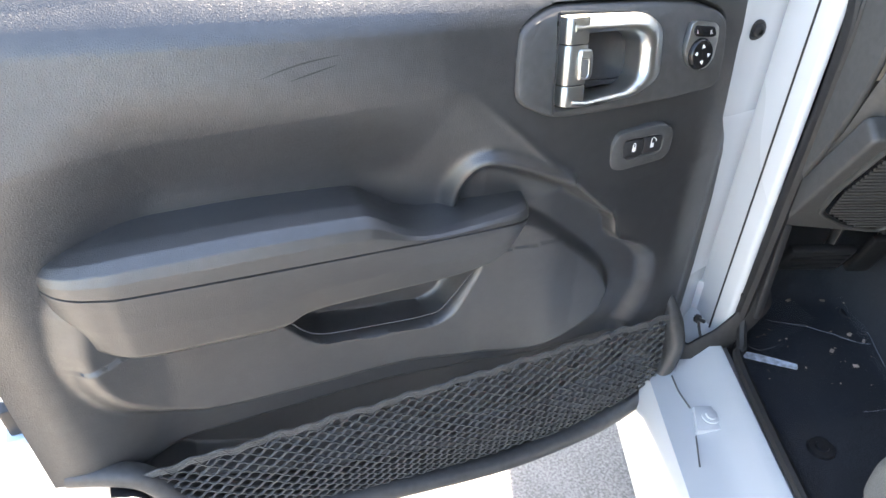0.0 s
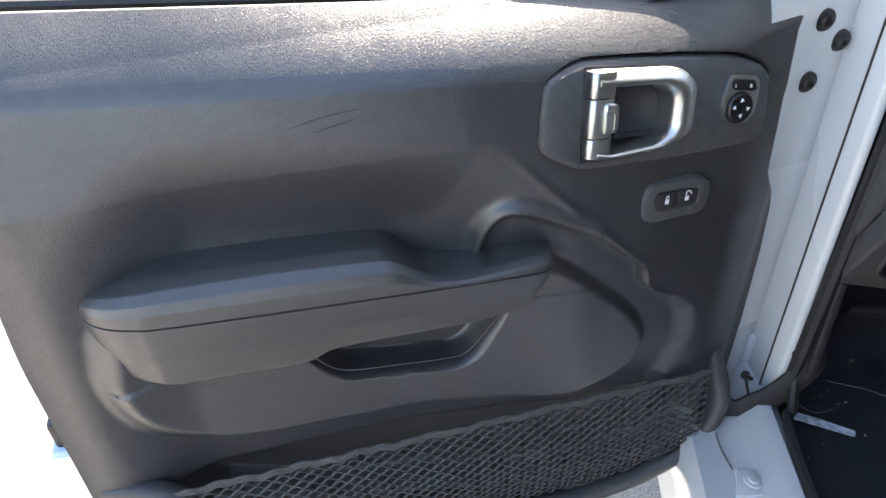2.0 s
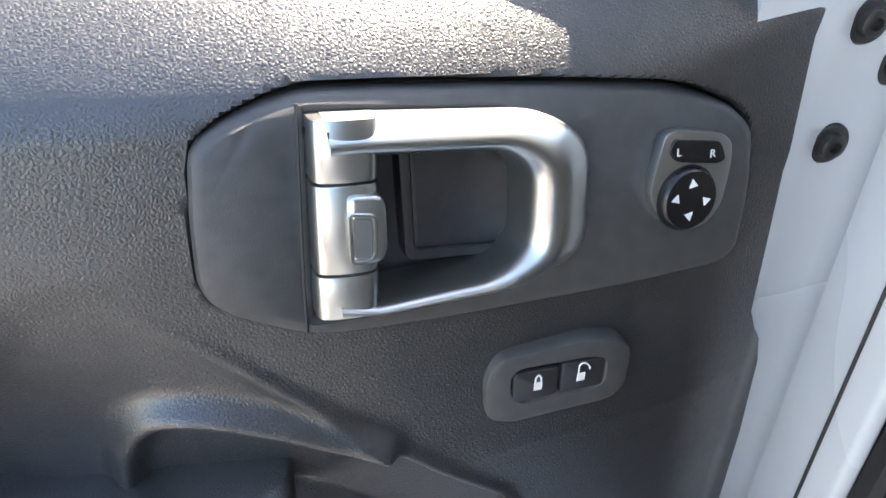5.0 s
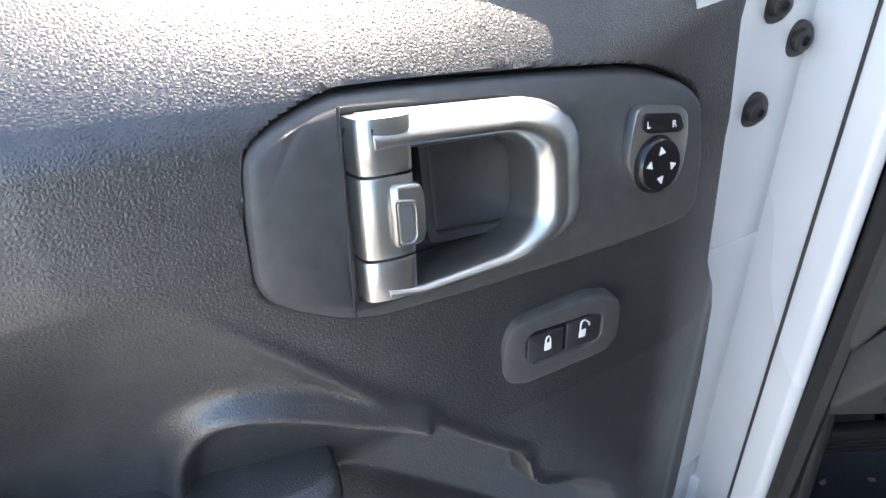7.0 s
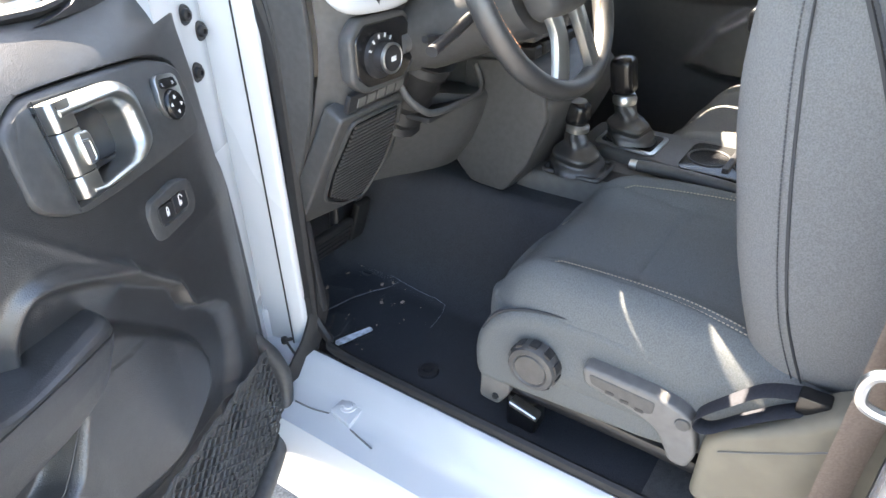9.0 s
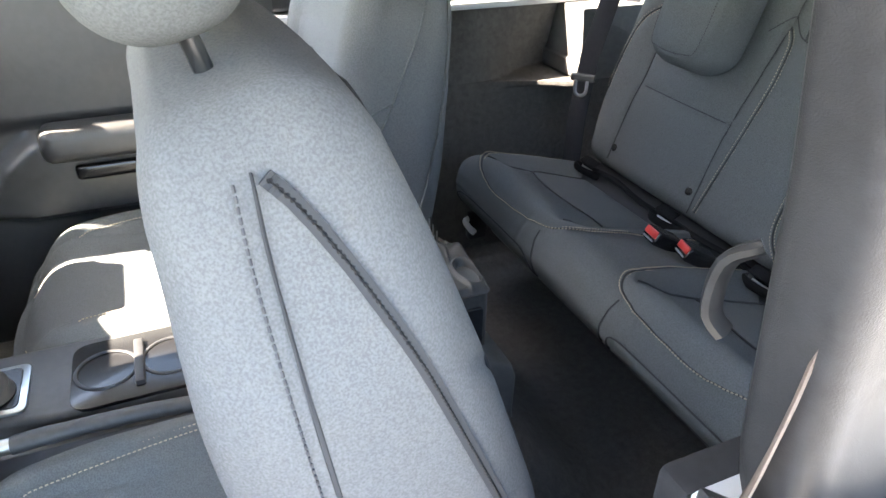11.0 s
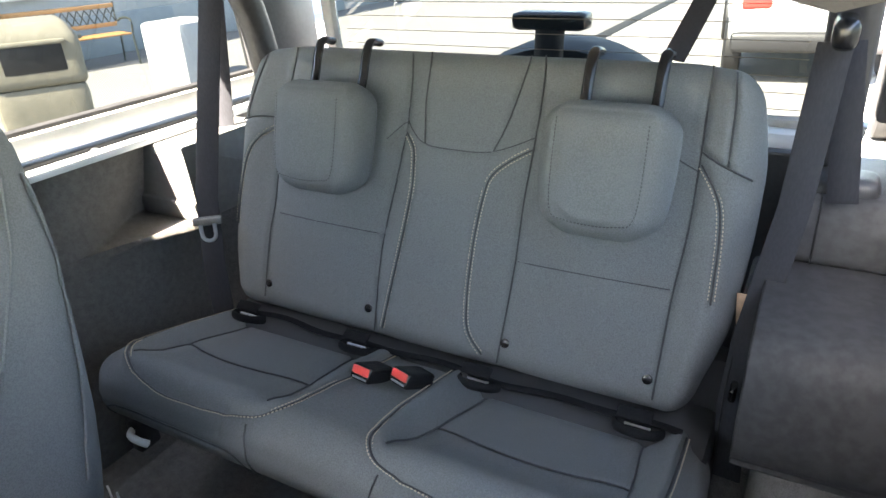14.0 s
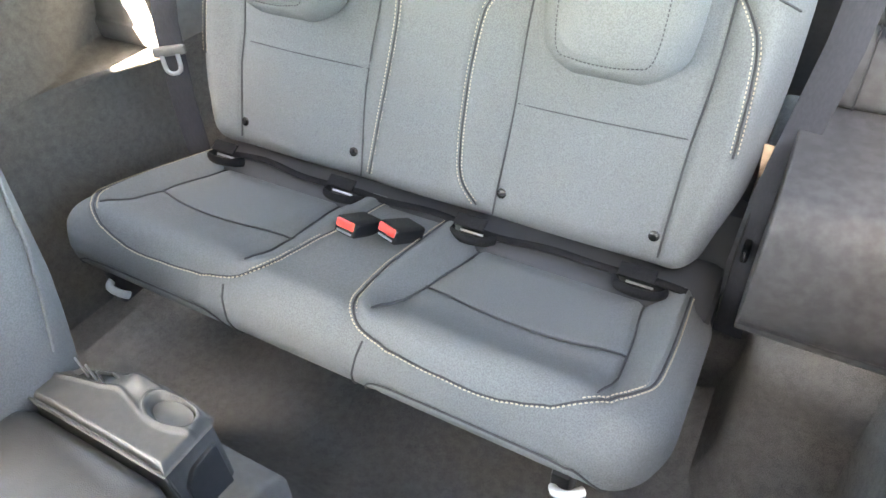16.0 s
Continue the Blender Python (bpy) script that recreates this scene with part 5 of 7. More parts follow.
# ---- centre console ----
console = empty("center_console", pose(0.045, 0, -0.062), "dark grey centre console with cup holders", "center console")
part("body", prism(spline([(-0.10, 0.88), (-0.12, 0.955), (-0.20, 0.975), (-0.30, 0.985), (-0.45, 0.975), (-0.62, 0.965), (-0.75, 0.97), (-1.08, 0.97), (-1.12, 0.85), (-1.10, 0.665), (-0.9, 0.70), (-0.5, 0.90)], 4).tolist(), -0.145, 0.145, 0.02, 3, axis="x"), GREY_PLASTIC, console)
part("upper_deck", prism(rounded([(-0.02, -0.20), (0.125, -0.20), (0.125, -0.66), (-0.055, -0.66), (-0.055, -0.42), (-0.04, -0.36)], 0.03), 0.97, 1.012, 0.010, 3, axis="z"), PLASTIC, console, "raised shifter deck")
part("shift_plate", prism(rounded([(-0.015, -0.24), (0.085, -0.24), (0.085, -0.385), (-0.03, -0.385)], 0.015), 1.010, 1.017, 0.002, 2, axis="z"), CHROME, console, "chrome-framed shift plate")
part("plate_face", prism(rounded([(-0.005, -0.25), (0.075, -0.25), (0.075, -0.375), (-0.02, -0.375)], 0.012), 1.012, 1.019, 0.001, 1, axis="z"), GLOSSY, console)
holder = part("cup_holder", prism(rounded([(-0.055, -0.44), (0.105, -0.44), (0.105, -0.635), (-0.055, -0.635)], 0.03), 1.006, 1.0135, 0.002, 2, axis="z"), GLOSSY, console, "two black cup wells")
for y in (-0.490, -0.585):
    rim = np.linspace(0, 2 * np.pi, 28, endpoint=False)
    part("well_rim", sweep(np.stack([0.025 + 0.045 * np.cos(rim), y + 0.044 * np.sin(rim), 1.0145 + 0 * rim], 1), 0.003, 0.002, n=6, closed=True), DARK, holder)
part("holder_divider", box(-0.03, 0.08, -0.545, -0.53, 1.0, 1.022, 0.004), DARK, holder)
part("armrest_lid", pillow((0.275, 0.36, 0.090), 0.032, (14, 16, 8)), LEATHER, console, "padded black armrest lid", at=pose(0.022, -0.815, 1.045))
part("lid_base", box(-0.110, 0.154, -1.005, -0.64, 0.94, 1.012, 0.008), DARK, console)


def cap_sheet(s, t):
    """Top of the rear cap: a flat strip by the lid, a sunk slot, a hump and a cup ring at the back."""
    x = -0.100 + 0.257 * s
    back = np.interp(x, [-0.100, -0.092, -0.005, 0.063, 0.115, 0.149, 0.157], [-1.078, -1.088, -1.096, -1.086, -1.070, -1.046, -1.018])
    y = -0.998 + (back + 0.998) * t
    edge = np.minimum(np.minimum(s, 1 - s) * 0.257, np.minimum(t, 1 - t) * (-0.998 - back))
    z = 1.094 - 0.012 * (1 - ramp(edge, 0.0, 0.012)) - 0.006 * ramp(x, 0.09, 0.157)
    slot = inside(x, y, CAP_SLOT)
    cup = np.hypot((x + 0.047) / 1.9, y + 1.066)
    z = z + 0.0035 * np.exp(-(near(x, y, CAP_LIP) / 0.003) ** 2) - 0.030 * ramp(slot, 0.0, 0.005)
    z = z - 0.009 * (1 - ramp(cup, 0.017, 0.0195)) + 0.006 * np.exp(-((cup - 0.0215) / 0.0025) ** 2)
    return x, y, z + 0.017 * np.exp(-((x - 0.022) / 0.020) ** 2) * ramp(-y, 1.055, 1.080) * ramp(edge, 0.0, 0.008)


CAP_SLOT = [(0.122, -1.050), (0.085, -1.052), (0.060, -1.060), (0.052, -1.072), (0.075, -1.077), (0.114, -1.062)]
CAP_LIP = spline([(0.145, -1.038), (0.103, -1.045), (0.066, -1.052), (0.040, -1.060), (0.005, -1.052), (-0.030, -1.043), (-0.060, -1.044), (-0.092, -1.054)], 5).tolist()
part("rear_cap", grid(cap_sheet, 150, 80), PLASTIC, console, "plastic cap at the console rear")
part("slot_floor", prism([(0.047 + (a - 0.047) * 0.94, b) for a, b in CAP_SLOT], 1.060, 1.068, 0, 1, axis="z"), GLOSSY, console, "dark slot in the cap")
part("cap_edge", sweep([(0.150, -0.999, 1.085), (0.10, -0.999, 1.091), (-0.085, -0.999, 1.091), (-0.097, -1.002, 1.082), (-0.099, -1.004, 1.03)], 0.0022, n=6), PLASTIC, console)
part("cap_skirt", prism(rounded([(-0.098, -1.000), (0.155, -1.000), (0.152, -1.022), (0.145, -1.042), (0.112, -1.066), (0.063, -1.082), (-0.005, -1.091), (-0.090, -1.084), (-0.098, -1.076)], 0.006), 0.700, 1.083, 0.004, 2, axis="z"), PLASTIC, console)
part("rear_panel", prism(rounded([(-1.015, 1.035), (-1.030, 1.056), (-1.070, 1.058), (-1.074, 0.72), (-1.015, 0.72)], 0.008), -0.104, -0.097, 0.001, 1, axis="x"), DARK, console)
part("cup_pad", lathe([(0.0001, 0.0), (0.0165, 0.0), (0.0165, 0.002), (0.0001, 0.0015)], 28), GREY_PLASTIC, console, at=Matrix.Translation((-0.047, -1.066, 1.0850)) @ Matrix.Diagonal((1.88, 1.0, 1.0, 1.0)))
for k in range(3):
    part("wire_loop", sweep([(0.104 - 0.018 * k, -1.060, 1.066), (0.100 - 0.018 * k, -1.056, 1.126 - 0.004 * k)], 0.0016, n=6), STEEL, console)
part("brake_slot", box(-0.140, -0.080, -0.70, -0.30, 0.965, 0.985, 0.006), DARK, console)


def boot(parent, x, y, z, lean, wide):
    """A soft leather bag, square at its foot, drawn in to the lever and creased."""
    def bag(s, t):
        a, f = 2 * np.pi * s, t
        r = wide * (1 - f) ** 1.3 * (1 + 0.10 * np.cos(4 * a) * (1 - f)) + 0.017 + 0.010 * np.exp(-((f - 0.42) / 0.16) ** 2)
        r = r + 0.0042 * np.sin(17 * f + 1.7 * np.sin(2 * a + 1) + 0.8 * np.cos(3 * a)) * (1 - f) ** 0.4 * ramp(f, 0.03, 0.2) + 0.0025 * np.sin(5 * a + 6 * f)
        zz = 0.088 * f
        return x + r * np.cos(a) + zz * lean[0], y + 1.15 * r * np.sin(a) + zz * lean[1], z + zz
    return part("gaiter", grid(bag, 64, 48, close_u=True), LEATHER, parent, "creased leather gaiter")


shifter = empty("gear_selector", pose(0.035, 0, -0.058), "automatic gear selector with a black knob and chrome collar", "gear lever")
boot(shifter, 0.030, -0.315, 1.017, (-0.1, 0.25), 0.030)
part("knob", moved(pillow((0.050, 0.055, 0.085), 0.018, (8, 8, 10)), pose(0.018, -0.285, 1.165, -8)), GLOSSY, shifter)
part("collar", moved(lathe([(0.018, -0.012), (0.026, -0.008), (0.027, 0.004), (0.022, 0.012), (0.0001, 0.012)], 20), pose(0.020, -0.292, 1.112)), CHROME, shifter)
transfer = empty("transfer_case_lever", pose(0.022, 0.0, -0.056), "transfer case lever with a black knob and chrome collar", "gear lever")
boot(transfer, -0.095, -0.245, 0.982, (0.1, 0.1), 0.040)
part("gaiter_frame", sweep(np.array(rounded([(-0.155, -0.185), (-0.04, -0.185), (-0.035, -0.31), (-0.15, -0.315)], 0.015)).tolist() and [(p[0], p[1], 0.984) for p in rounded([(-0.140, -0.185), (-0.04, -0.185), (-0.035, -0.31), (-0.140, -0.315)], 0.015)], 0.006, 0.005, n=6, closed=True), PLASTIC, transfer)
part("knob", moved(pillow((0.048, 0.050, 0.055), 0.017, (8, 8, 8)), pose(-0.085, -0.235, 1.105)), GLOSSY, transfer)
part("knob_top", moved(lathe([(0.0001, 0), (0.018, 0), (0.016, 0.003), (0.0001, 0.004)], 20), pose(-0.085, -0.235, 1.131)), GREY_PLASTIC, transfer)
part("collar", moved(lathe([(0.017, -0.010), (0.025, -0.006), (0.026, 0.004), (0.021, 0.010), (0.0001, 0.010)], 20), pose(-0.086, -0.237, 1.072)), CHROME, transfer)
brake = empty("parking_brake", pose(0.062, 0, -0.048), "parking brake lever lying flat beside the seat", "brake lever")
part("lever", sweep(spline([(-0.112, -0.66, 0.985), (-0.112, -0.55, 1.000), (-0.112, -0.42, 1.004), (-0.112, -0.375, 1.002)], 6), [0.013] * 12 + [0.015] * 7, 0.012, n=12), PLASTIC, brake)
part("button", cyl((-0.112, -0.378, 1.002), (-0.112, -0.358, 1.002), 0.011, 14), CHROME, brake, "silver release button")


# ---- front seats: local origin on the floor under the cushion, y ahead ----
def groove(d, depth, wide):
    return depth * np.exp(-(d / wide) ** 2)


def mirror_x(line):
    return [(-x, z) for x, z in line]


CUSHION_SEAM = spline([(-0.085, 0.278), (-0.140, 0.258), (-0.164, 0.215), (-0.178, 0.05), (-0.188, -0.08), (-0.200, -0.24)], 6).tolist()
CUSHION_INNER = spline([(-0.175, 0.245), (-0.150, 0.10), (-0.142, 0.03), (-0.145, -0.24)], 6).tolist()
CROSS_SEAM = spline([(-0.150, 0.030), (-0.11, 0.050), (0.0, 0.058), (0.11, 0.050), (0.150, 0.030)], 6).tolist()


def cushion_top(x, y):
    """Height of the seat cushion's top over its box."""
    z = 0.042 * ramp(np.abs(x), 0.10, 0.20) - 0.020 * ramp(-y, 0.02, 0.24) + 0.010 * np.cos(np.clip(y, -0.2, 0.2) * 7)
    z = z - 0.055 * ramp(y, 0.16, 0.27) ** 1.5
    for line in (CUSHION_SEAM, mirror_x(CUSHION_SEAM)):
        z = z - groove(near(x, y, line), 0.006, 0.006)
    for line in (CUSHION_INNER, mirror_x(CUSHION_INNER), CROSS_SEAM):
        z = z - groove(near(x, y, line), 0.006, 0.0045)
    return z


def cushion_shape(p, nrm):
    x, y, z = p.T.copy()
    top = np.clip((z + 0.02) / 0.09, 0, 1)
    x = x * (1 - 0.10 * ramp(y, 0.08, 0.28) * (0.4 + 0.6 * top)) * (1 + 0.05 * (1 - top))
    z = z + top * cushion_top(x, y) + 0.03 * (1 - top) * ramp(y, 0.12, 0.27)
    y = y + 0.042 * np.clip(1 - (x / 0.235) ** 2, 0, 1) * ramp(y, 0.05, 0.26)
    side = np.abs(nrm[:, 0]) > 0.5
    x = x - np.sign(x) * side * groove(z - (0.045 - 0.25 * np.clip(-y - 0.05, 0, 1) * 0.2), 0.004, 0.005)
    return np.stack([x, y, z], 1)


def back_shape(p, nrm):
    x, y, z = p.T.copy()
    f = (z + 0.31) / 0.62
    x = x * (1.0 - 0.20 * ramp(f, 0.70, 1.03) - 0.05 * (1 - ramp(f, 0.0, 0.25)))
    thick = np.interp(f, [0.0, 0.1, 0.34, 0.6, 0.82, 0.95, 1.1], [0.95, 1.04, 1.07, 0.97, 0.84, 0.74, 0.70])
    y = y * thick
    front = np.clip(nrm[:, 1], 0, 1)
    y = y + front * (0.030 * ramp(np.abs(x), 0.11, 0.20) * (1 - 0.6 * ramp(f, 0.6, 0.95)) - 0.014)
    for line in ([(-0.14, -0.30), (-0.15, 0.0), (-0.13, 0.22)], [(0.14, -0.30), (0.15, 0.0), (0.13, 0.22)], [(-0.14, 0.10), (0.14, 0.10)]):
        y = y - front * groove(near(x, z, line), 0.005, 0.005)
    side = np.abs(nrm[:, 0]) > 0.6
    rear = np.clip(-nrm[:, 1], 0, 1)
    for line in ([(-0.17, -0.28), (-0.165, 0.0), (-0.11, 0.24), (0.0, 0.27)], [(0.17, -0.28), (0.165, 0.0), (0.11, 0.24), (0.0, 0.27)], [(-0.16, -0.10), (-0.05, -0.16)], [(-0.165, 0.05), (-0.215, 0.12)]):
        y = y + rear * groove(near(x, z, line), 0.005, 0.005)
    y = y - rear * 0.010 * np.cos(np.clip(x, -0.2, 0.2) * 7)
    return np.stack([x, y, z], 1)


def front_seat(m, label, outer, lean, back_y, back_z):
    seat = empty("front_seat", m, label, "car seat", group="front seats")
    part("cushion", pillow((0.50, 0.545, 0.185), 0.070, (80, 84, 26), cushion_shape), CLOTH, seat, "charcoal cloth cushion with tan stitching", at=pose(0, 0, 0.238))
    for sgn in (-1, 1):
        for name, line, rows, mat in (("tan_stitching", CUSHION_SEAM, (0.006, -0.006), THREAD),):
            pts = np.array([(-sgn * a, b, 0.0) for a, b in line])
            pts[:, 2] = 0.238 + 0.0925 + cushion_top(pts[:, 0], pts[:, 1]) + 0.0035
            part(name, stitches(pts, 0.0065, 0.0012, rows=rows), mat, seat)
    hull = pillow((0.44, 0.212, 0.64), 0.062, (56, 24, 72), back_shape)
    flank = hull[0][hull[0][:, 0] * outer > 0.12]

    def on_side(y, z):
        near_by = np.argsort((flank[:, 1] - y) ** 2 + (flank[:, 2] - z) ** 2)[:6]
        return (outer * (np.abs(flank[near_by, 0]).max() + 0.001), y, z)

    back = part("backrest", hull, CLOTH_SIDE, seat, "grey cloth backrest with a side zip", at=pose(outer * 0.016, back_y, back_z, lean))
    zip_pts = [on_side(*p) for p in spline([(-0.006, 0.283), (-0.017, 0.262), (-0.033, 0.21), (-0.049, 0.134), (-0.064, 0.02), (-0.078, -0.098), (-0.085, -0.225)], 8)]
    part("zip_tape", sweep(zip_pts, 0.0012, 0.0060, n=6, up=(0, 1, 0)), SEAM, back)
    part("zip", stitches(zip_pts, 0.0045, 0.0019, gap=0.3, up=(outer, 0, 0)), RUBBER, back, "dark zip along the backrest side")
    for off in (0.0, 0.011):
        seam_pts = [on_side(*p) for p in spline([(0.000 + off, 0.287), (0.013 + off, 0.227), (0.030 + off, 0.116), (0.046 + off, -0.021), (0.054 + off, -0.167), (0.044 + off, -0.283)], 8)]
        part("side_seam", stitches(seam_pts, 0.006, 0.0011, gap=0.35, up=(outer, 0, 0)) if off else sweep(seam_pts, 0.0010, 0.0022, n=5), SEAM if not off else DARK_THREAD, back)
    # dark tubes paint the shade of the seams on the backrest's rear
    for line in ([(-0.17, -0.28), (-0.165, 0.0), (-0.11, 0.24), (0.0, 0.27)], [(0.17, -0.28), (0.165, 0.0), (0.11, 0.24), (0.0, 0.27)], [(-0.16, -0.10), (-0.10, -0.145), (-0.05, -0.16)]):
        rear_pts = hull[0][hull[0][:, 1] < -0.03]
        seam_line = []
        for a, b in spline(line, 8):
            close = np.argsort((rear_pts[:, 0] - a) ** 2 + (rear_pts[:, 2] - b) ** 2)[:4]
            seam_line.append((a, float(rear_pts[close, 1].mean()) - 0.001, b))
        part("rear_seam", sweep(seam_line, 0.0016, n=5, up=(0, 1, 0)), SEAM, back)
    inner = hull[0][hull[0][:, 0] * outer < -0.12]
    for line in ([(-0.040, 0.25), (-0.020, 0.15), (0.006, 0.049), (0.0125, 0.0225), (0.031, -0.034), (0.0485, -0.0915), (0.066, -0.17)], [(0.0125, 0.0225), (0.030, 0.012), (0.048, 0.003), (0.071, -0.015), (0.086, -0.049)], [(-0.066, 0.24), (-0.080, 0.12), (-0.0815, 0.02), (-0.080, -0.048), (-0.063, -0.18)]):
        piped = []
        for a, b in spline(line, 6):
            close = np.argsort((inner[:, 1] - a) ** 2 + (inner[:, 2] - b) ** 2)[:5]
            piped.append((-outer * (np.abs(inner[close, 0]).max() + 0.0005), a, b))
        part("side_piping", sweep(piped, 0.0026, n=6, up=(1, 0, 0)), CLOTH, back)
    part("headrest", pillow((0.255, 0.115, 0.185), 0.050, (20, 12, 16), lambda p, n: p * np.stack([1 - 0.25 * ramp(p[:, 2], 0.0, 0.10) * 0.6, 1 + 0 * p[:, 0], 1 + 0 * p[:, 0]], 1)), CLOTH, seat, "padded headrest", at=pose(outer * 0.016, back_y, back_z, lean) @ pose(0, 0.0, 0.435))
    for dx in (-0.075, 0.075):
        part("headrest_post", cyl((dx, 0, 0.28), (dx, 0, 0.40), 0.007, 12), BLACK_STEEL, seat, at=pose(outer * 0.016, back_y, back_z, lean))
    for sx in (-1, 1):
        part("seat_rail", box(sx * 0.20 - 0.017, sx * 0.20 + 0.017, -0.40, 0.25, 0.075, 0.115, 0.004), BLACK_STEEL, seat, "black steel seat rail")
        part("rail_lip", box(sx * 0.20 - 0.020, sx * 0.20 - 0.014, -0.39, 0.24, 0.112, 0.118, 0.001, 1), STEEL, seat)
        for fy in (0.20, -0.34):
            part("rail_foot", box(sx * 0.20 - 0.025, sx * 0.20 + 0.025, fy - 0.03, fy + 0.03, 0.0, 0.08, 0.006), BLACK_STEEL, seat)
    shield_x = outer * 0.256
    cover = [(0.285, 0.115), (0.290, 0.200), (0.262, 0.262), (0.215, 0.300), (0.150, 0.318), (0.060, 0.326), (0.0, 0.322), (-0.10, 0.306), (-0.20, 0.300), (-0.215, 0.17), (-0.05, 0.135), (0.12, 0.125)]
    part("side_cover", prism(rounded(cover, 0.03), outer * 0.195, shield_x, 0.024, 5, axis="x"), CLOTH, seat, "grey cloth seat side")
    piping = [(outer * 0.246, y, z) for y, z in spline([(0.270, 0.235), (0.245, 0.275), (0.205, 0.300), (0.150, 0.314), (0.060, 0.321), (0.0, 0.317), (-0.10, 0.301), (-0.195, 0.296)], 6)]
    part("piping", sweep(piping, 0.0024, n=6), SEAM, seat, "dark piped seam along the seat side")
    knob = part("recline_knob", lathe([(0.0001, 0), (0.040, 0), (0.044, 0.006), (0.044, 0.024), (0.040, 0.032), (0.032, 0.034), (0.029, 0.031), (0.027, 0.0335), (0.0001, 0.0345)], 40), PLASTIC, seat, "round ribbed lumbar knob", at=Matrix.Translation((shield_x, 0.154, 0.222)) @ Matrix.Rotation(radians(90 * outer), 4, "Y"))
    for k in range(10):
        a = 2 * math.pi * k / 10
        part("rib", pillow((0.008, 0.017, 0.022), 0.003, (2, 2, 2)), DARK, knob, at=Matrix.Translation((0.0425 * math.cos(a), 0.0425 * math.sin(a), 0.016)) @ Matrix.Rotation(a, 4, "Z"))
    lever = part("height_lever", prism(rounded([(0.068, 0.272), (0.062, 0.236), (-0.030, 0.218), (-0.062, 0.200), (-0.085, 0.150), (-0.112, 0.150), (-0.122, 0.186), (-0.106, 0.250), (-0.080, 0.262), (-0.049, 0.268)], 0.012), shield_x - outer * 0.004, shield_x + outer * 0.028, 0.006, 3, axis="x"), GREY_PLASTIC, seat, "grey seat adjuster lever")
    part("lever_inset", prism(rounded([(0.054, 0.262), (0.050, 0.244), (-0.032, 0.226), (-0.050, 0.232), (-0.052, 0.256)], 0.006), shield_x + outer * 0.026, shield_x + outer * 0.0292, 0.001, 1, axis="x"), PLASTIC, lever)
    for k in range(3):
        part("dimple", pillow((0.004, 0.015, 0.007), 0.002, (2, 4, 3)), DARK, lever, at=pose(shield_x + outer * 0.0285, 0.018 - 0.024 * k, 0.240 - 0.005 * k))
    part("lever_pivot", moved(lathe([(0.0001, 0), (0.012, 0), (0.010, 0.003), (0.0001, 0.0035)], 18), Matrix.Translation((shield_x + outer * 0.0275, -0.095, 0.236)) @ Matrix.Rotation(radians(90 * outer), 4, "Y")), PLASTIC, lever)
    rail_cover = part("rail_handle", prism(rounded([(0.272, 0.150), (0.276, 0.070), (0.236, 0.066), (0.214, 0.100), (0.210, 0.156)], 0.010), outer * 0.212, outer * 0.250, 0.006, 3, axis="x"), GREY_PLASTIC, seat, "grey rail end cover")
    part("bolt", moved(lathe([(0.0001, 0), (0.007, 0), (0.006, 0.004), (0.0001, 0.0045)], 14), Matrix.Translation((outer * 0.250, 0.240, 0.088)) @ Matrix.Rotation(radians(90 * outer), 4, "Y")), BLACK_STEEL, rail_cover)
    part("upper_rail", prism([(0.225, 0.118), (0.225, 0.138), (-0.20, 0.128), (-0.20, 0.100)], outer * 0.205, outer * 0.246, 0.004, 2, axis="x"), BLACK_STEEL, seat, "black steel slide rail")
    part("rail_tab", prism([(0.205, 0.090), (0.150, 0.078), (0.150, 0.088), (0.205, 0.101)], outer * 0.238, outer * 0.262, 0.002, 1, axis="x"), STEEL, seat)
    valance = [(-0.122, 0.100), (-0.126, 0.225), (-0.146, 0.252), (-0.182, 0.276), (-0.236, 0.314), (-0.266, 0.346), (-0.310, 0.372), (-0.360, 0.376), (-0.400, 0.330), (-0.400, 0.100)]
    part("hinge_cover", prism(rounded(valance, 0.02), outer * 0.215, outer * 0.290, 0.014, 4, axis="x"), BEIGE, seat, "pale grey plastic hinge cover")
    part("cover_seam", sweep([(outer * 0.291, y, z - 0.030) for y, z in spline([(-0.150, 0.250), (-0.236, 0.300), (-0.310, 0.352)], 6)], 0.0014, n=5), GREY_PLASTIC, seat)
    part("release_strap", sweep(spline([(outer * 0.245, -0.235, 0.338), (outer * 0.262, -0.185, 0.334), (outer * 0.278, -0.145, 0.306), (outer * 0.284, -0.114, 0.272), (outer * 0.284, -0.112, 0.252), (outer * 0.282, -0.131, 0.250), (outer * 0.276, -0.166, 0.280), (outer * 0.262, -0.207, 0.306), (outer * 0.245, -0.245, 0.318)], 6), 0.0016, 0.013, n=8, up=(1, 0, 0.2), power=0.5), WEBBING, seat, "looped fabric release strap")
    part("strap_clip", box(min(outer * 0.235, outer * 0.262), max(outer * 0.235, outer * 0.262), -0.262, -0.222, 0.314, 0.344, 0.004), GLOSSY, seat)
    return seat


front_seat(pose(-0.308, -0.570, 0.590), "charcoal cloth driver seat tipped forward, with side adjusters", -1, -15, -0.189, 0.620)
front_seat(pose(0.385, -0.620, 0.590), "charcoal cloth passenger seat standing upright", 1, 8, -0.395, 0.660)

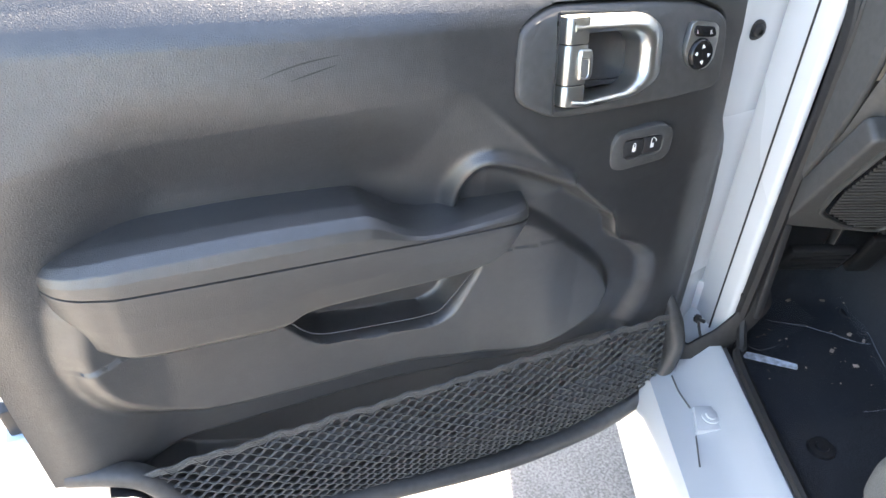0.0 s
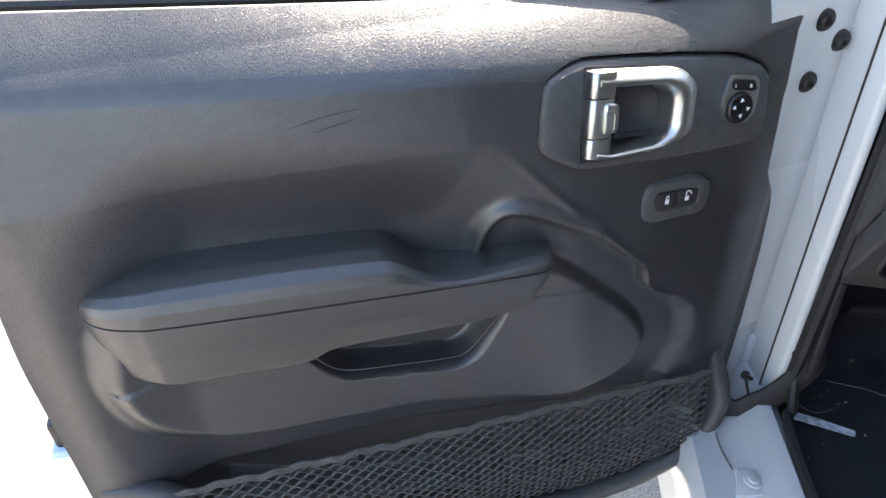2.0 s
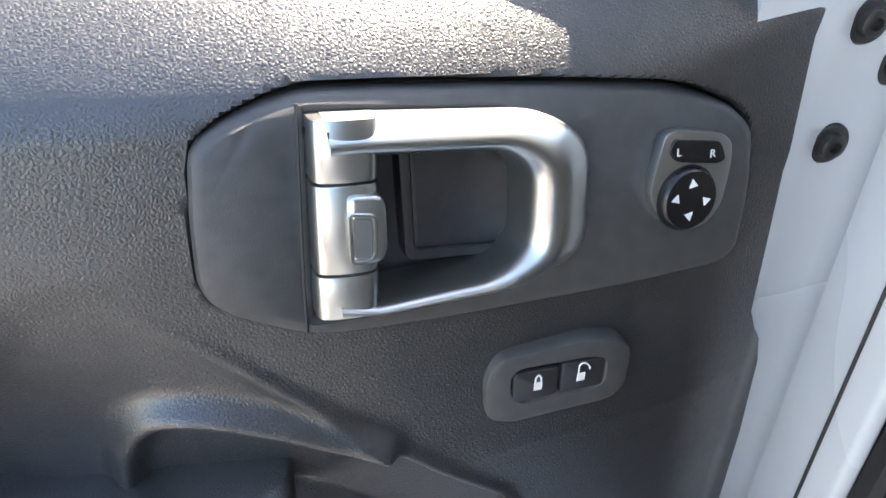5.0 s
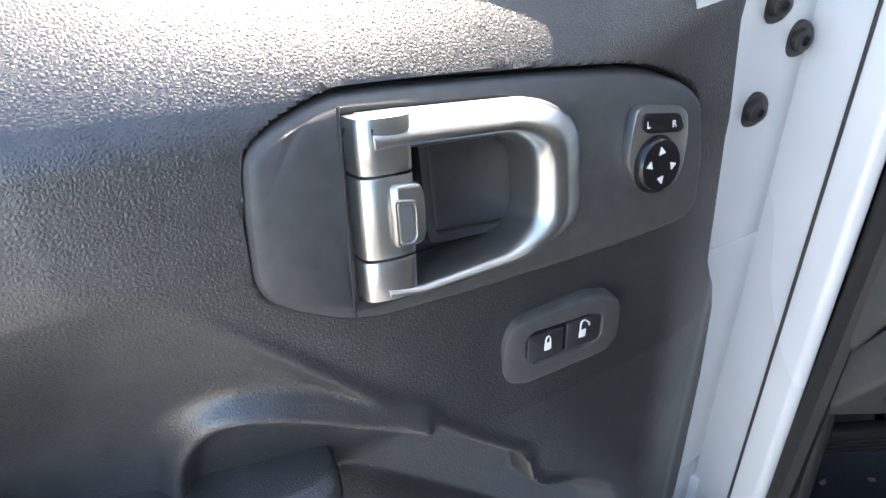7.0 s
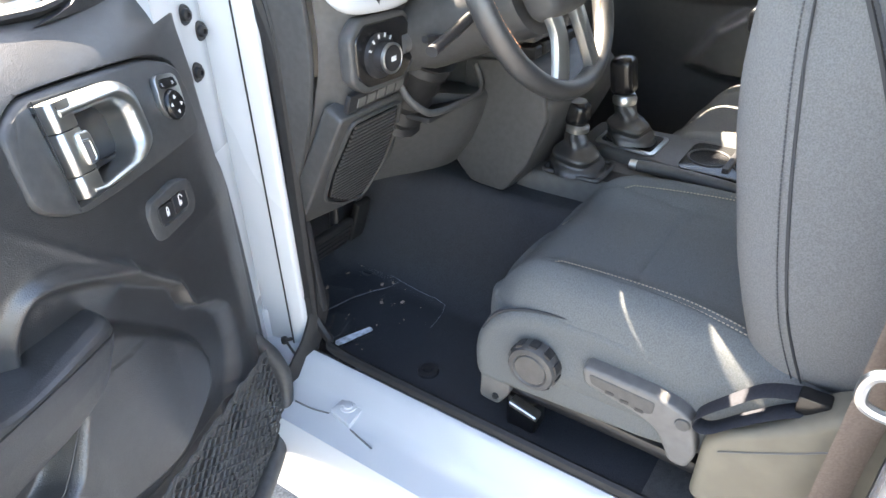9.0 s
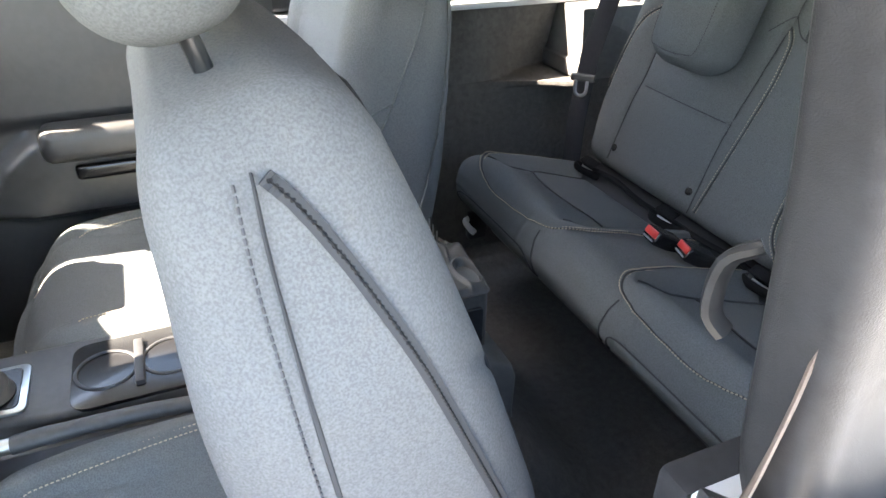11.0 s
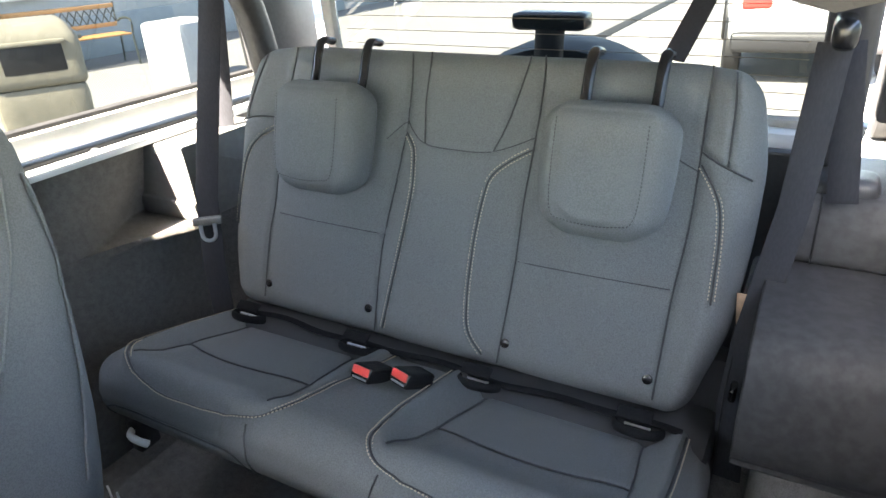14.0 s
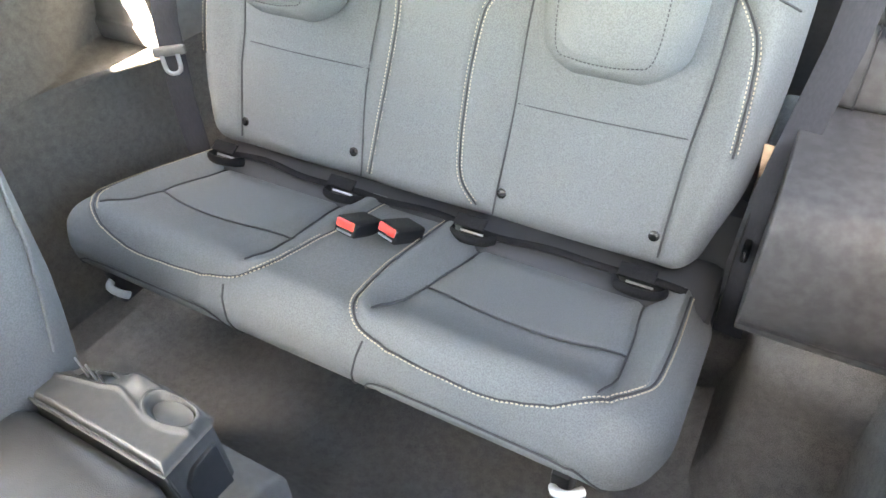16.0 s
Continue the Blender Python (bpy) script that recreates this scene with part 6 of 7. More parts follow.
# ---- rear bench ----
bench_seat = empty("rear_bench", pose(0, 0, 0), "charcoal cloth rear bench with two folded headrests", "rear seat")
STITCH_P = spline([(-0.167, 0.372), (-0.125, 0.346), (-0.094, 0.314), (-0.083, 0.27), (-0.075, 0.181), (-0.074, 0.08), (-0.083, 0.013), (-0.116, -0.03)], 5).tolist()
STITCH_Q = spline([(0.103, 0.375), (0.079, 0.34), (0.071, 0.273), (0.084, 0.167), (0.100, 0.07), (0.114, -0.03)], 6).tolist()
SIDE_P = spline([(-0.457, 0.376), (-0.483, 0.34), (-0.498, 0.305), (-0.505, 0.24), (-0.508, 0.155)], 6).tolist()
SIDE_Q = spline([(0.414, 0.373), (0.470, 0.34), (0.503, 0.285), (0.518, 0.19), (0.520, 0.130)], 6).tolist()
EDGE_LINES = [spline(p, 6).tolist() for p in (
    [(-0.159, 0.542), (-0.168, 0.436), (-0.162, 0.28), (-0.159, 0.14), (-0.150, 0.006), (-0.148, -0.04)],
    [(0.122, 0.535), (0.107, 0.439), (0.110, 0.303), (0.136, 0.135), (0.135, -0.04)],
    [(-0.447, 0.537), (-0.453, 0.392), (-0.454, 0.27), (-0.445, 0.143), (-0.441, -0.03)],
    [(0.416, 0.536), (0.419, 0.42), (0.429, 0.204), (0.440, 0.112), (0.441, -0.03)],
    [(0.078, 0.540), (0.072, 0.442), (0.059, 0.359)],
    [(-0.131, 0.541), (-0.113, 0.432), (-0.088, 0.359)],
    [(-0.485, 0.526), (-0.494, 0.459), (-0.498, 0.374)],
    [(-0.454, 0.397), (-0.485, 0.380), (-0.536, 0.360)],
    [(0.481, 0.528), (0.500, 0.44), (0.512, 0.372)],
    [(0.530, 0.365), (0.480, 0.378), (0.418, 0.380)])]
THIN_LINES = [[(0.412, 0.170), (0.133, 0.166)], [(-0.165, 0.163), (-0.440, 0.165)], spline([(0.105, 0.400), (0.062, 0.361), (-0.015, 0.354), (-0.088, 0.359), (-0.166, 0.392)], 6).tolist(), [(0.107, 0.400), (0.150, 0.360)], [(-0.410, 0.385), (-0.454, 0.365)]]
BACK_LINES = EDGE_LINES + [STITCH_P, STITCH_Q, SIDE_P, SIDE_Q]


def bench_front(x, z):
    """How far the backrest's face stands out."""
    ax = np.abs(x)
    h = 0.020 * ramp(ax, 0.43, 0.50) * (1 - ramp(ax, 0.51, 0.55) * 0.5) + 0.014 * (1 - ramp(ax, 0.06, 0.15)) * (1 - ramp(z, 0.30, 0.40))
    h = h + 0.010 * np.sin(np.clip((ax - 0.15) / 0.28, 0, 1) * np.pi) - 0.010 * ramp(z, 0.40, 0.54)
    h = h + 0.006 * np.sin(np.clip((z - 0.16) / 0.37, -0.5, 1) * np.pi)
    for line in BACK_LINES:
        h = h - groove(near(x, z, line), 0.0055, 0.0045)
    for line in THIN_LINES:
        h = h - groove(near(x, z, line), 0.0030, 0.0040)
    return h


def bench_back_shape(p, nrm):
    x, y, z = p.T.copy()
    z = z + 0.245
    x = x * (1 - 0.045 * ramp(z, 0.36, 0.55) - 0.06 * (1 - ramp(z, -0.06, 0.12)) - np.where(x < 0, 0.035, -0.01) * (1 - ramp(z, -0.02, 0.30)))
    z = z - 0.014 * ramp(np.abs(x), 0.40, 0.55) * ramp(z, 0.45, 0.54)
    front = np.clip(nrm[:, 1], 0, 1)
    y = y - 0.070 + front * bench_front(x, z)
    return np.stack([x, y, z], 1)


LEAN = pose(0, -1.672, 1.000, 20.4)
bench_back = part("backrest", pillow((1.10, 0.14, 0.60), 0.048, (200, 16, 110), bench_back_shape), CLOTH, bench_seat, "charcoal cloth backrest with seams", at=LEAN)


def on_back(x, z, lift=0.001):
    return (x, float(bench_front(np.array(x), np.array(z))) + lift, z)


for line in (STITCH_P, STITCH_Q, SIDE_P, SIDE_Q):
    pts = np.array([on_back(a, b, 0.0035) for a, b in line])
    part("tan_stitching", stitches(pts, 0.0065, 0.0010, rows=(0.0050, -0.0050), up=(0, 1, 0)), THREAD, bench_back)
for bx in (0.429, 0.154, -0.161, -0.428):
    part("button", moved(lathe([(0.0001, 0), (0.009, 0), (0.009, 0.003), (0.006, 0.0045), (0.0001, 0.004)], 18), Matrix.Translation(on_back(bx, 0.004, -0.001)) @ Matrix.Rotation(radians(-90), 4, "X")), GLOSSY, bench_back, "round black push button")
for hx in (0.262, -0.318):
    hr = part("headrest", pillow((0.222, 0.098, 0.222), 0.044, (36, 16, 36), lambda p, n: np.stack([p[:, 0] * (1 - 0.06 * ramp(-p[:, 2], -0.02, 0.11) - 0.26 * np.clip((-p[:, 2] - 0.035) / 0.072, 0, 1) ** 3 - 0.12 * np.clip((p[:, 2] - 0.05) / 0.058, 0, 1) ** 3), p[:, 1] + np.clip(n[:, 1], 0, 1) * (0.010 * np.cos(p[:, 0] * 9) - groove(np.abs(inside(p[:, 0], p[:, 2], [(-0.075, 0.095), (-0.072, -0.06), (-0.04, -0.085), (0.04, -0.085), (0.072, -0.06), (0.075, 0.095)])), 0.0035, 0.004)), p[:, 2]], 1)), CLOTH, bench_back, "cloth headrest folded forward", at=pose(hx, 0.062, 0.348, -4))
    loop = [(-0.072, -0.095), (-0.070, -0.058), (-0.04, -0.082), (0.04, -0.082), (0.070, -0.058), (0.074, 0.085)]
    part("stitching", stitches([(a, 0.0605 + 0.004 * math.cos(a * 9), b + 0.0) for a, b in spline([(-0.072, 0.08)] + loop[1:], 6)], 0.006, 0.0009, up=(0, 1, 0)), SEAM, hr)
    for dx in (-0.060, 0.060):
        part("headrest_arm", sweep(spline([(hx + dx, -0.01, 0.552), (hx + dx, 0.024, 0.545), (hx + dx, 0.034, 0.515), (hx + dx, 0.036, 0.47), (hx + dx, 0.045, 0.43)], 6), 0.008, 0.010, n=10, up=(1, 0, 0)), GLOSSY, bench_back, "black steel headrest arm")


# seam grooves of the backrest get their shade as dark tubes
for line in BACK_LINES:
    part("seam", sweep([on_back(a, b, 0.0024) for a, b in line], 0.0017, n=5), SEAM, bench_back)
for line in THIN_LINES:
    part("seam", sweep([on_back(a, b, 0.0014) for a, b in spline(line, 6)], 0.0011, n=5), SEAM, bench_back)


RIDGE = spline([(0.068, -0.16), (0.070, 0.0), (0.078, 0.115), (0.096, 0.172), (0.150, 0.199), (0.27, 0.206), (0.39, 0.203), (0.46, 0.185), (0.502, 0.130), (0.512, 0.03), (0.508, -0.16)], 7)
PAN_LINES = (spline([(0.134, 0.030), (0.19, 0.050), (0.29, 0.062), (0.39, 0.054), (0.459, 0.026)], 5), np.array([(0.150, -0.142), (0.30, -0.145), (0.448, -0.138)]), spline([(0.095, -0.200), (0.150, -0.142), (0.140, 0.0), (0.122, 0.165)], 6), spline([(0.490, -0.200), (0.448, -0.138), (0.458, 0.0), (0.466, 0.165)], 6))
PAN = [(0.150, -0.142), (0.140, 0.0), (0.118, 0.190), (0.118, 0.30), (0.470, 0.30), (0.468, 0.180), (0.458, 0.0), (0.448, -0.140)]


def bench_top(x, y):
    """The cushion's top over its middle plane; y runs ahead."""
    ax = np.abs(x)
    bucket = ramp(inside(ax, y, [(0.066, -0.30)] + RIDGE.tolist() + [(0.508, -0.30)]), -0.012, 0.012)
    d = inside(ax, y, PAN)
    sunk = ramp(d, -0.062, 0.004) * (1 - 0.85 * ramp(y, 0.07, 0.20))
    h = -0.006 + 0.016 * bucket - 0.030 * sunk + 0.007 * ramp(d, 0.0, 0.05)
    h = h - groove(near(ax, y, RIDGE.tolist()), 0.004, 0.004)
    for line in PAN_LINES:
        h = h - groove(near(ax, y, line.tolist()), 0.004, 0.006)
    h = h - 0.026 * ramp(y, 0.185, 0.235) ** 1.5
    return h


def bench_cushion_shape(p, nrm):
    x, y, z = p.T.copy()
    top = np.clip((z + 0.02) / 0.08, 0, 1)
    x = x * (1 - 0.045 * ramp(y, 0.08, 0.22))
    front = ramp(y, 0.15, 0.20) * (1 - top)
    z = z + top * bench_top(x, y) + 0.012 * (1 - top) * ramp(y, 0.10, 0.2)
    ax = np.abs(x)
    y = y - ramp(nrm[:, 1], 0.4, 0.9) * (groove(near(ax, z, [(0.135, -0.08), (0.16, -0.02), (0.55, -0.02)]), 0.005, 0.004) + groove(near(ax, z, [(0.19, -0.02), (0.175, 0.05)]), 0.003, 0.004))
    return np.stack([x, y, z], 1)


SQUAB = pose(0, -1.470, 0.905, 16)
squab_mesh = pillow((1.11, 0.42, 0.145), 0.058, (220, 100, 26), bench_cushion_shape)
squab = part("cushion", squab_mesh, CLOTH, bench_seat, "charcoal cloth cushion with two sitting places", at=SQUAB)
tops = squab_mesh[0][squab_mesh[0][:, 2] > -0.005]


def on_squab(line, sx, lift):
    """A line laid on the cushion's skin."""
    out = []
    for a, b in line:
        x = sx * a * (1 - 0.045 * float(ramp(np.array(b), 0.08, 0.22)))
        d2 = (tops[:, 0] - x) ** 2 + (tops[:, 1] - b) ** 2
        near4 = np.argsort(d2)[:5]
        weight = 1 / (d2[near4] + 1e-6)
        out.append((x, b, float((tops[near4, 2] * weight).sum() / weight.sum()) + lift))
    return out


for sx in (-1, 1):
    part("tan_stitching", stitches(on_squab(RIDGE, sx, 0.0035), 0.0065, 0.0013, rows=(0.005, -0.005)), THREAD, squab)
    # groove shade on the cushion's top, painted as dark tubes
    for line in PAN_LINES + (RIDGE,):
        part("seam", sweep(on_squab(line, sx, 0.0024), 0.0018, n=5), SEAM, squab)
# seams down the cushion's front, their groove shade laid on as dark tubes
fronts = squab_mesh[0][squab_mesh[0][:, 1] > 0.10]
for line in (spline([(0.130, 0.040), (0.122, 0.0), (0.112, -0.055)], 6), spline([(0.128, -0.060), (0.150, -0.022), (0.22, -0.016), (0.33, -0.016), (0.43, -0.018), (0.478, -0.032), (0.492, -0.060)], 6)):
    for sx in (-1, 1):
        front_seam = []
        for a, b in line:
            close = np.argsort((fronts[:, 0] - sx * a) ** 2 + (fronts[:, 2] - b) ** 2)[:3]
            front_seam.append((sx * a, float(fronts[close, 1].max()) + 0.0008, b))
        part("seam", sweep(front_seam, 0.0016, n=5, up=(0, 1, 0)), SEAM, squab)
# added dark blocks that hide the sunlit cargo floor behind the bench gap
part("gap_filler", box(-0.545, 0.545, -1.78, -1.60, 0.80, 0.925, 0.02), SEAM, bench_seat)
part("gap_filler_back", box(-0.548, 0.548, -1.800, -1.745, 0.80, 1.03, 0.01), SEAM, bench_seat)
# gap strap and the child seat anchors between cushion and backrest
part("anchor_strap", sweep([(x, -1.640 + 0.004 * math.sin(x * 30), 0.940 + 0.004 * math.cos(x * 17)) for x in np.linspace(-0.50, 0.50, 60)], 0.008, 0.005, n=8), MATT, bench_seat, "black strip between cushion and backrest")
for ax_ in (0.452, 0.150, -0.130, -0.430):
    holder = part("anchor_guide", sweep(spline([(ax_ + 0.040, -1.628, 0.935), (ax_ + 0.030, -1.606, 0.945), (ax_, -1.598, 0.947), (ax_ - 0.030, -1.606, 0.945), (ax_ - 0.040, -1.628, 0.935)], 5), 0.006, 0.010, n=8), MATT, bench_seat, "black child seat anchor guide")
    part("anchor_bar", cyl((ax_ - 0.022, -1.620, 0.945), (ax_ + 0.022, -1.620, 0.945), 0.0022, 10), STEEL, holder)
    part("anchor_flap", moved(pillow((0.060, 0.005, 0.024), 0.002, (8, 2, 5)), pose(ax_ + 0.008, -1.632, 0.958, 60)), MATT, holder)
for sx in (-1, 1):
    hx = 0.455 if sx > 0 else -0.448
    part("latch_hook", sweep(spline([(hx + sx * 0.015, -1.295, 0.855), (hx, -1.278, 0.858), (hx - sx * 0.018, -1.280, 0.850), (hx - sx * 0.026, -1.292, 0.836)], 6), 0.007, 0.008, n=10), WHITE_PRINT, bench_seat, "white plastic latch hook")
for hx in (0.470, -0.430):
    part("latch_bracket", box(hx - 0.014, hx + 0.014, -1.34, -1.292, 0.80, 0.87, 0.005), BLACK_STEEL, bench_seat)
part("under_frame", box(-0.48, 0.48, -1.66, -1.36, 0.80, 0.83, 0.01), BLACK_STEEL, bench_seat)
for sx in (-0.42, 0.42):
    part("rear_leg", box(sx - 0.03, sx + 0.03, -1.66, -1.60, 0.60, 0.81, 0.006), BLACK_STEEL, bench_seat)
for k, (bx, by) in enumerate(((0.040, -1.522), (-0.036, -1.540))):
    buckle = empty("seat_belt_buckle", pose(bx, by, 0.975, -28, 0, 172 - 8 * k), "black seat belt buckle with a red button on the bench", "buckle", group="rear buckles")
    part("body", pillow((0.048, 0.072, 0.030), 0.006, (8, 10, 6)), GLOSSY, buckle)
    part("button", pillow((0.040, 0.006, 0.016), 0.003, (6, 3, 4)), RED, buckle, "red release button", at=pose(0, -0.0355, 0.005))
    part("tongue_slot", pillow((0.034, 0.004, 0.004), 0.001, (4, 2, 2)), STEEL, buckle, at=pose(0, -0.0355, -0.009))
    part("stalk", sweep([(0, 0.03, 0.0), (0, 0.075, -0.02), (0, 0.11, -0.04)], 0.004, 0.014, n=8, up=(1, 0, 0)), WEBBING, buckle)

# ---- belts ----
belt_r = empty("rear_seat_belt", pose(0, 0, 0), "grey rear seat belt hanging by the passenger side", "seat belt", group="rear belts")
part("webbing", sweep([(0.615, -1.845, 1.66), (0.562, -1.665, 1.20), (0.552, -1.640, 1.05), (0.556, -1.640, 0.89)], 0.0012, 0.024, n=8, up=(0.75, 0.66, 0), power=0.4), WEBBING, belt_r)
TONGUE = pose(0.553, -1.645, 1.150, 0, 0, 42)
part("tongue_body", moved(pillow((0.064, 0.014, 0.020), 0.006, (8, 4, 5)), TONGUE), GREY_PLASTIC, belt_r)
part("tongue", moved(sweep(spline([(-0.015, 0.010, -0.005), (-0.014, 0.012, -0.032), (-0.006, 0.012, -0.042), (0.006, 0.012, -0.042), (0.014, 0.012, -0.032), (0.015, 0.010, -0.005)], 4), 0.0045, 0.0022, n=6, up=(0, 1, 0)), TONGUE), STEEL, belt_r, "steel tongue")
part("upper_guide", moved(pillow((0.03, 0.075, 0.04), 0.012, (5, 8, 6)), pose(0.618, -1.85, 1.665)), GLOSSY, belt_r)
part("retractor_webbing", sweep([(0.640, -1.87, 1.66), (0.675, -1.86, 1.30)], 0.0012, 0.022, n=8, up=(0.75, 0.66, 0), power=0.4), WEBBING, belt_r)
tagged(part("tether_strap", sweep([(-0.375, -1.905, 1.50), (-0.395, -1.96, 1.56), (-0.41, -2.05, 1.62)], 0.002, 0.020, n=8, up=(1, 0, 0)), WEBBING), "black tether strap rising from the bench back", "strap")
belt_l = empty("rear_seat_belt", pose(0, 0, 0), "grey rear seat belt hanging by the driver side", "seat belt", group="rear belts")
part("webbing", sweep([(-0.612, -1.84, 1.545), (-0.600, -1.80, 1.30), (-0.570, -1.72, 1.09), (-0.565, -1.70, 0.97), (-0.575, -1.70, 0.82)], 0.0012, 0.024, n=8, up=(1, -0.15, 0), power=0.4), WEBBING, belt_l)
part("retractor_webbing", sweep([(-0.630, -1.86, 1.545), (-0.665, -1.85, 1.30)], 0.0012, 0.022, n=8, up=(1, -0.15, 0), power=0.4), WEBBING, belt_l)
part("tongue", moved(pillow((0.012, 0.05, 0.024), 0.005, (4, 8, 5)), pose(-0.563, -1.70, 1.01, 0, 0, 0)), GLOSSY, belt_l)
part("upper_guide", moved(pillow((0.035, 0.10, 0.045), 0.014, (5, 8, 6)), pose(-0.622, -1.85, 1.56)), GLOSSY, belt_l)
part("paper_tag", moved(pillow((0.020, 0.003, 0.12), 0.001, (3, 1, 6), lambda p, n: np.stack([p[:, 0] + 0.08 * p[:, 2], p[:, 1] + 0.01 * np.sin(p[:, 2] * 30), p[:, 2]], 1)), pose(-0.556, -1.765, 1.10)), material("tan_paper", (0.45, 0.30, 0.20), 0.8, var=0.1, scale=60), belt_l, "tan paper tag")
part("anchor_wire", sweep(spline([(-0.553, -1.72, 1.07), (-0.550, -1.70, 0.98), (-0.552, -1.70, 0.80)], 6), 0.0014, n=5), RUBBER, belt_l)
belt_f = empty("driver_seat_belt", pose(0, 0, 0), "brown-grey driver seat belt beside the pillar", "seat belt")
part("webbing", sweep(spline([(-0.712, -0.900, 1.66), (-0.722, -0.872, 1.45), (-0.710, -0.862, 1.30), (-0.686, -0.860, 1.13), (-0.662, -0.860, 1.00), (-0.645, -0.858, 0.88), (-0.630, -0.856, 0.70)], 5), 0.0013, 0.024, n=8, up=(0.55, -1, 0), power=0.4), material("brown_belt_webbing", (0.16, 0.125, 0.105), 0.75, var=0.12, scale=300, bump=0.0004, bump_scale=900), belt_f)
part("upper_guide", moved(pillow((0.02, 0.07, 0.055), 0.009, (5, 8, 6)), pose(-0.712, -0.900, 1.67)), GLOSSY, belt_f)
part("tongue", sweep(spline([(-0.685, -0.872, 1.498), (-0.677, -0.862, 1.488), (-0.675, -0.862, 1.462), (-0.680, -0.868, 1.450)], 5), 0.004, 0.006, n=8, up=(0, 1, 0)), BLACK_STEEL, belt_f, "steel belt tongue")

# ---- passenger door, closed ----
pdoor = empty("passenger_door", pose(0, 0, 0), "closed passenger door with black inner panel", "car door")


def pdoor_sheet(s, t):
    y, z = 0.17 - 1.08 * s, 0.62 + 0.80 * t
    bul = ramp(inside(y, z, [(-0.22, 0.95), (-0.30, 1.08), (-0.38, 1.14), (-0.85, 1.13), (-0.85, 0.92), (-0.34, 0.92)]), 0.0, 0.035)
    low = ramp(1.16 - z, 0, 0.03)
    return 0.705 - 0.012 * (1 - low) - 0.045 * bul, y, z


part("inner_panel", grid(pdoor_sheet, 120, 90), LEATHER, pdoor)
part("shell", box(0.708, 0.775, -0.90, 0.17, 0.50, 1.40, 0.012), PAINT, pdoor)
part("armrest", pillow((0.085, 0.44, 0.075), 0.025, (8, 30, 8)), LEATHER, pdoor, at=pose(0.655, -0.62, 1.115))
part("grip_slot", pillow((0.02, 0.16, 0.035), 0.010, (4, 10, 5)), GLOSSY, pdoor, at=pose(0.652, -0.53, 1.045))
plock = part("lock_switch", pillow((0.012, 0.075, 0.042), 0.008, (4, 8, 6)), PLASTIC, pdoor, at=pose(0.690, -0.262, 1.165))
for k in (-1, 1):
    part("lock_button", pillow((0.006, 0.026, 0.024), 0.003, (2, 4, 4)), GREY_PLASTIC, plock, at=pose(-0.006, 0.014 * k, 0))
part("pull_loop", sweep(spline([(0.665, -0.18, 1.32), (0.655, -0.26, 1.335), (0.655, -0.34, 1.33), (0.66, -0.36, 1.29), (0.66, -0.34, 1.255), (0.665, -0.18, 1.255)], 6), 0.009, n=10), CHROME, pdoor)
part("door_frame", sweep(spline([(0.74, -0.89, 1.40), (0.72, -0.88, 1.60), (0.69, -0.82, 1.75), (0.69, -0.10, 1.75), (0.70, 0.05, 1.66), (0.74, 0.17, 1.40)], 6), 0.02, n=8), DARK, pdoor)
ppane = part("window_pane", (np.array([(0.735, -0.88, 1.39), (0.735, 0.16, 1.39), (0.70, -0.10, 1.74), (0.70, -0.82, 1.74)]), [[0, 1, 2, 3]]), CLEAR, pdoor, smooth=False)
ppane.visible_shadow = False


# ---- door jamb hardware ----
striker = empty("door_striker", pose(-0.055, 0.0, 0.062), "bare steel door striker loop on the white jamb", "striker")
part("plate", box(-0.735, -0.69, -0.889, -0.882, 1.035, 1.105, 0.003), STEEL, striker)
part("loop", sweep(spline([(-0.715, -0.882, 1.095), (-0.715, -0.850, 1.092), (-0.715, -0.838, 1.08), (-0.715, -0.838, 1.058), (-0.715, -0.850, 1.048), (-0.715, -0.882, 1.045)], 5), 0.006, n=8, up=(1, 0, 0)), STEEL, striker)
part("screw", moved(lathe([(0.0001, 0), (0.009, 0), (0.008, 0.004), (0.0001, 0.005)], 14), Matrix.Translation((-0.70, -0.882, 1.08)) @ Matrix.Rotation(radians(-90), 4, "X")), STEEL, striker)

# ---- beyond the car ----
tagged(part("pavement", box(2.6, 40, -40, 40, -0.05, 0.12, 0.02), CONCRETE), "pale concrete pavement with a raised kerb", "pavement", kind="structure")
wall = tagged(part("building_wall", box(9.55, 9.9, -30, 12, 0.0, 4.2, 0.01), STUCCO), "white rendered building wall", "wall", kind="structure")

tagged(part("wall_base", box(9.53, 9.56, -30, 12, 0.12, 0.75, 0.01), material("grey_blue_paint", (0.22, 0.25, 0.27), 0.85, var=0.06, scale=12)), "grey-blue painted base of the building wall", "wall", kind="structure")
for y0 in (-9.6, -6.2, -3.0):
    win = empty("window", pose(9.52, y0, 0), "dark shop window in a pale frame", "window", group="building windows")
    part("glass", box(-0.02, 0.02, -0.75, 0.75, 1.15, 2.4, 0.005), GLOSSY, win)
    for a, b, c, d in ((-0.82, -0.75, 1.08, 2.47), (0.75, 0.82, 1.08, 2.47), (-0.82, 0.82, 1.08, 1.15), (-0.82, 0.82, 2.40, 2.47)):
        part("frame_bar", box(-0.05, 0.03, a, b, c, d, 0.005), HEADLINER, win)
bin_ = empty("litter_bin", pose(4.03, -3.38, 0.12, 0, 0, 62), "beige square litter bin with dark openings in its hood", "litter bin")
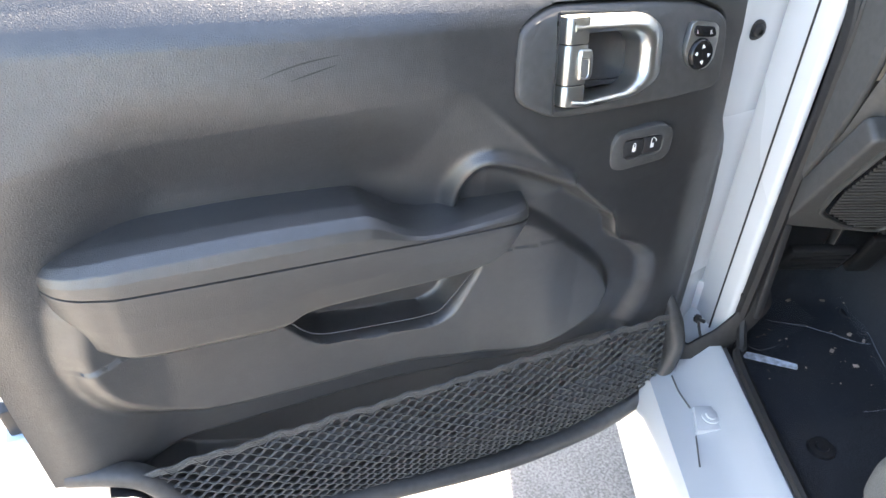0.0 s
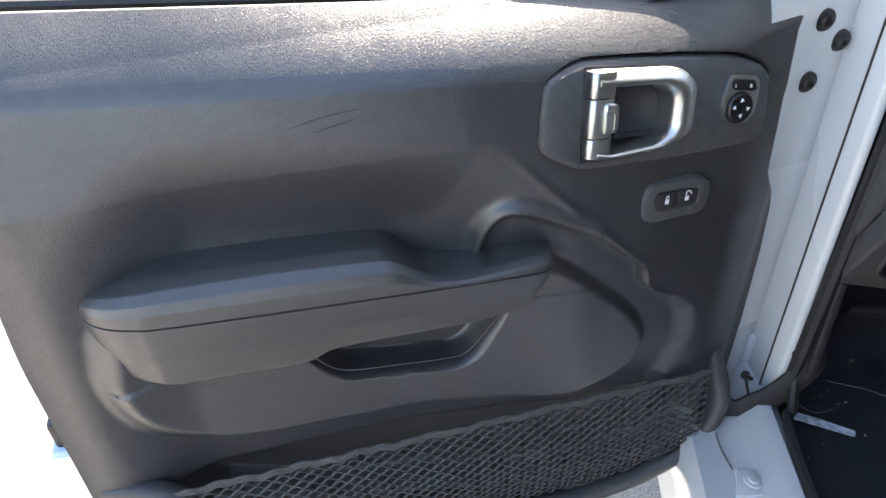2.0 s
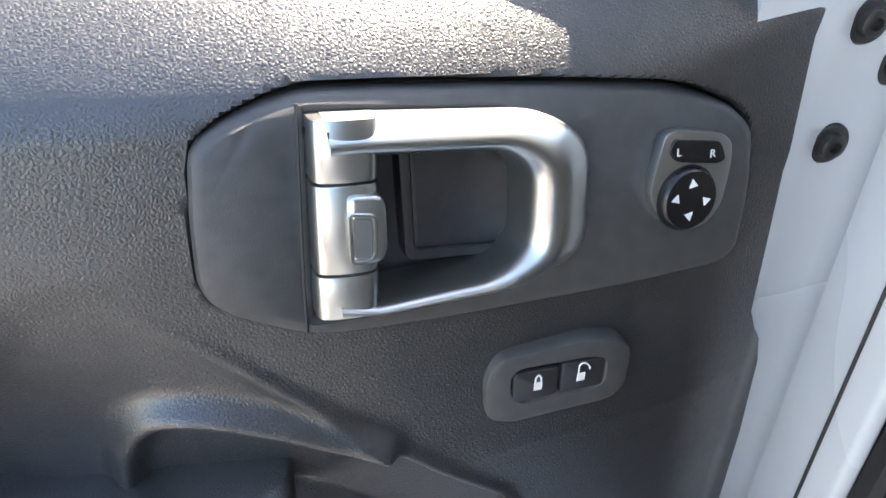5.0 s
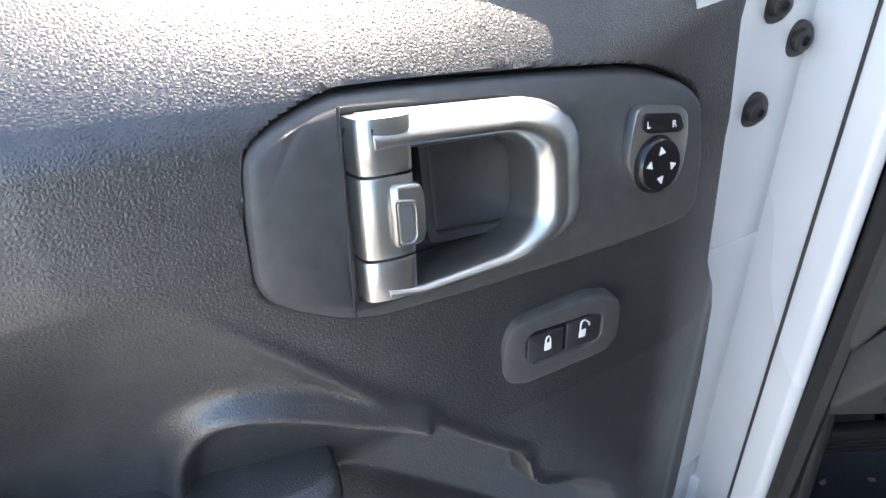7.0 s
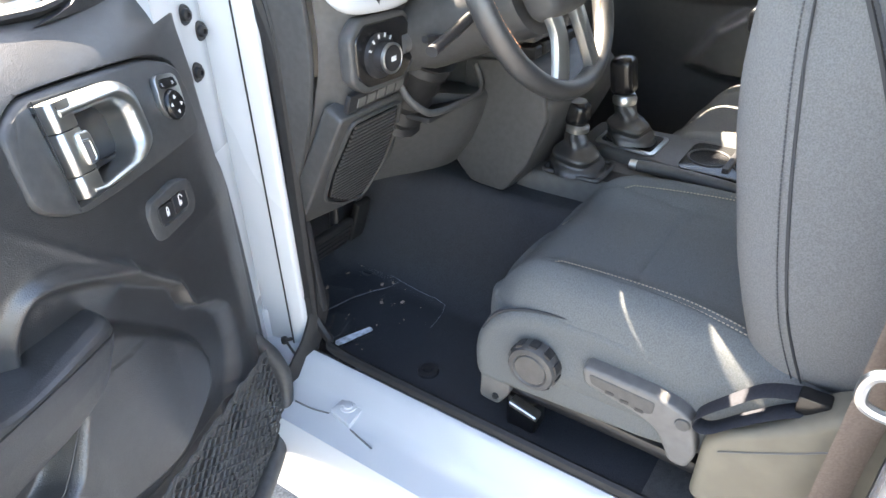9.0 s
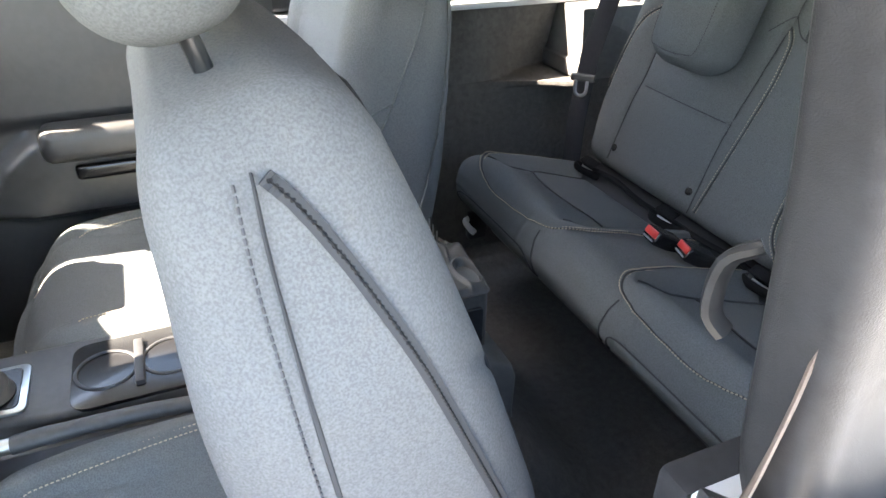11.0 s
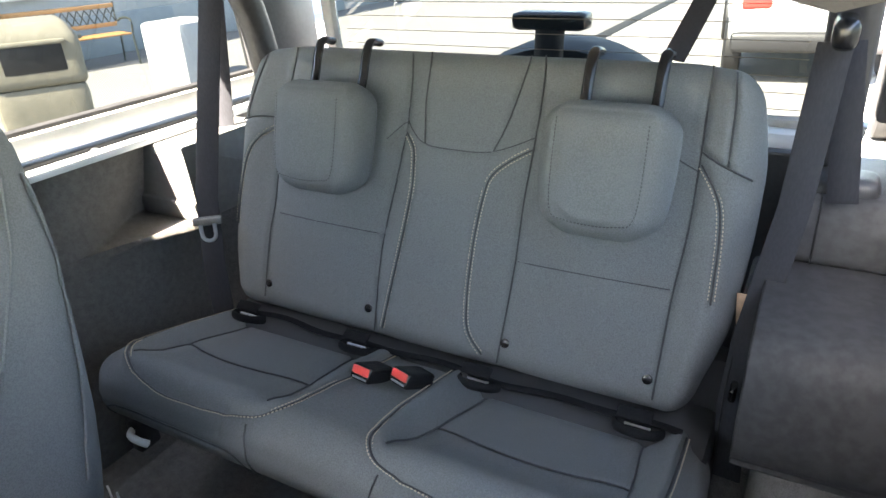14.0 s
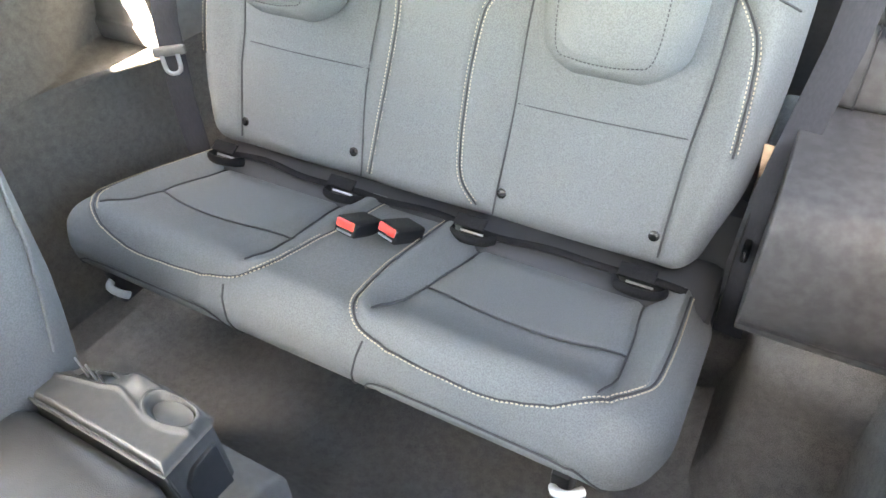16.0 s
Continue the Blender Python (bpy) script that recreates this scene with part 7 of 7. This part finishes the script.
part("body", pillow((0.56, 0.56, 0.80), 0.05, (8, 8, 8), lambda p, n: p * np.stack([1 - 0.10 * (0.4 - p[:, 2]) / 0.8, 1 - 0.10 * (0.4 - p[:, 2]) / 0.8, 1 + 0 * p[:, 0]], 1)), BEIGE, bin_, at=pose(0, 0, 0.40))
part("hood", pillow((0.58, 0.58, 0.40), 0.045, (12, 12, 10), lambda p, n: p * np.stack([1 - 0.16 * ramp(p[:, 2], 0.08, 0.2), 1 - 0.16 * ramp(p[:, 2], 0.08, 0.2), 1 + 0 * p[:, 0]], 1)), BEIGE, bin_, at=pose(0, 0, 0.99))
for a in range(4):
    turn = Matrix.Rotation(radians(90 * a), 4, "Z")
    part("opening", pillow((0.36, 0.02, 0.17), 0.01, (5, 3, 5)), GLOSSY, bin_, "dark opening in the hood", at=turn @ Matrix.Translation((0, -0.285, 0.97)))
    part("visor", pillow((0.40, 0.05, 0.03), 0.01, (5, 3, 3)), BEIGE, bin_, at=turn @ Matrix.Translation((0, -0.295, 1.07)))

seat_out = empty("park_bench", pose(8.85, -6.80, 0.12, 0, 0, -104.5), "wooden park bench with black iron ends and lattice back", "bench")
for k in range(5):
    part("seat_slat", box(-0.75, 0.75, -0.02 - 0.085 * k, 0.05 - 0.085 * k, 0.42, 0.445, 0.005), WOOD, seat_out)
for z in (0.52, 0.78):
    part("back_slat", box(-0.75, 0.75, 0.09, 0.115, z, z + 0.06, 0.005), WOOD, seat_out)
lat = []
for k in range(14):
    x = -0.72 + 0.105 * k
    lat += [sweep([(x, 0.10, 0.58), (x + 0.10, 0.10, 0.78)], 0.008, n=5), sweep([(x + 0.10, 0.10, 0.58), (x, 0.10, 0.78)], 0.008, n=5)]
part("lattice", joined(*lat), IRON, seat_out)
for x in (-0.76, 0.76):
    part("iron_end", sweep(spline([(x, -0.40, 0.0), (x, -0.36, 0.40), (x, -0.38, 0.62), (x, -0.10, 0.64), (x, 0.12, 0.60), (x, 0.13, 0.86)], 6), 0.016, n=8), IRON, seat_out)
    part("iron_leg", sweep([(x, 0.14, 0.0), (x, 0.08, 0.42)], 0.016, n=8), IRON, seat_out)
tagged(part("planter", pillow((0.7, 0.7, 0.8), 0.05, (8, 8, 8)), STUCCO, at=pose(6.45, -6.75, 0.46)), "white square stone planter", "planter")
# spare wheel on the tailgate
spare = empty("spare_wheel", pose(0.03, -2.55, 1.035, 90, 0, 0), "spare wheel carried on the tailgate, with a brake light", "spare wheel")
tyre_prof = [(0.24, -0.11), (0.33, -0.125), (0.385, -0.11), (0.40, -0.05), (0.40, 0.05), (0.385, 0.11), (0.33, 0.125), (0.24, 0.11)]
part("tyre", lathe(tyre_prof, 56), RUBBER, spare, "black tyre")
part("rim", lathe([(0.0001, -0.06), (0.10, -0.06), (0.23, -0.02), (0.245, -0.10), (0.245, 0.10), (0.0001, 0.10)], 40), CHROME, spare)
part("brake_light_arm", sweep(spline([(0, 0.0, -0.16), (0, 0.30, -0.16), (0, 0.44, -0.15)], 5), 0.04, 0.02, n=10), DARK, spare)
part("brake_light", pillow((0.20, 0.045, 0.07), 0.014, (8, 5, 5)), GLOSSY, spare, "high brake light", at=pose(0, 0.46, -0.14))
# cars parked near by
def parked_car(m, label, paint):
    car_out = empty("parked_car", m, label, "car", group="parked cars")
    part("body", pillow((1.8, 4.2, 0.75), 0.2, (12, 20, 10)), paint, car_out, at=pose(0, 0, 0.72))
    part("cabin", pillow((1.5, 2.2, 0.65), 0.25, (10, 14, 10)), GLOSSY, car_out, at=pose(0, -0.2, 1.3))
    part("bumper", pillow((1.75, 0.18, 0.22), 0.06, (10, 4, 4)), DARK, car_out, at=pose(0, 2.08, 0.48))
    for sx in (-1, 1):
        part("tail_lamp", pillow((0.30, 0.06, 0.22), 0.03, (5, 3, 5)), RED, car_out, at=pose(sx * 0.65, 2.08, 0.92))
        for fy in (-1.3, 1.35):
            part("wheel", moved(lathe([(0.0001, -0.1), (0.30, -0.1), (0.33, -0.08), (0.33, 0.08), (0.30, 0.1), (0.0001, 0.1)], 24), Matrix.Translation((sx * 0.82, fy, 0.33)) @ Matrix.Rotation(radians(90), 4, "Y")), RUBBER, car_out)


parked_car(pose(-0.25, -11.0, 0, 0, 0, 8), "white car with red tail lamps parked behind", PAINT)
parked_car(pose(-2.0, -5.9, 0, 0, 0, 2), "black car parked beside the open door", GLOSSY)
